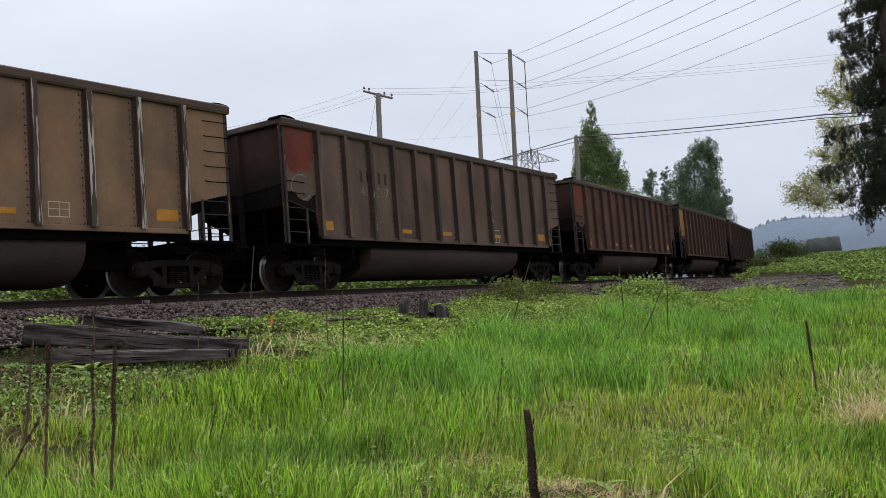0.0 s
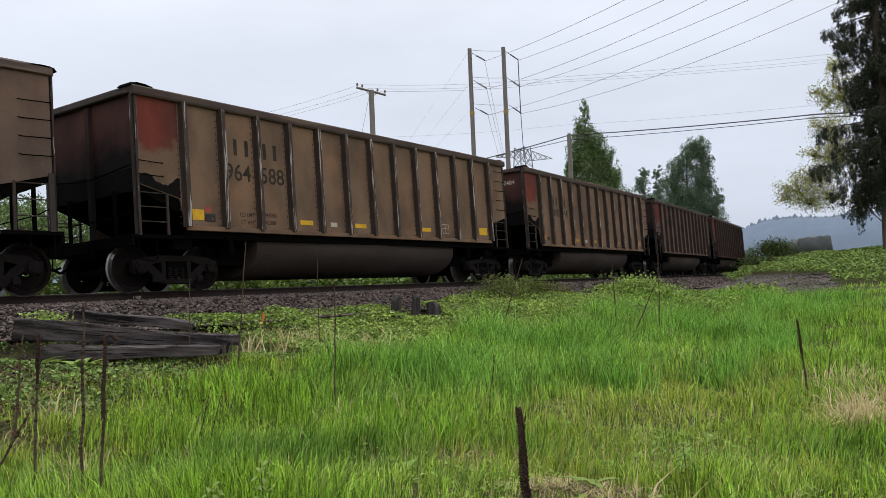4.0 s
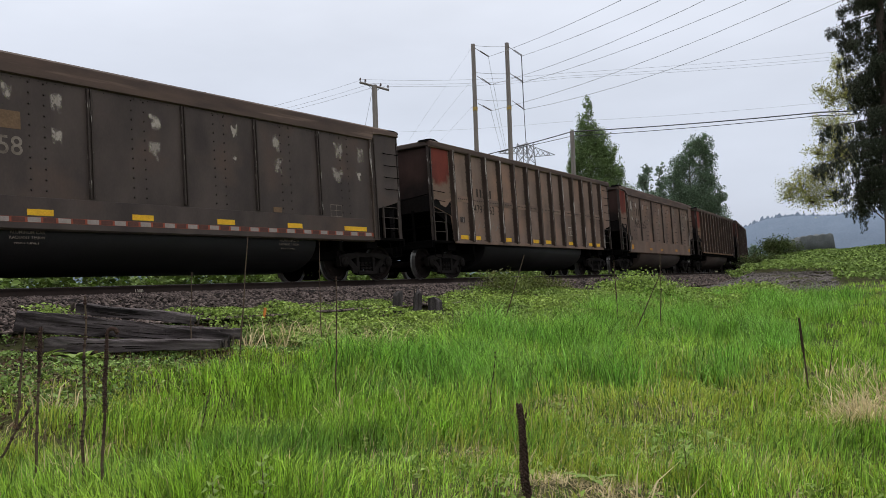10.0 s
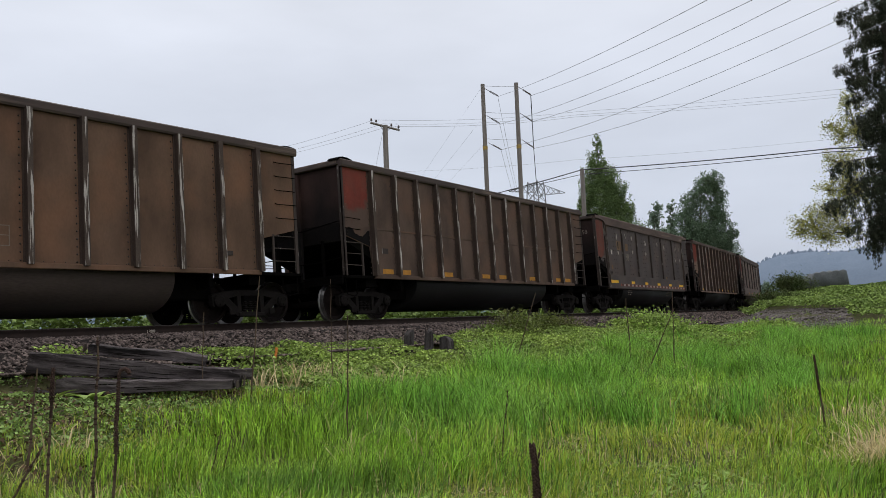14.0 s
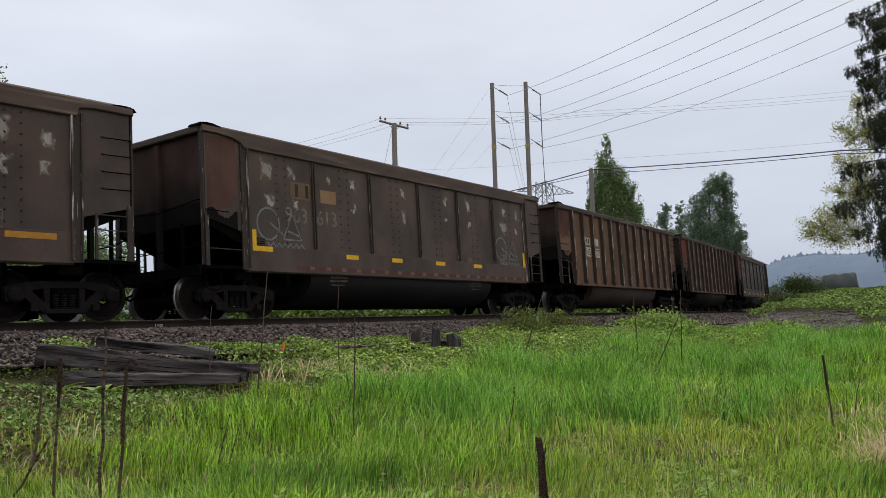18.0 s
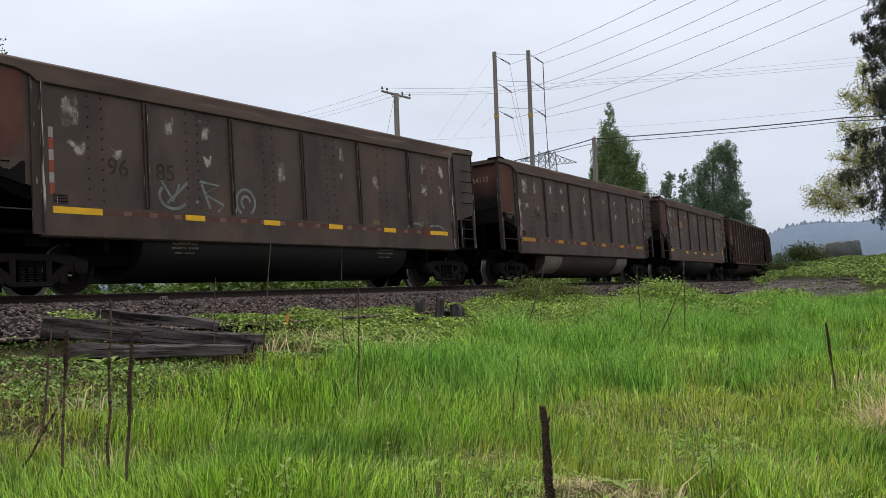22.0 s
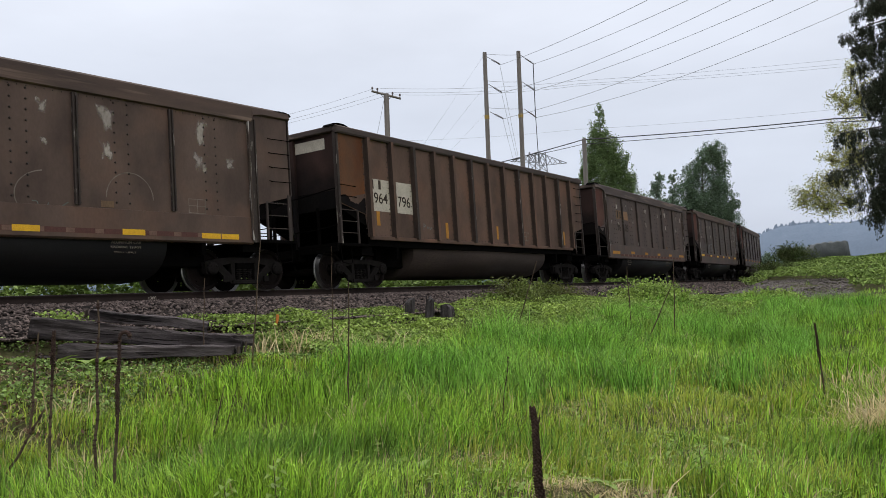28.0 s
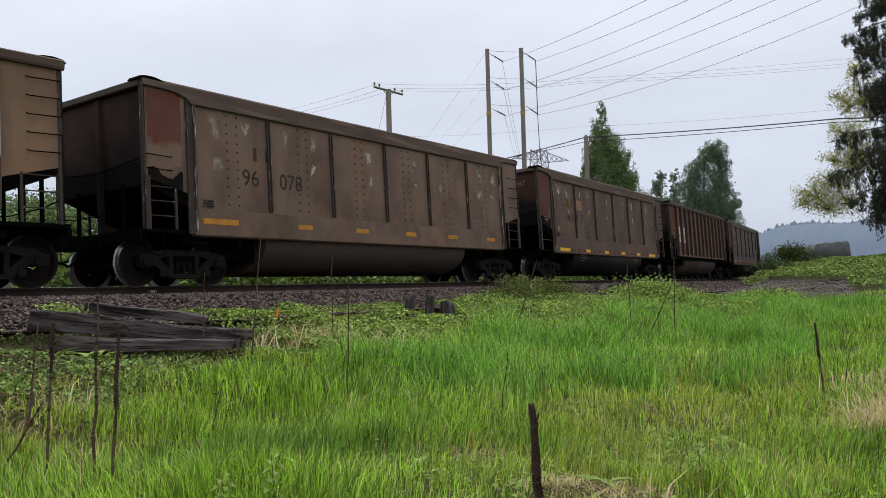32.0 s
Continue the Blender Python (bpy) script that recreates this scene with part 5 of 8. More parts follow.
# ---- old sleepers, stump, stake, stones ----
def beam(a, b, w, h, label, twist=0, thin=1.0, name="old_sleeper"):
    a, b = Vector(a) + HEAP, Vector(b) + HEAP
    L = (b - a).length
    bm = bmesh.new()
    n = 15
    rings = []
    for i in range(n + 1):
        t = i / n
        u = L * t + (rngp.uniform(-0.04, 0.04) if i in (0, n) else 0)
        k = [(1 + rngp.uniform(-0.13, 0.08)) * (1 + (thin - 1) * t) for _ in range(8)]
        sag = 0.012 * math.sin(3 * t + L * 7) * min(1, 4 * t * (1 - t) + 0.2) * 1.6
        rings.append([bm.verts.new((u + (rngp.uniform(-0.02, 0.02) if i in (0, n) else 0), y * w / 2 * kk, z * h / 2 * kk + sag)) for (y, z), kk in zip(((-1, -0.82), (-0.82, -1), (0.82, -1), (1, -0.82), (1, 0.82), (0.82, 1), (-0.82, 1), (-1, 0.82)), k)])
    for p, q in zip(rings, rings[1:]):
        for i in range(8):
            bm.faces.new((p[i], p[(i + 1) % 8], q[(i + 1) % 8], q[i]))
    bm.faces.new(rings[0][::-1])
    bm.faces.new(rings[-1])
    d = (b - a).normalized()
    m = Matrix.Translation(a) @ Matrix((d, Vector((-d.y, d.x, 0)).normalized(), d.cross(Vector((-d.y, d.x, 0)).normalized()))).transposed().to_4x4() @ pose(0, 0, 0, twist, 0, 0)
    ob = thing(name, None, label, "railway sleeper", "discarded sleepers", at=m)
    part("beam", bm, M_TIE, ob)
    for u, tk in ((-0.045, 1.0), (L + 0.045, thin)):
        bm = bmesh.new()
        box(bm, u - 0.004, u + 0.004, -w * 0.40 * tk, w * 0.40 * tk, -h * 0.40 * tk, h * 0.40 * tk, 0.002)
        part("end_grain", bm, M_TIECUT, ob, "cracked brown end grain")
    for k in range(4):
        u0, z = L * rngp.uniform(0.05, 0.5), h * rngp.uniform(-0.3, 0.3)
        u1 = u0 + L * rngp.uniform(0.15, 0.45)
        for face in (-1, 1):
            bm = bmesh.new()
            y = face * w * 0.535 * (1 + (thin - 1) * (u0 + u1) / 2 / L)
            v = [bm.verts.new(q) for q in ((u0, y, z), ((u0 + u1) / 2, y, z - 0.009), (u1, y, z + 0.012), ((u0 + u1) / 2, y, z + 0.006))]
            bm.faces.new(v)
            part("crack", bm, M_CRACK, ob)
    for u in (L * 0.22, L * 0.28, L * 0.74):
        bm = bmesh.new()
        rod(bm, (u, w * 0.1, h * 0.48 * (1 + (thin - 1) * u / L)), (u, w * 0.1, h * 0.56 * (1 + (thin - 1) * u / L)), 0.016, 0.02, 6)
        part("spike", bm, M_RAIL, ob, "rusty rail spike")
    return ob


M_CRACK = material("dark_wood_crack", (0.012, 0.010, 0.009), 1.0, second=(0.02, 0.017, 0.015), bump=0)
HEAP = Vector((0.05, -0.06, -0.02))
BEAMS = (
    ((5.62, 11.75, 1.28), (7.55, 9.75, 0.92), 0.30, 0.30, "long split dark creosoted sleeper across the heap", -4, 0.62),
    ((6.22, 11.42, 1.45), (7.42, 10.35, 1.20), 0.22, 0.14, "thin weathered sleeper lying on top of the heap", 6, 0.95),
    ((5.80, 11.33, 0.97), (7.25, 9.52, 0.89), 0.26, 0.20, "grey-brown sleeper lying at the front of the heap", 3, 0.62),
    ((5.55, 11.55, 0.80), (6.55, 10.75, 0.78), 0.24, 0.22, "dark rotten sleeper at the bottom of the heap", 0, 0.9),
    ((6.75, 11.15, 1.16), (7.72, 10.20, 1.02), 0.22, 0.13, "broken end of a dark sleeper", 8, 0.9),
    ((7.20, 10.62, 1.00), (7.92, 10.02, 0.98), 0.22, 0.17, "short dark timber packed inside the heap", 0, 0.9),
)
for a, b, w, h, lb, tw, thin in BEAMS:
    beam(a, b, w, h, lb, tw, thin)

# a rotten post stump in the grass
M_ROT = material("rotten_dark_wood", (0.040, 0.034, 0.033), 0.9, second=(0.17, 0.15, 0.15), scale=3, stretch=(4, 4, 0.6), fine=30, bump=0.8, bump_dist=0.03)
M_STAKE = material("orange_stake_paint", (0.75, 0.25, 0.06), 0.7, second=(0.5, 0.16, 0.05), scale=6, fine=40, bump=0.1)
sx, sy = 14.85, 12.25
for ox, oy, hh, ww, rot, lb in ((0, 0, 0.52, 0.15, 12, "rotten grey post stump in the grass"), (-0.38, 0.28, 0.46, 0.18, 40, "broken dark timber stump in the grass"), (0.40, -0.22, 0.44, 0.20, -25, "splintered grey timber stump in the grass")):
    bm = bmesh.new()
    ring0, ring1 = [], []
    for k in range(9):
        a = 6.283 * k / 9
        ring0.append(bm.verts.new((ww * math.cos(a), ww * 0.7 * math.sin(a), -0.1)))
        ring1.append(bm.verts.new((ww * 0.85 * math.cos(a), ww * 0.6 * math.sin(a), hh * rngp.uniform(0.65, 1.15))))
    for k in range(9):
        bm.faces.new((ring0[k], ring0[(k + 1) % 9], ring1[(k + 1) % 9], ring1[k]))
    bm.faces.new(ring1)
    bm.faces.new(ring0[::-1])
    thing("timber_stump", finish(bm, "timber_stump", M_ROT), lb, "stump", at=pose(sx + ox, sy + oy, float(land(sx + ox, sy + oy)), 5, -4, rot))

# an orange survey stake
stake = thing("survey_stake", None, "short orange survey stake at the ballast edge", "stake", at=pose(10.25, 12.10, float(land(10.25, 12.10)) - 0.05, 4, 6, 20))
bm = bmesh.new()
prism(bm, [(-0.03, 0), (0.03, 0), (0.03, 0.36), (-0.03, 0.36)], -0.012, 0.012)
part("board", bm, M_STAKE, stake)


def stones(name, x, y, z, size, mat, label, category="stones"):
    n = len(x)
    o = np.array([(1, 0, 0), (-1, 0, 0), (0, 1, 0), (0, -1, 0), (0, 0, 1), (0, 0, -1)], float)
    sc = (size * rngp.uniform(0.6, 1.5, n))[:, None, None] * rngp.uniform(0.5, 1.25, (n, 1, 3)) * (1.15, 1.15, 0.62)
    v = o[None] * sc * rngp.uniform(0.7, 1.2, (n, 6, 1))
    a = rngp.uniform(0, 6.28, n)
    b = rngp.uniform(-0.8, 0.8, n)
    ca, sa, cb, sb = np.cos(a), np.sin(a), np.cos(b), np.sin(b)
    X, Y, Z = v[..., 0], v[..., 1], v[..., 2]
    Y, Z = Y * cb[:, None] - Z * sb[:, None], Y * sb[:, None] + Z * cb[:, None]
    X, Y = X * ca[:, None] - Y * sa[:, None], X * sa[:, None] + Y * ca[:, None]
    v = np.stack([X + x[:, None], Y + y[:, None], Z + z[:, None]], -1)
    f = np.array([(0, 2, 4), (2, 1, 4), (1, 3, 4), (3, 0, 4), (2, 0, 5), (1, 2, 5), (3, 1, 5), (0, 3, 5)])
    F = (np.arange(n) * 6)[:, None, None] + f[None]
    thing(name, tri_mesh(name, v.reshape(-1, 3), F.reshape(-1, 3), [mat]), label, category, kind="stuff")


def bed_height(d):
    return np.interp(d, [p[0] for p in bed_prof], [p[1] for p in bed_prof])


x, y, s, d = scatter_line(40000, 2, 26, 0.7, 3.9)
stones("ballast_stones", x, y, np.maximum(bed_height(d), land(x, y)) + 0.01, 0.035, M_STONE, "angular grey-brown ballast stones beside the rail")
x, y, s, d = scatter_line(9000, 26, 56, 0.7, 4.2)
stones("ballast_stones_far", x, y, np.maximum(bed_height(d), land(x, y)) + 0.01, 0.060, M_STONE, "grey-brown ballast stones along the curve")
x, y, s, d = scatter_line(5000, -2, 14, 3.4, 6.8)
stones("scattered_stones", x, y, land(x, y) + 0.005, 0.026, M_STONE, "loose ballast stones spilt below the bank")
# pale gravel at the crossing
n = 17000
x, y = rngp.uniform(33, 53, n), rngp.uniform(-2, 22, n)
d, s = near_distance(x, y)
ok = (d > 2.0) & (d < 19) & (vnoise(x, y, 2.5, 61) > 0.12) & (x * 0.97 - y * 0.05 > 33 + 3 * vnoise(x, y, 3, 62)) & (x * 0.97 - y * 0.05 < 50.5) & (np.degrees(np.arctan2(y, x)) > 12.6 + 0.6 * vnoise(x, y, 1.5, 63))
stones("crossing_gravel", x[ok], y[ok], land(x[ok], y[ok]) + 0.01, 0.075, M_GRAVEL, "pale grey gravel beside the track", "gravel")

# ---- the train ----
def run(t):
    """How far the joint ahead of the first car has gone along the track."""
    t = np.asarray(t, float)
    return 12.176 + 7.225 * t - 0.01944 * t ** 2 + 0.0006873 * t ** 3 - 8.577e-6 * t ** 4 - 6.606e-8 * t ** 5


def car_pose(s):
    ax, ay = on_line(s - 6.17)
    bx, by = on_line(s + 6.17)
    return pose((ax + bx) / 2, (ay + by) / 2, RAIL_Z, -CANT, 0, math.degrees(math.atan2(by - ay, bx - ax)))


def paint(name, color, streak, rust=None, fade=None, rough=0.80, spec=0.07):
    rust = rust or (color[0] * 1.17, color[1] * 1.02, color[2] * 0.92)
    streak = tuple(c * 0.84 for c in streak)
    return material(name, color, rough, second=streak, scale=1.3, stretch=(1.0, 1.0, 0.5), fine=26, bump=0.05, bump_dist=0.003, grain_by=0.08,
                    amount=0.95, spec=spec, third=rust, third_scale=0.8, third_at=0.62, third_soft=0.12, fade=fade)


PAINT = {
    "tan": paint("dusty_tan_paint", (0.235, 0.152, 0.100), (0.160, 0.103, 0.071)),
    "brown": paint("dusty_brown_paint", (0.150, 0.103, 0.084), (0.100, 0.070, 0.059)),
    "dark": paint("grimy_dark_brown_paint", (0.112, 0.084, 0.073), (0.078, 0.059, 0.053)),
    "rusty": paint("rust_brown_paint", (0.125, 0.064, 0.048), (0.075, 0.042, 0.035)),
    "umber": paint("warm_umber_paint", (0.132, 0.088, 0.068), (0.086, 0.059, 0.048)),
    "soot": paint("sooty_brown_paint", (0.094, 0.071, 0.063), (0.066, 0.051, 0.047)),
    "maroon": paint("dull_maroon_paint", (0.158, 0.100, 0.076), (0.105, 0.070, 0.056)),
    "dun": paint("dusty_dun_paint", (0.235, 0.166, 0.132), (0.152, 0.108, 0.088)),
    "amber": paint("orange_brown_paint", (0.165, 0.100, 0.068), (0.105, 0.065, 0.046)),
    "grey": paint("pale_grey_paint", (0.22, 0.20, 0.19), (0.10, 0.085, 0.075)),
    "orange": paint("orange_rust_paint", (0.23, 0.090, 0.036), (0.13, 0.054, 0.028), (0.10, 0.06, 0.04)),
    "ochre": paint("ochre_paint", (0.35, 0.20, 0.07), (0.22, 0.12, 0.05)),
}
SMOOTH = {
    "brown": paint("dusty_brown_sheet", (0.130, 0.087, 0.068), (0.086, 0.058, 0.047), rough=0.55, spec=0.11),
    "dark": paint("grimy_dark_brown_sheet", (0.104, 0.075, 0.063), (0.072, 0.053, 0.046), rough=0.55, spec=0.11),
    "soot": paint("sooty_brown_sheet", (0.086, 0.066, 0.058), (0.060, 0.047, 0.043), rough=0.55, spec=0.11),
    "maroon": paint("dull_maroon_sheet", (0.092, 0.067, 0.058), (0.063, 0.047, 0.042), rough=0.55, spec=0.11),
    "dun": paint("dusty_dun_sheet", (0.178, 0.121, 0.092), (0.115, 0.077, 0.058), rough=0.58, spec=0.10),
}
BODY = {"tan": (0.185, 0.118, 0.078), "dun": (0.185, 0.125, 0.094), "umber": (0.105, 0.070, 0.056), "brown": (0.125, 0.086, 0.070), "rusty": (0.105, 0.056, 0.043), "amber": (0.18, 0.107, 0.070)}


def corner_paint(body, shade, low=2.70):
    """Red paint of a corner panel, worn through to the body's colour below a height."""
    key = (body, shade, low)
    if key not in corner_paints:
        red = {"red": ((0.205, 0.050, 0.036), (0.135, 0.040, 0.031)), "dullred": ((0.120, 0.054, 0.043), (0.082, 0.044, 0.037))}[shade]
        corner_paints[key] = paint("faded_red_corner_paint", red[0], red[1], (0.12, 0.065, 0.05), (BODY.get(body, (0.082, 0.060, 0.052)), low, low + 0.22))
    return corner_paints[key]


corner_paints = {}
# end steel: colour runs to near black towards the foot
M_ENDSTEEL = material("dark_end_steel", (0.064, 0.036, 0.030), 0.85, second=(0.014, 0.011, 0.011), scale=0.9, stretch=(1, 1, 0.5), fine=22, bump=0.1, amount=0.8, spec=0.12, grain_by=0.08, fade=((0.012, 0.010, 0.010), 2.1, 3.1))
M_ENDRED = material("dark_red_end_steel", (0.100, 0.045, 0.036), 0.85, second=(0.040, 0.024, 0.021), scale=0.9, stretch=(1, 1, 0.5), fine=22, bump=0.1, amount=0.8, spec=0.12, grain_by=0.08, fade=((0.014, 0.011, 0.011), 2.45, 3.35))
M_LOWBLACK = material("coal_black_end_steel", (0.010, 0.009, 0.009), 0.95, second=(0.016, 0.012, 0.011), scale=1.4, stretch=(1, 1, 0.5), fine=22, bump=0.2, amount=0.6, spec=0.05)
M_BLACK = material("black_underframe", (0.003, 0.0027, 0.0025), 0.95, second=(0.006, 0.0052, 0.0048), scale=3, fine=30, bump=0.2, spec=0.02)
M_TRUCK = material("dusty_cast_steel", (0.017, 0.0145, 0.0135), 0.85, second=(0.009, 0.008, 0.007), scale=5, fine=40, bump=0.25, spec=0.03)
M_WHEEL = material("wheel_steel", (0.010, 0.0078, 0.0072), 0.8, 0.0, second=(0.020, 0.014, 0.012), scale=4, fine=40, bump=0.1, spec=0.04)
M_TREAD = material("worn_bright_steel", (0.30, 0.29, 0.28), 0.38, 0.9, second=(0.17, 0.16, 0.15), scale=9, fine=80, bump=0.05)
M_TUB = material("dust_coated_tub", (0.068, 0.051, 0.043), 0.9, second=(0.034, 0.026, 0.023), scale=1.3, stretch=(0.4, 1, 1.5), fine=26, bump=0.12)
M_TUBPALE = material("pale_bare_tub", (0.20, 0.175, 0.150), 0.7, second=(0.13, 0.11, 0.095), scale=2, fine=30, bump=0.1)
M_TUBDARK = material("dark_tub", (0.013, 0.0115, 0.0115), 0.6, second=(0.008, 0.0072, 0.0072), scale=1.3, fine=26, bump=0.1, spec=0.2)
M_CHORD = material("weathered_top_chord", (0.100, 0.066, 0.051), 0.75, second=(0.040, 0.030, 0.027), scale=2.2, stretch=(0.4, 1, 2), fine=40, bump=0.15, grain_by=0.08, spec=0.2, third=(0.175, 0.120, 0.090), third_scale=1.2, third_at=0.64, third_stretch=(0.35, 1, 6))
M_CHORDDARK = material("grimy_top_chord", (0.078, 0.056, 0.048), 0.7, second=(0.038, 0.030, 0.028), scale=2.2, stretch=(0.4, 1, 2), fine=40, bump=0.15, grain_by=0.08, spec=0.2, third=(0.16, 0.115, 0.09), third_scale=1.2, third_at=0.63, third_stretch=(0.35, 1, 6))
M_RIBWEAR = material("scraped_rib_steel", (0.086, 0.063, 0.051), 0.8, second=(0.048, 0.036, 0.031), scale=2, fine=40, bump=0.15,
                     third=(0.44, 0.395, 0.36), third_scale=2.6, third_at=0.575, third_soft=0.025, third_stretch=(9, 9, 0.5), spec=0.12)
M_RIBWEB = material("dark_rib_web", (0.072, 0.051, 0.042), 0.9, second=(0.040, 0.030, 0.026), scale=2, fine=40, bump=0.15, spec=0.05)
M_RIBDARK = material("dark_rib_steel", (0.060, 0.046, 0.040), 0.7, second=(0.042, 0.033, 0.030), scale=2, fine=40, bump=0.15, third=(0.30, 0.27, 0.24), third_scale=2.6, third_at=0.66, third_soft=0.02, third_stretch=(9, 9, 0.9), spec=0.12)
M_RIVET = material("dark_rivet_heads", (0.036, 0.027, 0.024), 0.6, second=(0.075, 0.056, 0.047), scale=14, fine=50, bump=0, spec=0.25)
M_YELLOW = material("yellow_reflector", (0.82, 0.47, 0.03), 0.5, second=(0.60, 0.30, 0.03), scale=6, fine=60, bump=0.05)
M_AMBER = material("dirty_amber_reflector", (0.50, 0.23, 0.035), 0.6, second=(0.28, 0.13, 0.035), scale=5, fine=60, bump=0.05)
M_STRIPW = material("dirty_white_reflector", (0.34, 0.29, 0.26), 0.6, second=(0.24, 0.20, 0.18), scale=7, fine=50, bump=0.05)
M_STRIPO = material("grimy_pale_reflector", (0.19, 0.115, 0.085), 0.7, second=(0.13, 0.075, 0.058), scale=5, fine=60, bump=0.05)
M_STRIPRED = material("red_reflector_tape", (0.30, 0.075, 0.045), 0.6, second=(0.20, 0.06, 0.04), scale=7, fine=50, bump=0.05)
M_REDTAG = material("small_red_tag", (0.42, 0.09, 0.06), 0.6, second=(0.30, 0.07, 0.05), scale=7, fine=50, bump=0.05)
M_PEEL = material("peeled_orange_patch", (0.30, 0.175, 0.095), 0.85, second=(0.17, 0.105, 0.065), scale=3, fine=30, bump=0.05)
M_STRIPR = material("dirty_red_reflector", (0.115, 0.052, 0.042), 0.75, second=(0.078, 0.042, 0.036), scale=7, fine=50, bump=0.05)
M_LETTER = material("dark_stencil_paint", (0.034, 0.027, 0.022), 0.85, second=(0.075, 0.054, 0.040), scale=4, fine=30, bump=0.0, amount=0.7)
M_LETTERPALE = material("faded_pale_stencil", (0.24, 0.20, 0.165), 0.85, second=(0.075, 0.056, 0.043), scale=4, fine=30, bump=0.0, amount=0.8)
M_CREAM = material("cream_patch_paint", (0.56, 0.50, 0.41), 0.8, second=(0.38, 0.33, 0.26), scale=3, fine=30, bump=0.05)
M_TAPE = material("peeled_amber_patch", (0.185, 0.118, 0.070), 0.85, second=(0.10, 0.066, 0.045), scale=3, fine=30, bump=0.05)
M_CHALK = material("faint_green_chalk", (0.125, 0.135, 0.115), 0.9, second=(0.085, 0.085, 0.072), scale=7, fine=40, bump=0.0)
M_SPRAY = material("pale_spray_paint", (0.20, 0.225, 0.215), 0.8, second=(0.075, 0.068, 0.062), scale=7, fine=40, bump=0.0)

mesh_of = {}


def made(key, mat, build, smooth=False):
    """Build a mesh once and share it."""
    if key not in mesh_of:
        bm = bmesh.new()
        build(bm)
        mesh_of[key] = finish(bm, key, mat, smooth)
    return mesh_of[key]


def put(name, key, mat, parent, build, at=None, color=None, label="", smooth=False):
    ob = part(name, made(key, mat, build, smooth), None, parent, label)
    if at is not None:
        ob.matrix_basis = at
    if color is not None:
        ob.material_slots[0].link = "OBJECT"
        ob.material_slots[0].material = color
    return ob


FAR = pose(0, 0, 0, 0, 0, 180)  # the far side is the near one, turned round
SIDE = [(-6.17, 1.06), (6.17, 1.06), (6.28, 1.82), (7.27, 2.06), (7.27, 3.84), (-7.27, 3.84), (-7.27, 2.06), (-6.28, 1.82)]
RIB_X = [-6.155 + 1.0258 * i for i in range(13)]
POST_X = [-4.05, -1.95, 0.16, 2.12, 4.15]
HIGH = 1.25  # the foot of the side on the cars with a high sill


def rib_mesh(wear, web, foot):
    """A rib of the side: a scraped outer face on dark webs."""
    key = ("rib", wear.name, web.name, foot)
    if key not in mesh_of:
        bm = bmesh.new()
        prism(bm, [(-0.055, foot), (0.055, foot), (0.055, 3.82), (-0.055, 3.82)], -1.60, -1.472)
        box(bm, -0.085, 0.085, -1.487, -1.470, foot, 3.82)
        me = finish(bm, "rib", [web, wear])
        for q in me.polygons:
            q.material_index = 1 if q.normal.y < -0.9 and q.center.y < -1.55 else 0
        mesh_of[key] = me
    return mesh_of[key]


def b_rivets(bm, xs, z0, z1, step, r=0.016):
    for x in xs:
        z = z0
        while z < z1:
            v = [bm.verts.new((x + a, -1.473 - c, z + b)) for a, b, c in ((-r, 0, 0), (0, -r, 0), (r, 0, 0), (0, r, 0), (0, 0, r))]
            for i in range(4):
                bm.faces.new((v[i], v[(i + 1) % 4], v[4]))
            z += step


def b_sideframe(bm):
    y0, y1 = -1.13, -1.0
    prism(bm, [(-1.03, 0.60), (-0.80, 0.66), (-0.42, 0.70), (0.42, 0.70), (0.80, 0.66), (1.03, 0.60), (1.03, 0.49), (0.70, 0.50), (0.34, 0.58), (-0.34, 0.58), (-0.70, 0.50), (-1.03, 0.49)], y0, y1)
    for k in (-1, 1):
        prism(bm, [(k * 0.76, 0.54), (k * 0.62, 0.54), (k * 0.30, 0.26), (k * 0.30, 0.13), (k * 0.38, 0.13), (k * 0.74, 0.42)], y0 + 0.01, y1 - 0.01)
        prism(bm, [(k * 0.27, 0.62), (k * 0.38, 0.62), (k * 0.36, 0.2), (k * 0.27, 0.2)], y0 + 0.012, y1)
        prism(bm, [(k * 0.70, 0.60), (k * 1.06, 0.60), (k * 1.04, 0.36), (k * 0.99, 0.32), (k * 0.99, 0.50), (k * 0.79, 0.50), (k * 0.79, 0.34), (k * 0.73, 0.38)], y0 + 0.004, y1)
        box(bm, k * 0.56 - 0.07, k * 0.56 + 0.07, y0 - 0.05, y0, 0.16, 0.30, 0.01)
    box(bm, -0.36, 0.36, y0 - 0.02, y1 + 0.03, 0.12, 0.21, 0.012)


def b_spring(bm):
    prof = []
    for i in range(6):
        z = i * 0.042
        prof += [(0.038, z), (0.066, z + 0.012), (0.066, z + 0.026), (0.038, z + 0.038)]
    n = 9
    rings = [[bm.verts.new((r * math.cos(2 * math.pi * i / n), r * math.sin(2 * math.pi * i / n), z)) for i in range(n)] for r, z in prof]
    for p, q in zip(rings, rings[1:]):
        for i in range(n):
            bm.faces.new((p[i], p[(i + 1) % n], q[(i + 1) % n], q[i]))
    bm.faces.new(rings[-1])


def b_cap(bm):
    lathe(bm, [(0.135, 0.06), (0.135, -0.03), (0.10, -0.055), (0.05, -0.06)], -1.15, 12)
    for k in range(3):
        a = k * 2.094 + 0.5
        box(bm, 0.075 * math.cos(a) - 0.018, 0.075 * math.cos(a) + 0.018, -1.225, -1.2, 0.075 * math.sin(a) - 0.018, 0.075 * math.sin(a) + 0.018)


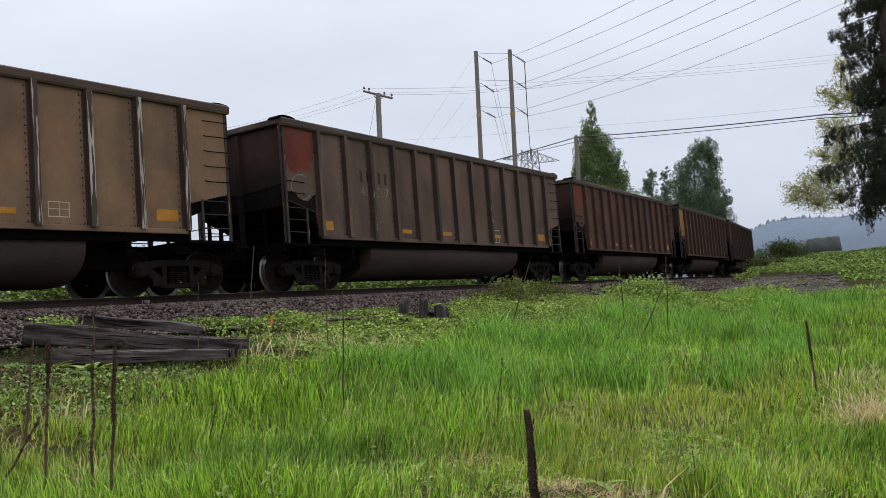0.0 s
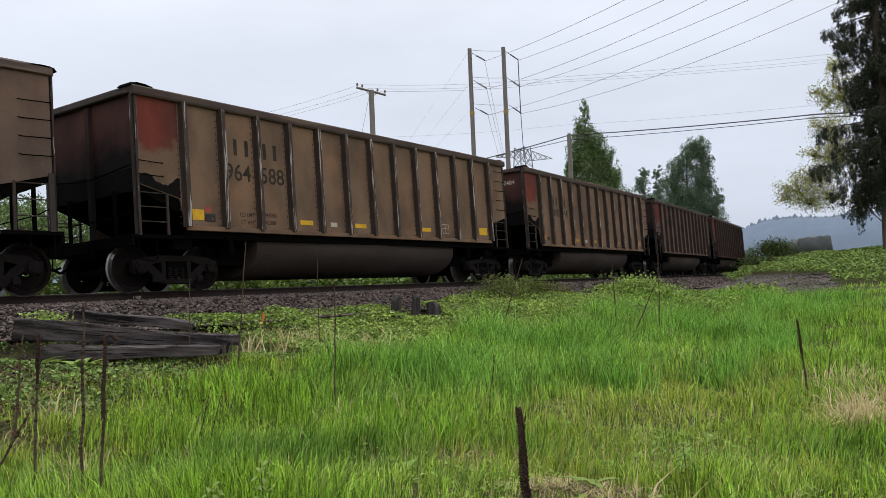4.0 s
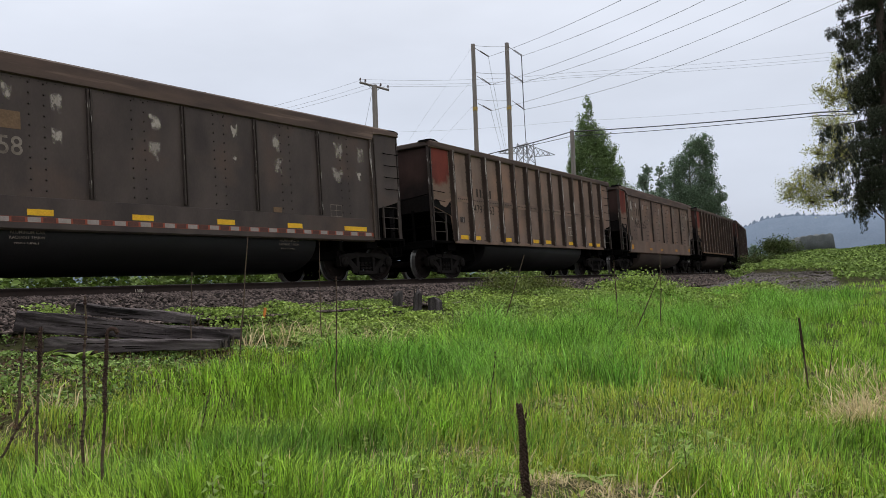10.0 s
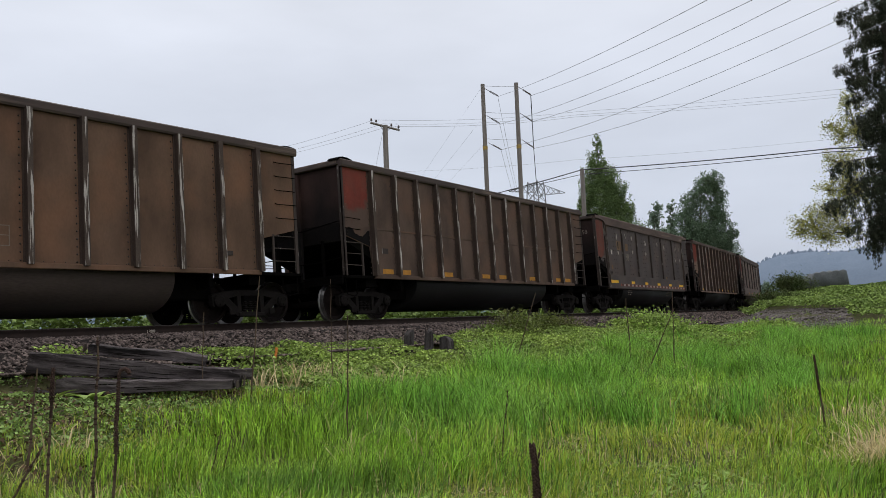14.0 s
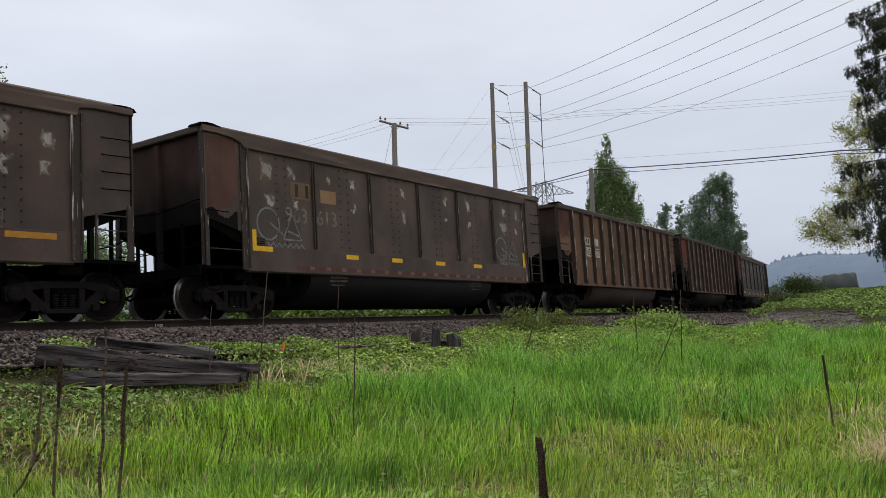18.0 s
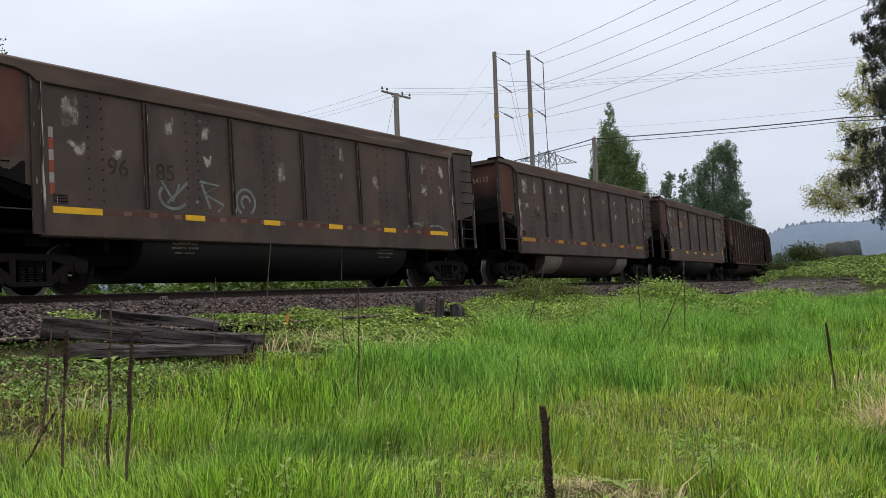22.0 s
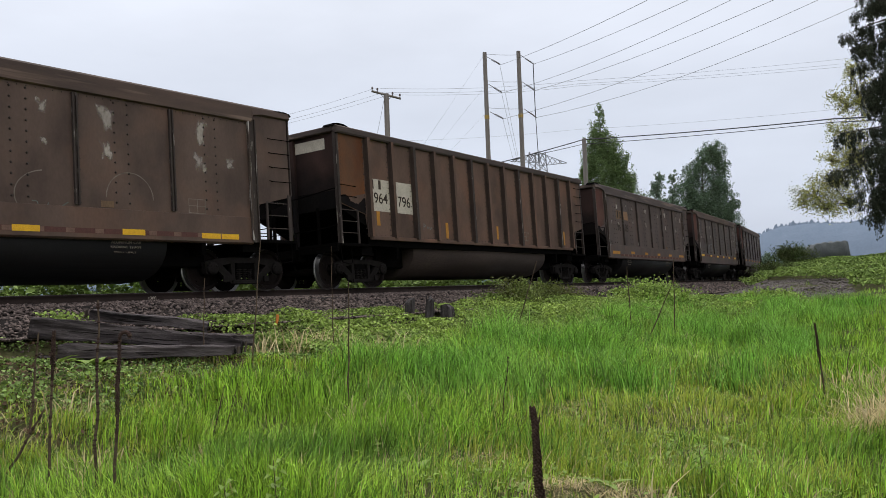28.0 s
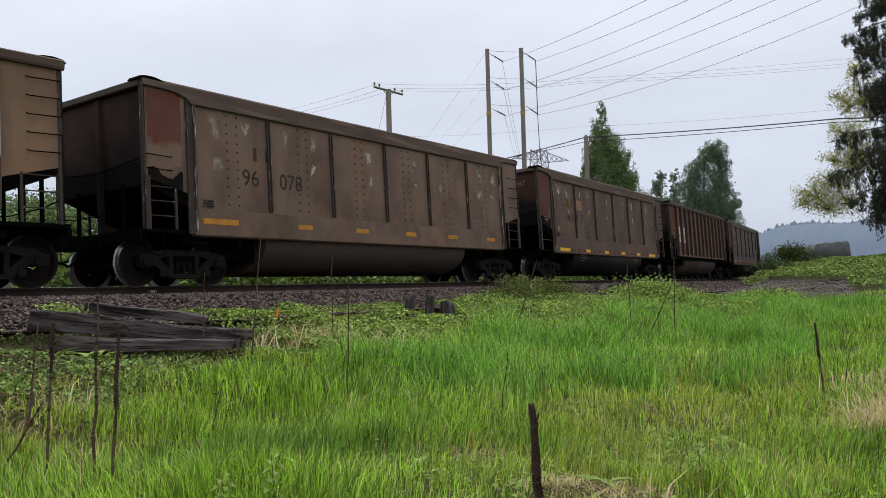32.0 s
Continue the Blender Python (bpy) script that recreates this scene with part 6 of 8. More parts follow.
def b_wheelset(bm):
    def wheel(k):
        lathe(bm, [(0.14, k * 0.86), (0.16, k * 0.835), (0.36, k * 0.80), (0.39, k * 0.855), (0.452, k * 0.86)], 0, 28, False)
        lathe(bm, [(0.454, k * 0.858), (0.457, k * 0.80), (0.462, k * 0.745), (0.488, k * 0.735), (0.488, k * 0.71), (0.40, k * 0.705), (0.14, k * 0.75)], 0, 28, False)
    n0 = 0
    for k in (-1, 1):
        wheel(k)
    for a in range(4):  # foundry marks on the plate, which turn with the wheel
        an = a * 1.5708 + 0.4
        for k in (-1, 1):
            box(bm, 0.27 * math.cos(an) - 0.03, 0.27 * math.cos(an) + 0.03, min(k * 0.822, k * 0.80), max(k * 0.822, k * 0.80), 0.27 * math.sin(an) - 0.03, 0.27 * math.sin(an) + 0.03)
    rod(bm, (0, -1.0, 0), (0, 1.0, 0), 0.085, n=12)


def wheel_mesh():
    if "wheelset" not in mesh_of:
        bm = bmesh.new()
        b_wheelset(bm)
        me = finish(bm, "wheelset", [M_WHEEL, M_TREAD])
        for p in me.polygons:
            r = math.hypot(p.center.x, p.center.z)
            if r > 0.437:
                p.material_index = 1
        mesh_of["wheelset"] = me
    return mesh_of["wheelset"]


WHEELSETS = []


def bogie(car, x):
    def b_bolster(bm):
        box(bm, -0.20, 0.20, -1.12, 1.12, 0.44, 0.62, 0.02)
        box(bm, -0.32, 0.32, -0.35, 0.35, 0.60, 0.78, 0.03)
        for k in (-1, 1):
            box(bm, k * 0.42 - 0.04, k * 0.42 + 0.04, -0.95, 0.95, 0.30, 0.40)
    b = put("bogie", "bogie_bolster", M_BLACK, car, b_bolster, pose(x, 0, 0), label="black cast steel bogie with two wheelsets")
    for turn in (0, 180):
        m = pose(0, 0, 0, 0, 0, turn)
        put("side_frame", "side_frame", M_TRUCK, b, b_sideframe, m)
        for k in (-0.15, 0, 0.15):
            put("spring", "spring", M_TRUCK, b, b_spring, m @ pose(k, -1.08, 0.205))
        for k in (-0.889, 0.889):
            put("bearing_cap", "bearing_cap", M_TRUCK, b, b_cap, m @ pose(k, 0, 0.457))
    for k in (-0.889, 0.889):
        w = part("wheelset", wheel_mesh(), None, b, "steel wheels with bright worn rims on an axle")
        w.matrix_basis = pose(k, 0, 0.457)
        WHEELSETS.append((w, k))
    return b


def text_mesh(body, size, mat, space=1.0):
    key = ("text", body, size, mat.name)
    if key not in mesh_of:
        cu = bpy.data.curves.new("lettering", "FONT")
        cu.body, cu.size, cu.extrude, cu.space_character, cu.align_x = body, size, 0.0012, space, "CENTER"
        cu.offset = 0.006 * size
        ob = bpy.data.objects.new("lettering", cu)
        scene.collection.objects.link(ob)
        bpy.context.view_layer.update()
        me = bpy.data.meshes.new_from_object(ob.evaluated_get(bpy.context.evaluated_depsgraph_get()))
        bpy.data.objects.remove(ob)
        bpy.data.curves.remove(cu)
        me.materials.clear()
        me.materials.append(mat)
        mesh_of[key] = me
    return mesh_of[key]


def plate(car, name, x, z, w, h, mat, proud=0.006, label="", lean=0.0):
    key = ("plate", name, round(w, 3), round(h, 3), mat.name)
    if key not in mesh_of:
        bm = bmesh.new()
        box(bm, -w / 2, w / 2, -0.003, 0.0, -h / 2, h / 2)
        mesh_of[key] = finish(bm, name, mat)
    ob = part(name, mesh_of[key], None, car, label)
    ob.matrix_basis = pose(x, -1.470 - proud + 0.003, z, 0, lean, 0)
    return ob


def lettering(car, body, x, z, size, mat, name="number", proud=0.004):
    ob = part(name, text_mesh(body, size, mat), None, car)
    ob.matrix_basis = pose(x, -1.470 - proud, z, 90, 0, 0)


def end_lettering(car, body, y, z, size, mat):
    ob = part("number", text_mesh(body, size, mat), None, car)
    ob.matrix_basis = pose(-7.242, y, z, 90, 0, -90)


def scraped_material():
    """Bare aluminium through worn paint: ragged and smeared at the edges, widest at the top."""
    m = bpy.data.materials.new("scraped_bare_aluminium")
    m.use_nodes = True
    nt, ln = m.node_tree.nodes, m.node_tree.links
    bsdf = nt["Principled BSDF"]

    def math_node(op, a, b):
        q = nt.new("ShaderNodeMath")
        q.operation = op
        for i, v in enumerate((a, b)):
            if isinstance(v, (int, float)):
                q.inputs[i].default_value = v
            else:
                ln.new(v, q.inputs[i])
        return q.outputs[0]
    tc, oi, sp = nt.new("ShaderNodeTexCoord"), nt.new("ShaderNodeObjectInfo"), nt.new("ShaderNodeSeparateXYZ")
    ln.new(tc.outputs["Object"], sp.inputs[0])
    shift = nt.new("ShaderNodeVectorMath")
    ln.new(tc.outputs["Object"], shift.inputs[0])
    ln.new(math_node("MULTIPLY", oi.outputs["Random"], 57.0), shift.inputs[1])
    noises = []
    for scale, stretch in ((1.3, (1.0, 1.0, 0.9)), (2.2, (1.1, 1.0, 0.9)), (6.0, (1.0, 1.0, 0.7))):
        mp, n = nt.new("ShaderNodeMapping"), nt.new("ShaderNodeTexNoise")
        mp.inputs["Scale"].default_value = stretch
        n.inputs["Scale"].default_value, n.inputs["Detail"].default_value = scale, 4.0
        ln.new(shift.outputs[0], mp.inputs[0])
        ln.new(mp.outputs[0], n.inputs["Vector"])
        noises.append(n.outputs["Fac"])
    across = math_node("ABSOLUTE", sp.outputs["X"], 0)
    tall = math_node("ABSOLUTE", sp.outputs["Z"], 0)
    across = math_node("MULTIPLY", across, math_node("SUBTRACT", 1.12, math_node("MULTIPLY", sp.outputs["Z"], 0.3)))
    reach = math_node("SUBTRACT", 1.0, math_node("MAXIMUM", across, tall))
    body = math_node("ADD", reach, math_node("MULTIPLY", math_node("SUBTRACT", noises[0], 0.5), 2.3))
    body = math_node("ADD", body, math_node("MULTIPLY", math_node("SUBTRACT", noises[1], 0.5), 0.8))
    edge = nt.new("ShaderNodeMapRange")
    edge.inputs["From Min"].default_value, edge.inputs["From Max"].default_value = 0.25, 0.80
    ln.new(body, edge.inputs["Value"])
    rim = nt.new("ShaderNodeMapRange")
    rim.inputs["From Min"].default_value, rim.inputs["From Max"].default_value = 0.02, 0.25
    ln.new(reach, rim.inputs["Value"])
    grain = nt.new("ShaderNodeMapRange")
    grain.inputs["From Min"].default_value, grain.inputs["From Max"].default_value = 0.3, 0.6
    grain.inputs["To Min"].default_value = 0.75
    ln.new(noises[2], grain.inputs["Value"])
    fac = math_node("MULTIPLY", math_node("MULTIPLY", edge.outputs[0], rim.outputs[0]), grain.outputs[0])
    fac = math_node("MULTIPLY", fac, math_node("ADD", 0.55, math_node("MULTIPLY", oi.outputs["Random"], 0.45)))
    bsdf.inputs["Base Color"].default_value = (0.40, 0.345, 0.29, 1)
    bsdf.inputs["Roughness"].default_value = 0.7
    clear, mix = nt.new("ShaderNodeBsdfTransparent"), nt.new("ShaderNodeMixShader")
    ln.new(fac, mix.inputs[0])
    ln.new(clear.outputs[0], mix.inputs[1])
    ln.new(bsdf.outputs[0], mix.inputs[2])
    ln.new(mix.outputs[0], nt["Material Output"].inputs["Surface"])
    return m


M_SCUFF = scraped_material()


def scuffs(car, spots):
    """Places where clamps have scraped the paint through."""
    def b_spot(bm):
        bm.faces.new([bm.verts.new(q) for q in ((-1, 0, -1), (1, 0, -1), (1, 0, 1), (-1, 0, 1))])
    for x, z, w, h in spots:
        put("scrape_mark", "scrape_mark", M_SCUFF, car, b_spot, pose(x, -1.4735, z) @ Matrix.Diagonal((w * 0.72, 1, h * 0.66, 1)), label="pale scraped patch")


def strokes(car, lines, mat, name, r=0.016, label=""):
    """Flat ribbons on the side: sprayed or chalked lines, each in one piece."""
    for pts in lines:
        bm = bmesh.new()
        rows = []
        for i, (x, z) in enumerate(pts):
            (x0, z0), (x1, z1) = pts[max(i - 1, 0)], pts[min(i + 1, len(pts) - 1)]
            n = Vector((-(z1 - z0), x1 - x0))
            n = n.normalized() * r if n.length > 1e-6 else Vector((r, 0))
            rows.append([bm.verts.new((x + k * n.x, -1.4745, z + k * n.y)) for k in (-1, 1)])
        for p, q in zip(rows, rows[1:]):
            bm.faces.new((p[0], q[0], q[1], p[1]))
        part(name, bm, mat, car, label)


def arc(cx, cz, rx, rz, a0, a1, n=14):
    return [(cx + rx * math.cos(radians(a0 + (a1 - a0) * i / n)), cz + rz * math.sin(radians(a0 + (a1 - a0) * i / n))) for i in range(n + 1)]


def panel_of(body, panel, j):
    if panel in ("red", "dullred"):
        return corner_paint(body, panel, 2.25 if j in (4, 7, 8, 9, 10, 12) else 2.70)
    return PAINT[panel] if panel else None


def frame_common(car, kind, body_paint, panel_paint, tub, foot, stepped=True, red_end=False):
    ribbed = kind == "ribbed"

    def b_side(bm):
        prism(bm, [(x, foot if z < 1.1 else z) for x, z in SIDE], -1.470, -1.440)

    # black strip put in as the shade of the gap above the tub
    def b_dark_gap(bm):
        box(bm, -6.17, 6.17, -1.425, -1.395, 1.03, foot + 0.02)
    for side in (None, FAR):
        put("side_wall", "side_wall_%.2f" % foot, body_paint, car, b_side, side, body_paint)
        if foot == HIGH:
            put("under_sill", "under_sill", M_BLACK, car, b_dark_gap, side)

    # ends: an upper wall and a slope sheet that leads down to the floor
    def b_end(bm):
        prism(bm, [(-1.44, 2.40), (1.44, 2.40), (1.44, 3.84), (-1.44, 3.84)], -7.24, -7.20, "x")

    def b_endfoot(bm):
        prism(bm, [(-1.44, 1.95), (1.44, 1.95), (1.44, 2.40), (-1.44, 2.40)], -7.241, -7.20, "x")

    def b_slope(bm):
        prism(bm, [(-7.235, 1.93), (-7.195, 2.14), (-6.2, 1.92), (-4.9, 1.22), (-4.9, 1.045), (-5.05, 1.045)], -1.438, 1.438)

    def b_endpost(bm):
        prism(bm, [(-7.24, 1.4), (-7.33, 1.6), (-7.33, 3.8), (-7.24, 3.84)], -0.06, 0.06)
        prism(bm, [(-7.24, 1.95), (-7.33, 1.6), (-7.33, 1.06), (-7.24, 1.06)], -0.05, 0.05)

    def b_endchord(bm):
        box(bm, -7.37, -7.20, -1.40, 1.40, 3.842, 3.985, 0.02)

    def b_platform(bm):
        box(bm, -7.46, -6.19, -1.46, 1.46, 1.00, 1.075, 0.008)
        box(bm, -7.46, -7.40, -1.46, 1.46, 0.86, 1.00)

    def b_coupler(bm):
        box(bm, -7.95, -7.2, -0.11, 0.11, 0.78, 0.98, 0.02)
        box(bm, -8.09, -7.86, -0.17, 0.17, 0.72, 1.02, 0.04)
        box(bm, -7.5, -7.2, -0.24, 0.24, 0.70, 1.04, 0.02)

    def b_hose(bm):
        pts = [(-7.45, 0.45, 0.82), (-7.62, 0.42, 0.55), (-7.82, 0.33, 0.46), (-8.02, 0.24, 0.52)]
        tube(bm, pts, 0.025, 6)

    def b_endrail(bm):
        tube(bm, [(-7.25, 1.40, 2.43), (-7.38, 1.36, 2.42), (-7.38, 0.2, 2.30), (-7.38, -0.2, 2.30), (-7.38, -1.36, 2.42), (-7.25, -1.40, 2.43)], 0.014, 5)

    def b_endlow(bm):
        for y in (-0.75, 0.75):
            box(bm, -7.32, -7.26, y - 0.03, y + 0.03, 1.07, 2.0)
        tube(bm, [(-7.33, -1.4, 1.52), (-7.36, -0.7, 1.45), (-7.36, 0.7, 1.45), (-7.33, 1.4, 1.52)], 0.012, 5)

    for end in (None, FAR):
        put("end_wall", "end_wall", M_ENDSTEEL, car, b_end, end, M_ENDRED if red_end else M_ENDSTEEL)
        put("end_wall_foot", "end_wall_foot", M_LOWBLACK, car, b_endfoot, end)
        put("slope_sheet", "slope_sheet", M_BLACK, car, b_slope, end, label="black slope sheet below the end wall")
        put("end_post", "end_post", M_ENDSTEEL, car, b_endpost, end)
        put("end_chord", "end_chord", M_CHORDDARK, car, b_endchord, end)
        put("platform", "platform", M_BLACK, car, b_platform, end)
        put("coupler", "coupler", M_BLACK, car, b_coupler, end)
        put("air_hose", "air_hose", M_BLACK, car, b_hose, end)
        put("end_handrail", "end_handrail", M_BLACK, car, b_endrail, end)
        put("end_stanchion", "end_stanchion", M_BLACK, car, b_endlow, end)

    def b_floor(bm):
        box(bm, -5.05, 5.05, -1.43, 1.43, 1.02, 1.06)
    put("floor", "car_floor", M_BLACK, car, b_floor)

    def b_tub(bm):
        prof = [(1.34, 1.05)] + [(0.34 + 1.01 * math.cos(a), 0.93 - 0.68 * math.sin(a)) for a in [k * math.pi / 16 for k in range(9)]]
        prism(bm, [(-y, z) for y, z in prof] + [(y, z) for y, z in prof[::-1]], -4.1, 4.05, "x")
    t = put("tub", "tub_" + tub.name, tub, car, b_tub, label="rounded belly tub between the bogies")
    for p in t.data.polygons:
        p.use_smooth = len(p.vertices) == 4

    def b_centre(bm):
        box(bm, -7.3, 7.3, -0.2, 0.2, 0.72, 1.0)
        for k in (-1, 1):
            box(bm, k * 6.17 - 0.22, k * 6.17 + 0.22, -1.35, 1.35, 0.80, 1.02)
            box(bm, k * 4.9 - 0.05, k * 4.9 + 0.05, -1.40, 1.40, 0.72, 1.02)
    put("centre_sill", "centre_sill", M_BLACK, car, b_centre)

    # black boxes added to block the sky under the car ends
    def b_sky_block(bm):
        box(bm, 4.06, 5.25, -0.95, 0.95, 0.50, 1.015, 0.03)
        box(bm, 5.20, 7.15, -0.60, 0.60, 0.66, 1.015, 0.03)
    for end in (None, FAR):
        put("underframe_bay", "underframe_bay", M_BLACK, car, b_sky_block, end)

    def b_cyl(bm):
        rod(bm, (-5.3, 0.7, 0.72), (-4.55, 0.7, 0.72), 0.17, n=12)
    put("brake_cylinder", "brake_cylinder", M_BLACK, car, b_cyl)

    def b_tank(bm):
        rod(bm, (4.4, -0.75, 0.78), (5.0, -0.75, 0.78), 0.14, n=12)
    put("air_tank", "air_tank", M_BLACK, car, b_tank)

    # corner posts, ladders, grab irons and stirrups, at both ends of both sides
    def b_corner_a(bm):
        box(bm, -7.33, -7.245, -1.485, -1.455, 1.06, 3.84)
        box(bm, -7.33, -7.30, -1.485, -1.38, 1.06, 3.84)

    def b_corner_b(bm):
        box(bm, -7.33, -7.20, -1.487, -1.455, 1.06, 2.10)
        box(bm, -7.33, -7.30, -1.487, -1.38, 1.06, 3.84)

    def b_ladder(bm):
        box(bm, -6.62, -6.57, -1.475, -1.435, 1.075, 1.93)
        for z in (1.33, 1.62, 1.90):
            tube(bm, [(-7.28, -1.46, z), (-6.6, -1.46, z)], 0.013, 5)

    def b_rail_low(bm):
        tube(bm, [(-7.28, -1.46, 1.42), (-6.25, -1.46, 1.42)], 0.014, 5)

    def b_grab(bm):
        tube(bm, [(-7.26, -1.46, 0), (-7.26, -1.545, -0.015), (-6.72, -1.545, -0.03), (-6.70, -1.465, 0.0)], 0.011, 5)

    def b_stirrup(bm):
        tube(bm, [(-7.30, -1.42, 1.02), (-7.28, -1.45, 0.60), (-7.0, -1.45, 0.55), (-6.88, -1.44, 0.60), (-6.86, -1.40, 1.02)], 0.014, 5)

    # the mirror of a side part: near side, leading end
    MIRROR = Matrix.Diagonal((-1, 1, 1, 1))
    for turn in (None, FAR):
        base = turn or Matrix()
        for k, flip in ((0, Matrix()), (1, MIRROR)):
            at = base @ flip
            ladder = ribbed or stepped or k == 1
            put("corner_post", "corner_a" if ribbed else "corner_b", M_RIBDARK, car, b_corner_a if ribbed else b_corner_b, at)
            put("stirrup", "stirrup", M_BLACK, car, b_stirrup, at)
            if ladder:
                put("ladder", "ladder", M_RIBDARK, car, b_ladder, at)
            else:
                put("step_rail", "step_rail", M_RIBDARK, car, b_rail_low, at)
            heights = (2.25, 2.52) if k == 0 else (2.32, 2.64, 2.96, 3.28, 3.60)
            if not ribbed and k == 0:
                heights = (2.25, 2.52) if stepped else (2.22,)
            if ribbed is False and k == 1:
                heights = (2.4, 2.72, 3.04, 3.36)
            for z in heights:
                put("grab_iron", "grab_iron", M_BLACK, car, b_grab, at @ pose(0, 0, z))

    def b_corner_cap(bm):
        prism(bm, [(-7.42, 3.97), (-7.36, 4.03), (-7.2, 4.055), (-7.02, 4.05), (-6.86, 4.02), (-6.8, 3.985)], -1.50, -1.16)
    for turn in (Matrix(), FAR):
        put("corner_cap", "corner_cap", M_BLACK, car, b_corner_cap, turn)
        put("corner_cap", "corner_cap", M_BLACK, car, b_corner_cap, turn @ MIRROR @ pose(0, 0, -0.03))

    # coloured corner panel at the trailing end
    if panel_paint:
        top, right = 3.80, -6.27 if ribbed else -6.42

        low = 2.16

        def b_panel(bm):
            prism(bm, [(-7.22, low), (right, low + 0.2), (right, top), (-7.22, top)], -1.474, -1.471)
        put("corner_panel", "panel_" + kind, panel_paint, car, b_panel, None, panel_paint, "faded coloured panel at the trailing end")

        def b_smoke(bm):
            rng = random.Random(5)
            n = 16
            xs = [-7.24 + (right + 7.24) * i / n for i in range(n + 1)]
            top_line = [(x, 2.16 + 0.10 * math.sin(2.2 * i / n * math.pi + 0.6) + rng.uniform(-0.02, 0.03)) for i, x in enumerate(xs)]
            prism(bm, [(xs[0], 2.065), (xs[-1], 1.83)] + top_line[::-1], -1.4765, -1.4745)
        put("soot_stain", "soot_stain_" + kind, M_LOWBLACK, car, b_smoke, label="black coal soot above the open end")

        def b_prow(bm):
            b_rivets(bm, (-7.17,), 2.1, 3.8, 0.085, 0.013)
        put("rivet_row", "rivet_row_corner", M_RIBDARK, car, b_prow)
    for x in (-6.17, 6.17):
        bogie(car, x)


def ribbed_car(j, body, panel, belt=False, tub=None, high=False):
    car = thing("coal_car", None, "", "rail car", "coal cars of the train")
    P = PAINT[body]
    foot = HIGH if high else 1.07
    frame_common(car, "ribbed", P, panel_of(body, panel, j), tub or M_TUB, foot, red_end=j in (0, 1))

    def b_chord(bm):
        prism(bm, [(-1.54, 3.80), (-1.56, 3.84), (-1.56, 3.96), (-1.52, 3.99), (-1.40, 3.99), (-1.40, 3.86), (-1.44, 3.842), (-1.471, 3.842), (-1.475, 3.80)], -7.35, 7.35, "x")

    def b_sill(bm):
        box(bm, -6.17, 6.17, -1.53, -1.472, foot - 0.07, foot + 0.03, 0.01)

    def b_belt(bm):
        if belt == "thin":
            box(bm, -6.1, 6.1, -1.484, -1.4715, 2.29, 2.325)
        else:
            box(bm, -6.1, 6.1, -1.486, -1.4715, 2.29, 2.47)

    def b_beltrivets(bm):
        b_rivets(bm, [-6.05 + 0.12 * i for i in range(102)], 2.38, 2.4, 1, 0.026)

    def b_rows(bm):
        b_rivets(bm, [x - 0.13 for x in RIB_X], foot + 0.07, 3.78, 0.14, 0.022)
        b_rivets(bm, [-6.1 + 0.2 * i for i in range(62)], foot + 0.06, foot + 0.065, 1, 0.013)
    for side in (None, FAR):
        put("top_chord", "chord_ribbed", M_CHORDDARK, car, b_chord, side, M_CHORD if body in ("tan", "dun") else M_CHORDDARK)
        put("side_sill", "sill_ribbed_%.2f" % foot, P, car, b_sill, side, P)
        tagged(put("rivet_row_set", "rivet_rows_ribbed_%.2f" % foot, M_RIVET, car, b_rows, side), kind="stuff")
        if belt:
            put("belt_rail", "belt_rail_%s" % belt, P, car, b_belt, side, P)
        if belt is True:
            rv = put("belt_rivet_set", "belt_rivets", M_RIVET, car, b_beltrivets, (side or Matrix()) @ pose(0, -0.016, 0))
            tagged(rv, kind="stuff")
        for i, x in enumerate(RIB_X):
            mat = M_RIBWEAR if j in (0, 1, 3, 5, 6, 14) else (P, P, M_RIBDARK)[(i * 7 + j * 3) % 3]
            part("rib", rib_mesh(mat, M_RIBWEB, foot), None, car).matrix_basis = (side or Matrix()) @ pose(x, 0, 0)
    return car


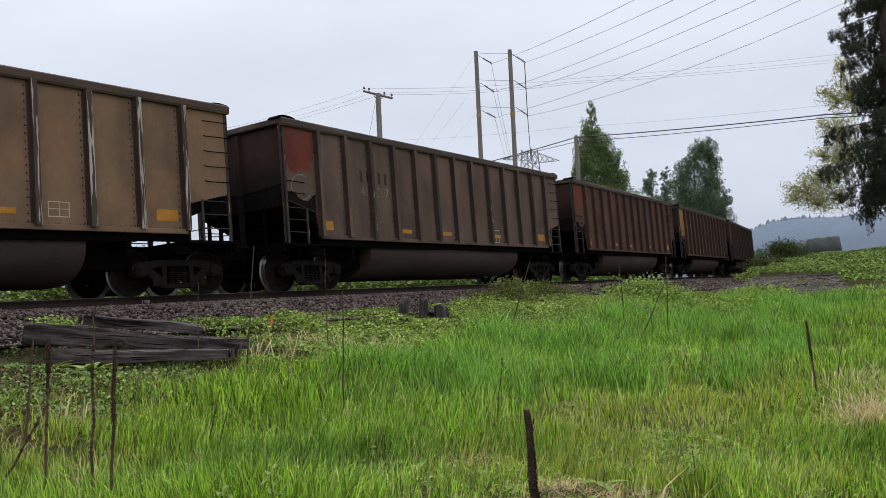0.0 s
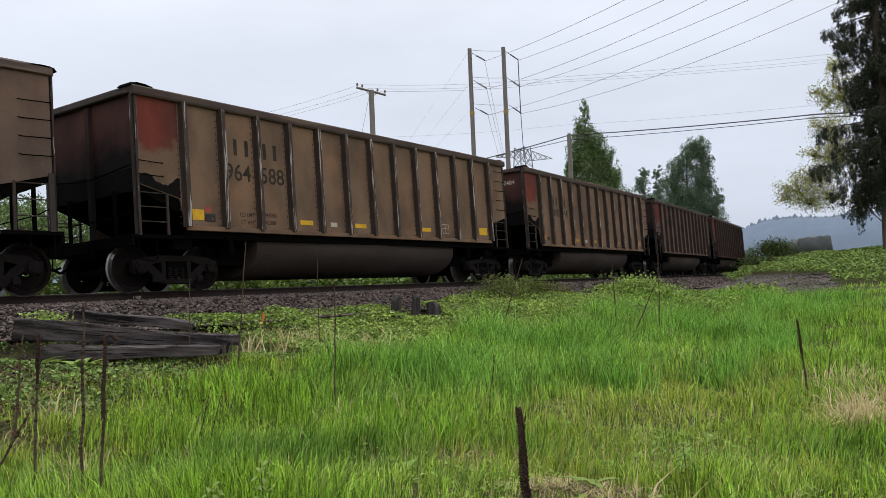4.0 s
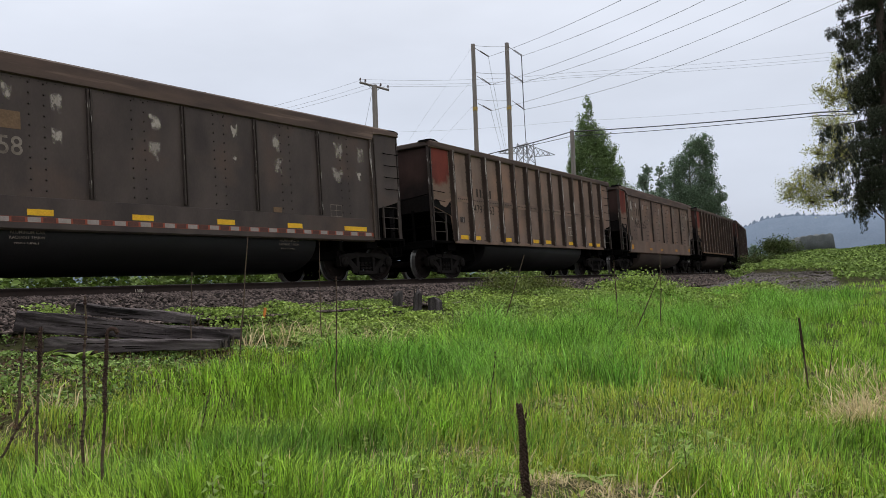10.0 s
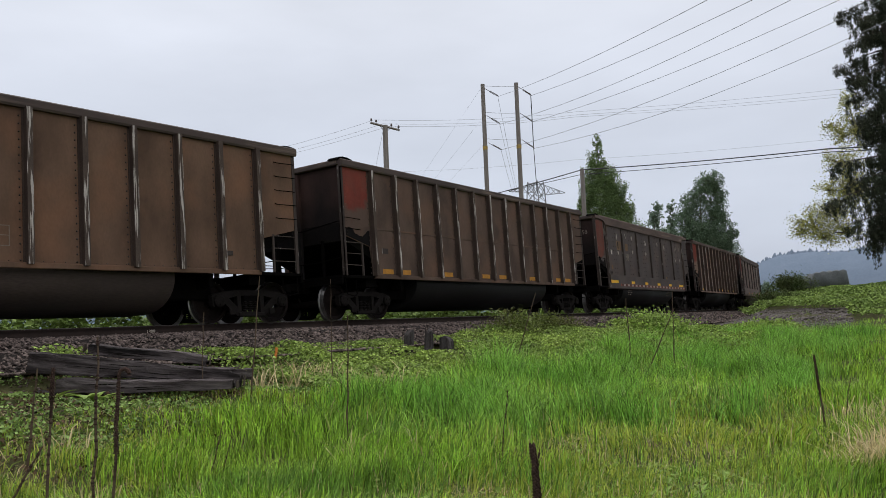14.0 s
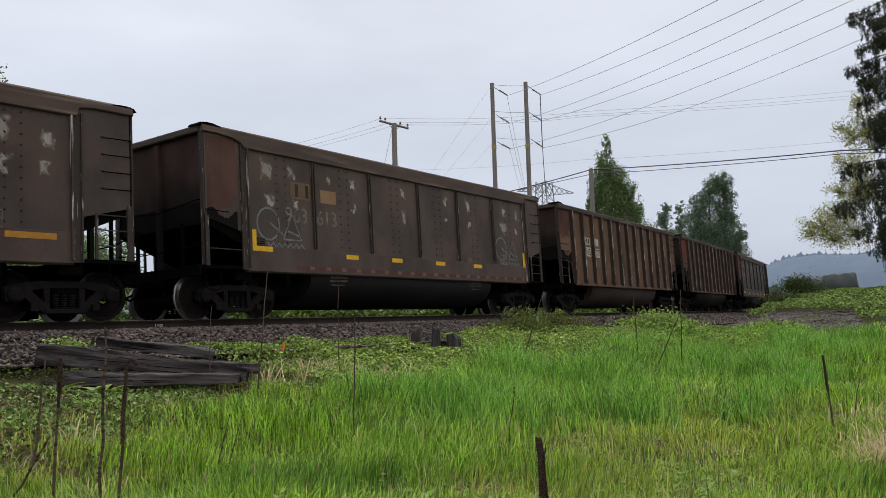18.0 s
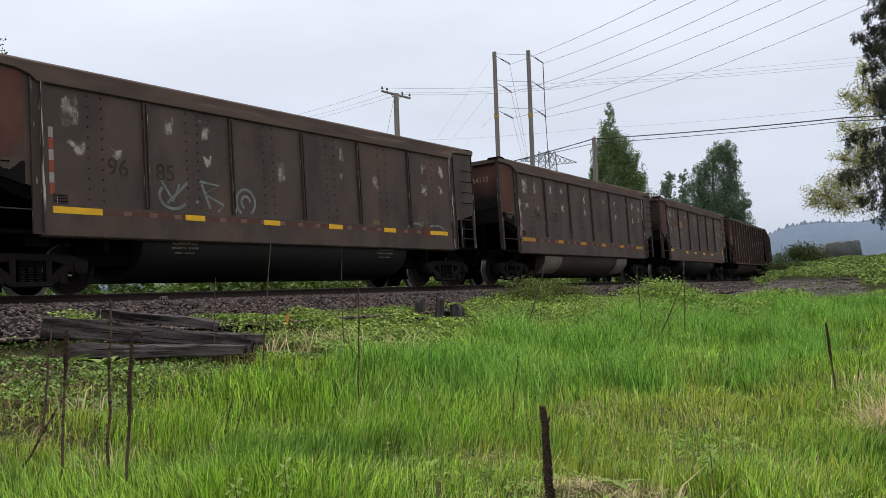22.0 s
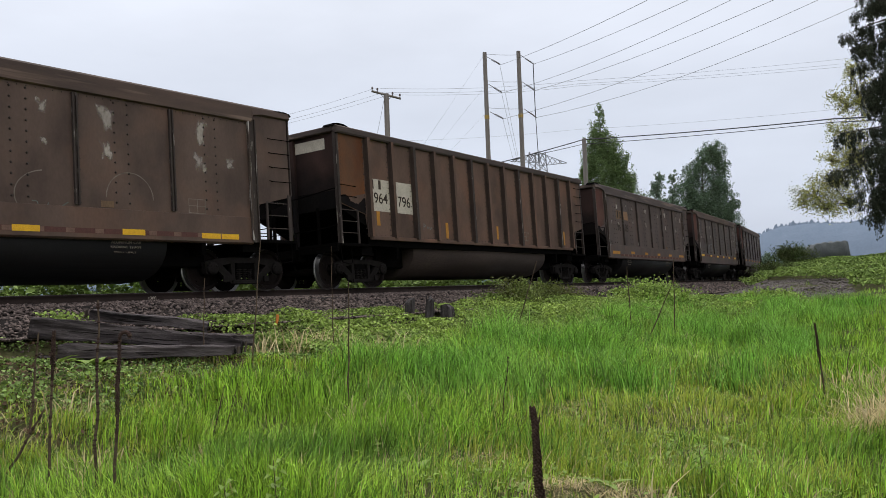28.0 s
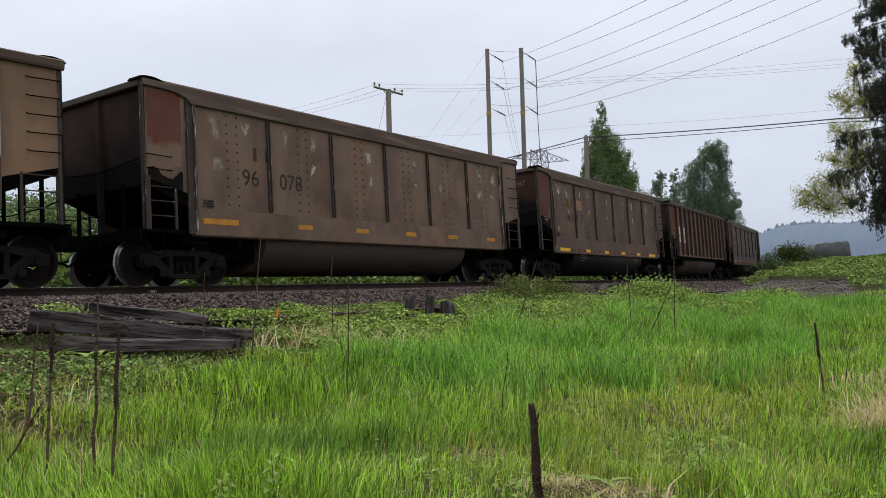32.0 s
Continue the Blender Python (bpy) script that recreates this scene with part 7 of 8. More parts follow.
def smooth_car(j, body, panel, tub=None):
    car = thing("coal_car", None, "", "rail car", "coal cars of the train")
    P = SMOOTH[body]
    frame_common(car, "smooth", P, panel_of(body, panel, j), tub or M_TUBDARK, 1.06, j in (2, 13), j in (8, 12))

    def b_cap(bm):
        # a deep leaning cap along the top, cut back in a curve at both ends
        prof = lambda k: [(-1.50, 3.84 - 0.20 * k), (-1.535, 3.86 - 0.20 * k), (-1.50, 3.99), (-1.45, 4.035), (-1.38, 4.03), (-1.40, 3.86), (-1.471, 3.842)]
        stations = [(-7.33, 0), (-6.95, 0), (-6.55, 0.15), (-6.32, 0.5), (-6.2, 1), (6.2, 1), (6.26, 0.2), (6.5, 0), (7.33, 0)]
        rings = [[bm.verts.new((x, y, z)) for y, z in prof(k)] for x, k in stations]
        m = len(rings[0])
        for a, b in zip(rings, rings[1:]):
            for i in range(m):
                bm.faces.new((a[i], a[(i + 1) % m], b[(i + 1) % m], b[i]))
        bm.faces.new(rings[0][::-1])
        bm.faces.new(rings[-1])

    def b_sill(bm):
        prism(bm, [(-1.472, 1.54), (-1.482, 1.535), (-1.482, 0.99), (-1.44, 0.96), (-1.30, 0.96), (-1.30, 1.04), (-1.472, 1.062)], -6.16, 6.16, "x")

    def b_post(bm):
        for k in (-0.035, 0.035):
            box(bm, k - 0.014, k + 0.014, -1.525, -1.471, 1.57, 3.62)
        box(bm, -0.025, 0.025, -1.490, -1.471, 1.57, 3.62)

    def b_corner(bm):
        box(bm, -0.10, 0.06, -1.485, -1.471, 1.0, 3.70)
        box(bm, -0.12, -0.09, -1.52, -1.471, 1.0, 3.72)

    def b_edge(bm):
        box(bm, 0.062, 0.10, -1.535, -1.471, 1.04, 3.66)

    def b_rows(bm):
        mids = [-5.1, -2.95, -0.9, 1.1, 3.05, 5.1]
        b_rivets(bm, [x + o for x in mids for o in (-0.14, 0.14)], 1.66, 3.6, 0.19, 0.028)
        b_rivets(bm, [-6.1 + 0.16 * i for i in range(77)], 3.60, 3.61, 1, 0.014)
        b_rivets(bm, [x + 0.09 for x in POST_X] + [-6.36, 6.36], 1.62, 3.6, 0.2, 0.012)
    for side in (None, FAR):
        put("top_cap", "cap_smooth", M_CHORD, car, b_cap, side, M_CHORD if body != "dark" or j % 2 else M_CHORDDARK)
        put("side_sill", "sill_smooth", P, car, b_sill, side, P)
        tagged(put("bolt_row_set", "bolt_rows_smooth", M_RIVET, car, b_rows, side), kind="stuff")
        for x in POST_X:
            put("side_post", "side_post", M_RIBDARK, car, b_post, (side or Matrix()) @ pose(x, 0, 0))
        for x, k in ((-6.2, 1), (6.2, -1)):
            put("worn_edge", "worn_edge", M_RIBWEAR, car, b_edge, (side or Matrix()) @ pose(x, 0, 0) @ Matrix.Diagonal((k, 1, 1, 1)))
            put("corner_stile", "corner_stile", M_RIBDARK, car, b_corner, (side or Matrix()) @ pose(x, 0, 0) @ Matrix.Diagonal((k, 1, 1, 1)))
    return car


def stencil_box(car, x, z, mat, w=0.44, h=0.36):
    bm = bmesh.new()
    xs, zs = (-w / 2, -w / 2 + 0.015, 0.0, 0.012, w / 2 - 0.015, w / 2), (-h / 2, -h / 2 + 0.015, 0.0, 0.012, h / 2 - 0.015, h / 2)
    v = [[bm.verts.new((x + a, -1.4735, z + b)) for b in zs] for a in xs]
    for i in range(5):
        for k in range(5):
            if i % 2 == 0 or k % 2 == 0:
                bm.faces.new((v[i][k], v[i + 1][k], v[i + 1][k + 1], v[i][k + 1]))
    part("stencil_box", bm, mat, car, "pale stencilled data box")


def strip_row(car, z, x0, x1, fade, step=0.56):
    i = 0
    plate(car, "strip_band", (x0 + x1) / 2, z, x1 - x0 + 0.2, 0.095, M_STRIPR if fade else M_STRIPRED, 0.0145, "faded red band along the sill")
    while x0 < x1:
        mat = M_STRIPR if i % 2 == 0 else (M_STRIPO if fade else M_STRIPW)
        if i % 2 or not fade or i % 4 == 0:
            plate(car, "strip_piece", x0 + step * 0.24, z, step * (0.30 if fade else 0.42), 0.085, mat, 0.016)
        x0 += step * 0.5
        i += 1


def reflectors(car, spots, mat, smooth=False):
    for x, z, w, h in spots:
        plate(car, "reflector", x, z, w, h, mat, 0.018 if smooth else 0.006, "yellow reflector plate" if mat is M_YELLOW else "dirty amber reflector plate")


def small_print(car, x, z, mat, rows=3, w=0.34):
    bm = bmesh.new()
    for r in range(rows):
        box(bm, x - w / 2 + 0.04 * (r % 2), x + w / 2 - 0.06 * r, -1.4745, -1.4715, z - r * 0.075 - 0.02, z - r * 0.075 + 0.015)
    part("small_print", bm, mat, car)


def mark_bars(car, x, z, h, n, mat, step=0.27, y=-1.4745):
    """Owner's initials, as plain bars."""
    bm = bmesh.new()
    for i in range(n):
        u = x + i * step + (0.22 if i >= n / 2 else 0)
        box(bm, u - 0.05, u + 0.05, y, -1.4715, z - h / 2, z + h / 2)
        part("owner_mark", bm, mat, car)
        bm = bmesh.new()
    bm.free()


R_SPOTS = [(-5.93, 1.52, 0.48, 0.22), (-2.56, 1.49, 0.45, 0.11), (-0.51, 1.49, 0.46, 0.11), (2.51, 1.50, 0.45, 0.11), (5.73, 1.55, 0.49, 0.23)]
B_SPOTS = [(x, 1.20, 0.46, 0.125) for x in (-5.56, -4.76, -2.60, -0.41, 0.67, 2.80, 4.90, 5.68)]


def s_spots(z, last=0.88):
    """Reflector plates along the sill of a smooth car."""
    return [(-5.48, z, 0.94, 0.12)] + [(x, z, 0.48, 0.11) for x in (-2.95, -0.88, 1.18, 3.24)] + [(5.40, z, last, 0.11)]


def wear_marks(j):
    """The clamps grip every car at the same places, harder or softer."""
    rng = random.Random(100 + j)
    out = []
    for x, z, w, h in ((-5.57, 3.23, 0.36, 0.48), (-4.73, 3.25, 0.26, 0.34), (-5.47, 2.54, 0.28, 0.28), (-4.63, 2.52, 0.18, 0.22), (-3.45, 3.28, 0.17, 0.34), (-2.57, 3.26, 0.22, 0.32), (-2.57, 2.63, 0.19, 0.30), (-0.52, 3.22, 0.20, 0.30),
                       (-0.50, 2.60, 0.20, 0.36), (1.50, 3.24, 0.17, 0.30), (1.52, 2.70, 0.14, 0.13), (2.78, 3.22, 0.27, 0.41), (2.78, 2.64, 0.23, 0.31), (4.89, 3.21, 0.26, 0.41), (5.72, 3.20, 0.27, 0.38), (4.84, 2.63, 0.32, 0.35), (5.65, 2.66, 0.18, 0.20)):
        if rng.random() < 0.93:
            out.append((x + rng.uniform(-0.04, 0.04), z + rng.uniform(-0.04, 0.04), w * rng.uniform(0.9, 1.25), h * rng.uniform(0.9, 1.25)))
    return out


def finish_smooth(car, j):
    scuffs(car, wear_marks(j))
    stencil_box(car, 4.72, 1.70, M_LETTERPALE, 0.42, 0.30)
    plate(car, "placard_holder", -5.80, 1.64, 0.27, 0.17, M_RIBDARK, 0.016)
    for z in (1.59, 1.64, 1.69):
        plate(car, "placard_slat", -5.80, z, 0.25, 0.012, M_BLACK, 0.021)
    plate(car, "paper_label", 2.72, 1.62, 0.26, 0.12, M_TAPE, 0.006)
    small_print(car, 2.72, 1.66, M_LETTER, 2, 0.2)


def split_number(car, left, right, x, z, size, mat, gap=0.42, proud=0.004):
    lettering(car, left, x - gap, z, size, mat, proud=proud)
    lettering(car, right, x + gap, z, size, mat, proud=proud)


def thaw_notice(car, x):
    """Three lines of small print on the upper curve of the tub."""
    for i, line in enumerate(("ALUMINUM CAR", "RADIANT THAW", "HEAT ONLY")):
        z = 0.905 - i * 0.088
        a = math.asin((0.93 - z - 0.03) / 0.68)
        ob = part("notice", text_mesh(line, 0.085, M_LETTERPALE), None, car)
        ob.matrix_basis = pose(x, -(0.34 + 1.01 * math.cos(a)) - 0.012, z, 90 - 8 - 9 * i, 0, 0)


CARS = {}


def add(j, car, label):
    tagged(car, label)
    CARS[j] = car
    return car


# cars ahead, then those that follow, from the front of the train to its rear
for j, body in ((-6, "rusty"), (-5, "rusty")):
    add(j, ribbed_car(j, body, None, high=True), "rust-brown ribbed coal gondola car at the head of the curve")
c = add(-4, ribbed_car(-4, "rusty", "dullred", high=True), "rust-brown ribbed coal gondola car with a dull red corner")
c = add(-3, ribbed_car(-3, "rusty", "ochre", high=True), "rust-brown ribbed coal gondola car with an ochre corner")
reflectors(c, R_SPOTS, M_AMBER)
c = add(-2, ribbed_car(-2, "rusty", "red", high=True), "streaky rust-brown ribbed coal gondola car with a red corner")
reflectors(c, R_SPOTS, M_AMBER)
c = add(-1, ribbed_car(-1, "brown", "red", high=True), "dusty brown ribbed coal gondola car with a faded red corner")
reflectors(c, R_SPOTS, M_AMBER)
split_number(c, "41", "307", -3.95, 2.36, 0.36, M_LETTERPALE, 0.38)
mark_bars(c, -4.45, 2.86, 0.3, 4, M_LETTER)
small_print(c, 0.05, 1.55, M_LETTERPALE)
stencil_box(c, 2.43, 1.50, M_CREAM, 0.42, 0.42)
strokes(c, [arc(-6.75, 2.40, 0.34, 0.30, 60, 330)], M_SPRAY, "chalk_mark", 0.012)
c = add(0, ribbed_car(0, "tan", "red", high=True), "dusty tan ribbed coal gondola car with a faded red corner")
reflectors(c, R_SPOTS, M_AMBER)
split_number(c, "400", "484", -4.14, 2.35, 0.42, M_LETTER)
mark_bars(c, -4.75, 2.92, 0.32, 4, M_LETTER, 0.3)
stencil_box(c, 3.50, 1.56, M_CREAM, 0.40, 0.28)
plate(c, "paper_label", -1.55, 1.475, 0.24, 0.11, M_CREAM, 0.005)
plate(c, "placard_holder", -5.51, 1.47, 0.24, 0.13, M_RIBDARK, 0.016)
plate(c, "red_square", -5.52, 1.69, 0.13, 0.10, M_REDTAG)
plate(c, "upright_tape", -1.05, 1.62, 0.07, 0.30, M_STRIPW)
end_lettering(c, "400484", -0.75, 3.42, 0.22, M_CREAM)
c = add(1, ribbed_car(1, "tan", "red", high=True), "pale dusty tan ribbed coal gondola car")
reflectors(c, R_SPOTS, M_YELLOW)
split_number(c, "964", "588", -4.15, 2.33, 0.52, M_LETTER, 0.52)
mark_bars(c, -4.72, 3.06, 0.36, 4, M_LETTER, 0.33)
lettering(c, "LD LMT", -4.46, 1.54, 0.13, M_LETTER)
lettering(c, "243000", -3.76, 1.56, 0.13, M_LETTER)
lettering(c, "LT WT", -4.46, 1.37, 0.13, M_LETTER)
lettering(c, "42300", -3.76, 1.39, 0.13, M_LETTER)
plate(c, "paper_label", -1.57, 1.48, 0.24, 0.11, M_CREAM, 0.005)
plate(c, "placard_holder", -5.53, 1.47, 0.27, 0.15, M_RIBDARK, 0.016)
stencil_box(c, 3.51, 1.56, M_CREAM, 0.39, 0.27)
plate(c, "red_square", -5.58, 1.64, 0.17, 0.11, M_REDTAG)
c = add(2, smooth_car(2, "dun", "red", M_TUB), "dusty brown smooth-sided coal gondola car with a red corner")
finish_smooth(c, 2)
reflectors(c, [(-5.81, 1.23, 0.47, 0.22), (-2.54, 1.18, 0.47, 0.115), (-0.44, 1.18, 0.48, 0.115), (2.75, 1.20, 0.48, 0.12), (5.93, 1.26, 0.46, 0.17)], M_AMBER, True)
split_number(c, "965", "263", -4.11, 2.18, 0.52, M_LETTER, 0.52)
mark_bars(c, -4.63, 2.92, 0.34, 2, M_LETTER, 0.14)
plate(c, "red_square", -5.69, 1.47, 0.14, 0.10, M_REDTAG)
c = add(3, ribbed_car(3, "dun", "red", True, M_TUBDARK), "brown ribbed coal gondola car with a riveted belt and red corner")
reflectors(c, B_SPOTS, M_YELLOW)
split_number(c, "479", "463", -4.17, 2.00, 0.37, M_LETTER, 0.42)
mark_bars(c, -4.58, 2.64, 0.26, 4, M_LETTER, 0.22)
stencil_box(c, 2.80, 1.68, M_CREAM, 0.38, 0.32)
plate(c, "placard_holder", -5.64, 1.74, 0.27, 0.17, M_RIBDARK, 0.016)
lettering(c, "A", -4.92, 1.42, 0.16, M_CREAM)
strokes(c, [[(-4.65, 1.5), (-4.5, 1.72), (-4.4, 1.5), (-4.25, 1.65)], [(-3.9, 1.45), (-3.6, 1.7), (-3.5, 1.45), (-3.3, 1.62)]], M_SPRAY, "chalk_mark", 0.010)
c = add(4, smooth_car(4, "soot", "red"), "dark grimy smooth-sided coal gondola car with a bright red corner")
finish_smooth(c, 4)
reflectors(c, s_spots(1.27, 0.86), M_YELLOW, True)
strip_row(c, 1.14, -4.6, 6.0, False)
plate(c, "cream_patch", -4.50, 2.87, 0.60, 0.40, M_TAPE, 0.005)
plate(c, "amber_patch", -3.44, 2.85, 0.39, 0.31, M_TAPE, 0.005)
mark_bars(c, -4.62, 2.87, 0.30, 1, M_LETTER, y=-1.478)
lettering(c, "58", -3.44, 2.25, 0.46, M_LETTERPALE)
plate(c, "paper_label", -5.58, 1.89, 0.17, 0.19, M_TAPE, 0.005)
end_lettering(c, "3158", -0.85, 3.25, 0.24, M_LETTERPALE)
c = add(5, ribbed_car(5, "umber", "red", "thin", M_TUBDARK), "dark brown ribbed coal gondola car with a faded red corner")
reflectors(c, B_SPOTS, M_AMBER)
plate(c, "placard_holder", -5.66, 1.74, 0.27, 0.14, M_RIBDARK, 0.016)
c = add(6, ribbed_car(6, "amber", "dullred"), "orange-brown ribbed coal gondola car with stencilled numbers")
for x in (-4.57, -3.64):
    plate(c, "number_panel", x, 2.34, 0.60, 0.36, M_CREAM, 0.005)
    plate(c, "mark_panel", x + 0.03, 2.76, 0.42, 0.28, M_CREAM, 0.005)
split_number(c, "965", "577", -4.105, 2.21, 0.37, M_LETTER, 0.465, 0.0095)
mark_bars(c, -4.63, 2.76, 0.2, 4, M_LETTER, 0.18, -1.479)
stencil_box(c, 0.5, 1.55, M_LETTERPALE, 0.44, 0.36)
plate(c, "placard_holder", 5.3, 1.45, 0.26, 0.10, M_RIBDARK, 0.016)
c = add(7, smooth_car(7, "dark", "dullred"), "dark brown smooth-sided coal gondola car with blue-grey sprayed tags")
finish_smooth(c, 7)
reflectors(c, [(-2.73, 1.43, 0.46, 0.11), (-0.91, 1.43, 0.46, 0.11), (1.12, 1.43, 0.46, 0.11), (3.12, 1.43, 0.48, 0.11), (-5.73, 1.48, 0.60, 0.11), (-5.97, 1.71, 0.12, 0.36), (6.06, 1.74, 0.18, 0.48)], M_YELLOW, True)
strip_row(c, 1.10, -4.6, 6.0, True)
plate(c, "cream_patch", -4.48, 2.90, 0.65, 0.40, M_TAPE, 0.005)
plate(c, "amber_patch", -3.52, 2.85, 0.55, 0.32, M_PEEL, 0.005)
mark_bars(c, -4.60, 2.90, 0.30, 2, M_LETTER, 0.12, -1.478)
split_number(c, "963", "613", -4.11, 2.15, 0.50, M_LETTERPALE, 0.52)
wave = [(-5.5 + 0.09 * i, 1.76 + 0.05 * (-1) ** i) for i in range(14)]
for dx in (-0.08, 10.06):
    strokes(c, [[(x + dx, z - 0.17) for x, z in line] for line in (arc(-5.45, 2.22, 0.34, 0.36, 0, 360), [(-5.4, 2.25), (-5.0, 2.0)],
               [(-5.0, 1.9), (-4.7, 2.5), (-4.42, 1.9), (-5.0, 1.9)], [(-4.85, 2.1), (-4.5, 2.0)], wave)], M_SPRAY, "sprayed_tag", 0.022, "blue-grey sprayed tag")
c = add(8, smooth_car(8, "maroon", "dullred", M_TUB), "dark brown smooth-sided coal gondola car with an orange stripe")
finish_smooth(c, 8)
reflectors(c, s_spots(1.44), M_AMBER, True)
strip_row(c, 1.44, -4.9, 5.3, True)
for i in range(6):
    plate(c, "strip_piece", -5.95, 1.62 + i * 0.21, 0.09, 0.20, M_STRIPW if i % 2 else M_STRIPRED, 0.006)
split_number(c, "96", "133", -4.04, 2.16, 0.46, M_LETTER, 0.62)
for x0, x1 in ((-4.08, -2.65), (2.80, 4.03)):
    bm = bmesh.new()
    prof = [(0.36 + 1.01 * math.cos(k * math.pi / 16), 0.92 - 0.69 * math.sin(k * math.pi / 16)) for k in range(6)]
    rows = [[bm.verts.new((x, -y, z)) for y, z in prof] for x in (x0, x1)]
    for k in range(5):
        bm.faces.new((rows[0][k], rows[1][k], rows[1][k + 1], rows[0][k + 1]))
    part("tub_patch", bm, M_TUBPALE, c, "pale bare patch on the tub", True)
end_lettering(c, "964133", -0.70, 3.30, 0.24, M_LETTERPALE)
c = add(9, smooth_car(9, "maroon", "dullred"), "dark brown smooth-sided coal gondola car with white sprayed tags")
finish_smooth(c, 9)
reflectors(c, s_spots(1.44), M_YELLOW, True)
strip_row(c, 1.44, -4.9, 5.3, True)
for i in range(6):
    plate(c, "strip_piece", -5.95, 1.80 + i * 0.20, 0.09, 0.19, M_STRIPW if i % 2 else M_STRIPRED, 0.006)
split_number(c, "96", "85", -4.13, 2.15, 0.46, M_LETTER, 0.52)
strokes(c, [[(-3.75, 2.2), (-3.45, 1.75), (-3.3, 2.1)], [(-3.6, 1.7), (-3.1, 2.15)], arc(-3.45, 1.85, 0.32, 0.25, 140, 330), [(-2.9, 1.75), (-2.85, 1.8)],
            [(-2.75, 2.15), (-2.55, 1.65)], [(-2.8, 2.2), (-2.3, 2.15), (-2.7, 1.95), (-2.2, 1.75), (-2.35, 1.6)], arc(-1.6, 1.85, 0.26, 0.28, -60, 240), arc(-1.6, 1.85, 0.12, 0.13, 0, 250)], M_SPRAY, "sprayed_tag", 0.030, "white sprayed tag")
strokes(c, [arc(4.4, 1.45, 0.42, 0.22, 20, 200), arc(5.3, 1.45, 0.45, 0.20, -20, 170), [(4.0, 1.3), (5.7, 1.3)]], M_SPRAY, "sprayed_tag", 0.026, "white sprayed tag")
plate(c, "red_square", 4.85, 1.45, 0.34, 0.34, M_STRIPR, 0.018)
c = add(10, smooth_car(10, "dark", "dullred"), "dark brown smooth-sided coal gondola car with a cream patch")
finish_smooth(c, 10)
reflectors(c, [(-5.21, 1.22, 0.94, 0.13)] + s_spots(1.25)[1:], M_AMBER, True)
strip_row(c, 1.12, -4.6, 5.3, True)
plate(c, "cream_patch", -4.50, 2.88, 0.67, 0.38, M_TAPE, 0.005)
plate(c, "amber_patch", -3.61, 2.88, 0.68, 0.38, M_PEEL, 0.005)
mark_bars(c, -4.65, 2.88, 0.28, 2, M_LETTER, 0.12, -1.478)
split_number(c, "96", "08", -4.05, 2.18, 0.46, M_LETTER, 0.52)
c = add(11, ribbed_car(11, "maroon", "orange", tub=M_TUB, high=True), "dark brown ribbed coal gondola car with white number panels")
for x in (-5.65, -4.58):
    plate(c, "number_panel", x, 2.36, 0.84, 0.84, M_CREAM, 0.005)
lettering(c, "964", -5.62, 2.15, 0.40, M_LETTER, proud=0.0095)
lettering(c, "796", -4.58, 2.12, 0.40, M_LETTER, proud=0.0095)
mark_bars(c, -5.95, 2.64, 0.24, 2, M_LETTER, 0.09, -1.479)
reflectors(c, [(-5.77, 1.75, 0.14, 0.37), (-2.49, 1.57, 0.14, 0.46), (0.52, 1.62, 0.11, 0.42), (5.55, 1.62, 0.10, 0.5)], M_AMBER)
strokes(c, [[(-3.70, 1.55), (-3.68, 1.72), (-3.60, 1.66), (-3.67, 1.62)], [(-3.55, 1.56), (-3.50, 1.64), (-3.45, 1.56)], [(-3.40, 1.62), (-3.36, 1.56), (-3.30, 1.62)]], M_SPRAY, "chalk_mark", 0.012)
stencil_box(c, 2.50, 1.57, M_LETTERPALE, 0.38, 0.29)
bm = bmesh.new()
box(bm, -7.2435, -7.2415, -1.05, 0.15, 3.46, 3.74)
part("end_patch", bm, M_CREAM, c)
c = add(12, smooth_car(12, "brown", "dullred"), "brown smooth-sided coal gondola car with yellow reflectors")
finish_smooth(c, 12)
reflectors(c, [(-5.25, 1.115, 0.95, 0.12)] + s_spots(1.115)[1:-1] + [(5.03, 1.10, 0.47, 0.11), (5.52, 1.10, 0.45, 0.11)], M_YELLOW, True)
strip_row(c, 1.11, -4.6, 5.3, True)
plate(c, "cream_patch", -4.57, 2.89, 0.58, 0.38, M_TAPE, 0.005)
plate(c, "amber_patch", -3.64, 2.87, 0.64, 0.38, M_PEEL, 0.005)
plate(c, "paper_label", -5.69, 1.88, 0.19, 0.20, M_PEEL, 0.005)
mark_bars(c, -4.70, 2.89, 0.28, 2, M_LETTER, 0.12, -1.478)
lettering(c, "963", -4.55, 2.18, 0.48, M_LETTER)
lettering(c, "4", -3.86, 2.18, 0.48, M_LETTER)
lettering(c, "7", -3.36, 2.18, 0.48, M_LETTER)
end_lettering(c, "963467", -0.60, 3.40, 0.24, M_LETTERPALE)
scribble = random.Random(12)
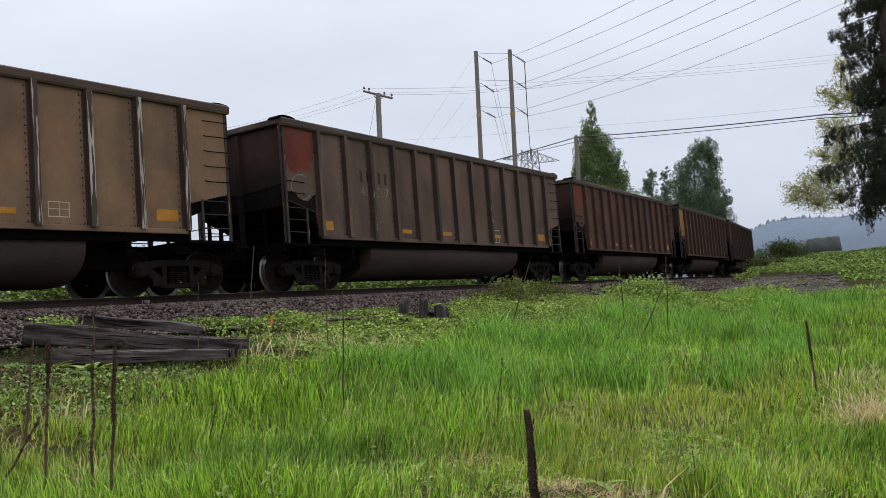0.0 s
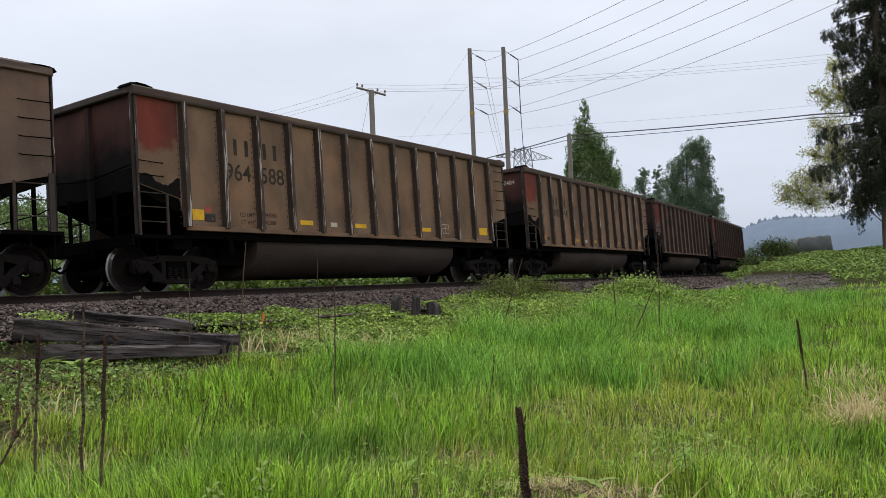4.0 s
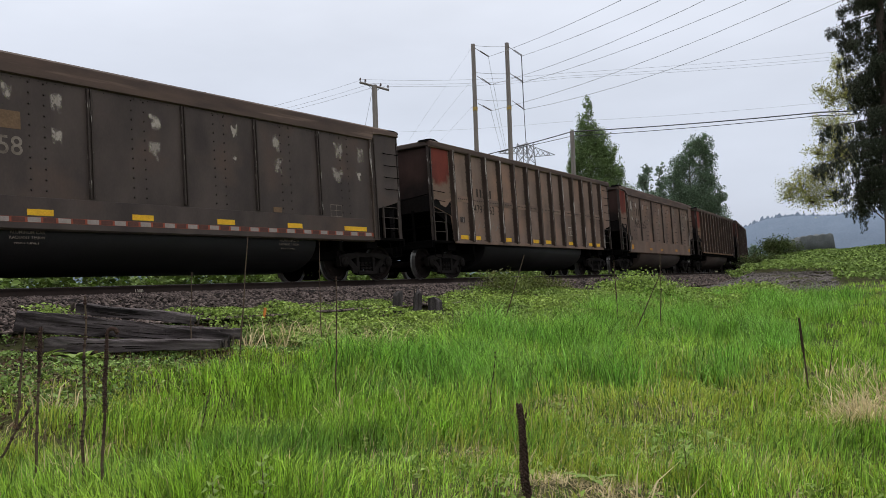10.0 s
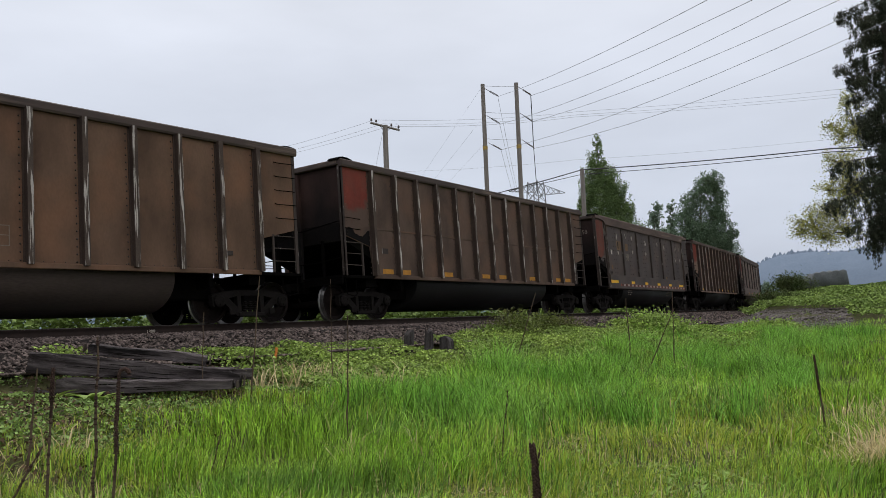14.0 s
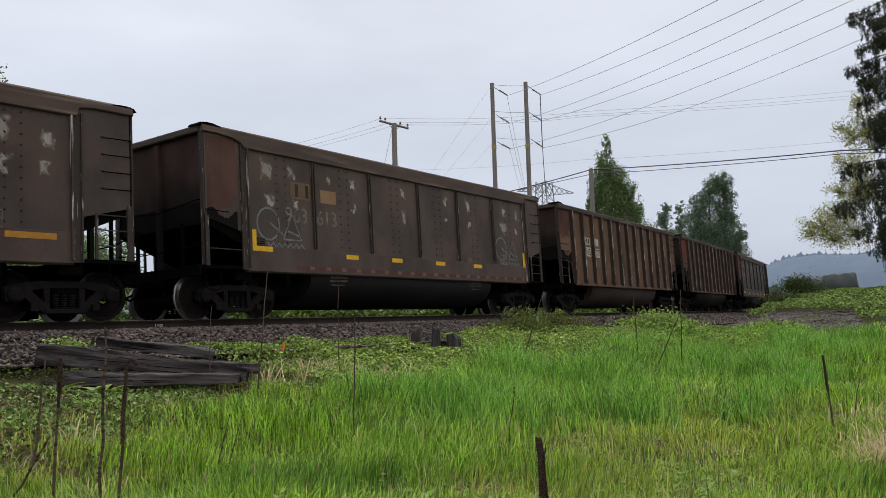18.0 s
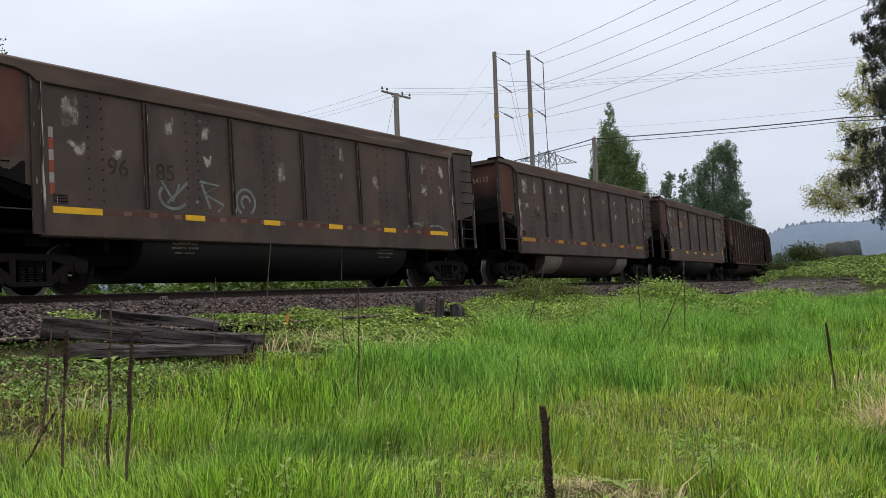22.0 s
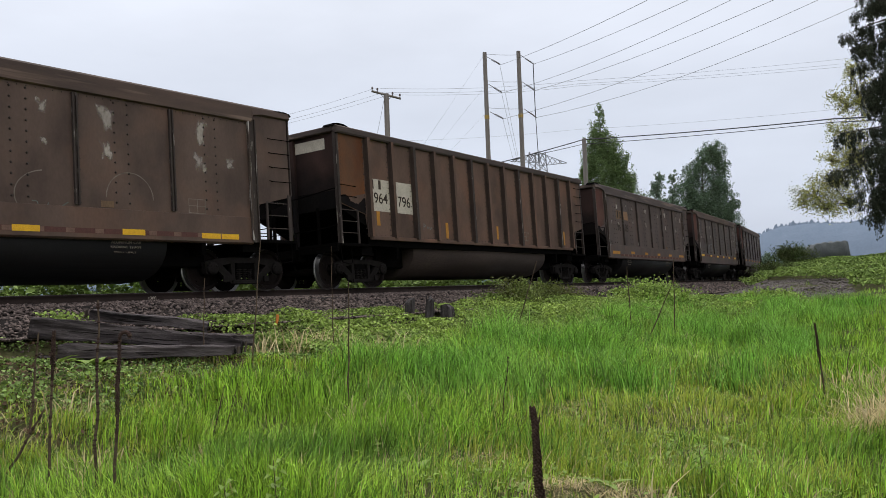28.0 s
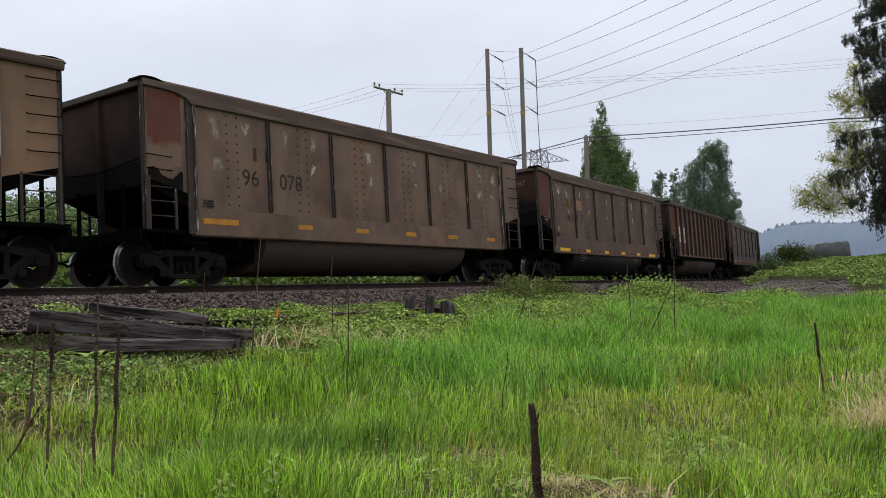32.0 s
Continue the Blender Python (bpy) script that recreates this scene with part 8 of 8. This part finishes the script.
for x0, w, z0 in ((-5.2, 0.5, 1.32), (-3.2, 0.45, 1.62), (-2.3, 0.5, 1.50), (-1.6, 0.7, 1.25), (1.3, 0.6, 1.45), (2.2, 0.4, 1.30), (-0.3, 0.5, 1.60)):
    strokes(c, [[(x0 + w * i / 9 + scribble.uniform(-0.06, 0.06), z0 + scribble.uniform(-0.16, 0.16)) for i in range(10)]], M_CHALK, "chalk_mark", 0.011)
strokes(c, [arc(-2.2, 1.7, 0.5, 0.4, 60, 190), arc(-1.0, 1.75, 0.5, 0.5, 20, 170), arc(1.6, 1.7, 0.6, 0.45, 100, 220), arc(3.2, 1.75, 0.5, 0.5, 0, 180)], M_LETTERPALE, "chalk_mark", 0.010)
c = add(13, smooth_car(13, "dun", "red", M_TUB), "dusty brown smooth-sided coal gondola car with a red corner")
finish_smooth(c, 13)
reflectors(c, s_spots(1.28, 0.48), M_AMBER, True)
lettering(c, "96", -4.60, 2.12, 0.50, M_LETTER)
lettering(c, "078", -3.36, 2.12, 0.50, M_LETTER)
mark_bars(c, -4.45, 2.82, 0.30, 2, M_LETTER, 0.14)
c = add(14, ribbed_car(14, "tan", "red", high=True), "dusty tan ribbed coal gondola car at the rear")
reflectors(c, R_SPOTS, M_AMBER)
for j in (4, 7, 9, 10, 12):
    for x in (-3.12, 3.15):
        thaw_notice(CARS[j], x)

# chalk number on the web of the near rail
sx, sy, _ = off_line(9.70, 0.7175 + 0.017)
part("chalk_number", text_mesh("1300", 0.10, M_CREAM), None, track, "white chalk number on the rail web").matrix_basis = pose(sx, sy, RAIL_Z + 0.0285 - 0.148, 90, 0, math.degrees(float(bend(np.array(9.70)))))


def motions():
    for j, c in CARS.items():
        walk(c, [(t, car_pose(float(run(t)) - CAR / 2 - CAR * j)) for t in np.arange(0, 32.01, 0.5)])
    turns = [(k / 15, math.degrees(float(run(k / 15)) / 0.457)) for k in range(481)]
    for w, x in WHEELSETS:
        walk(w, [(t, pose(x, 0, 0.457, 0, a, 0)) for t, a in turns])


motions()
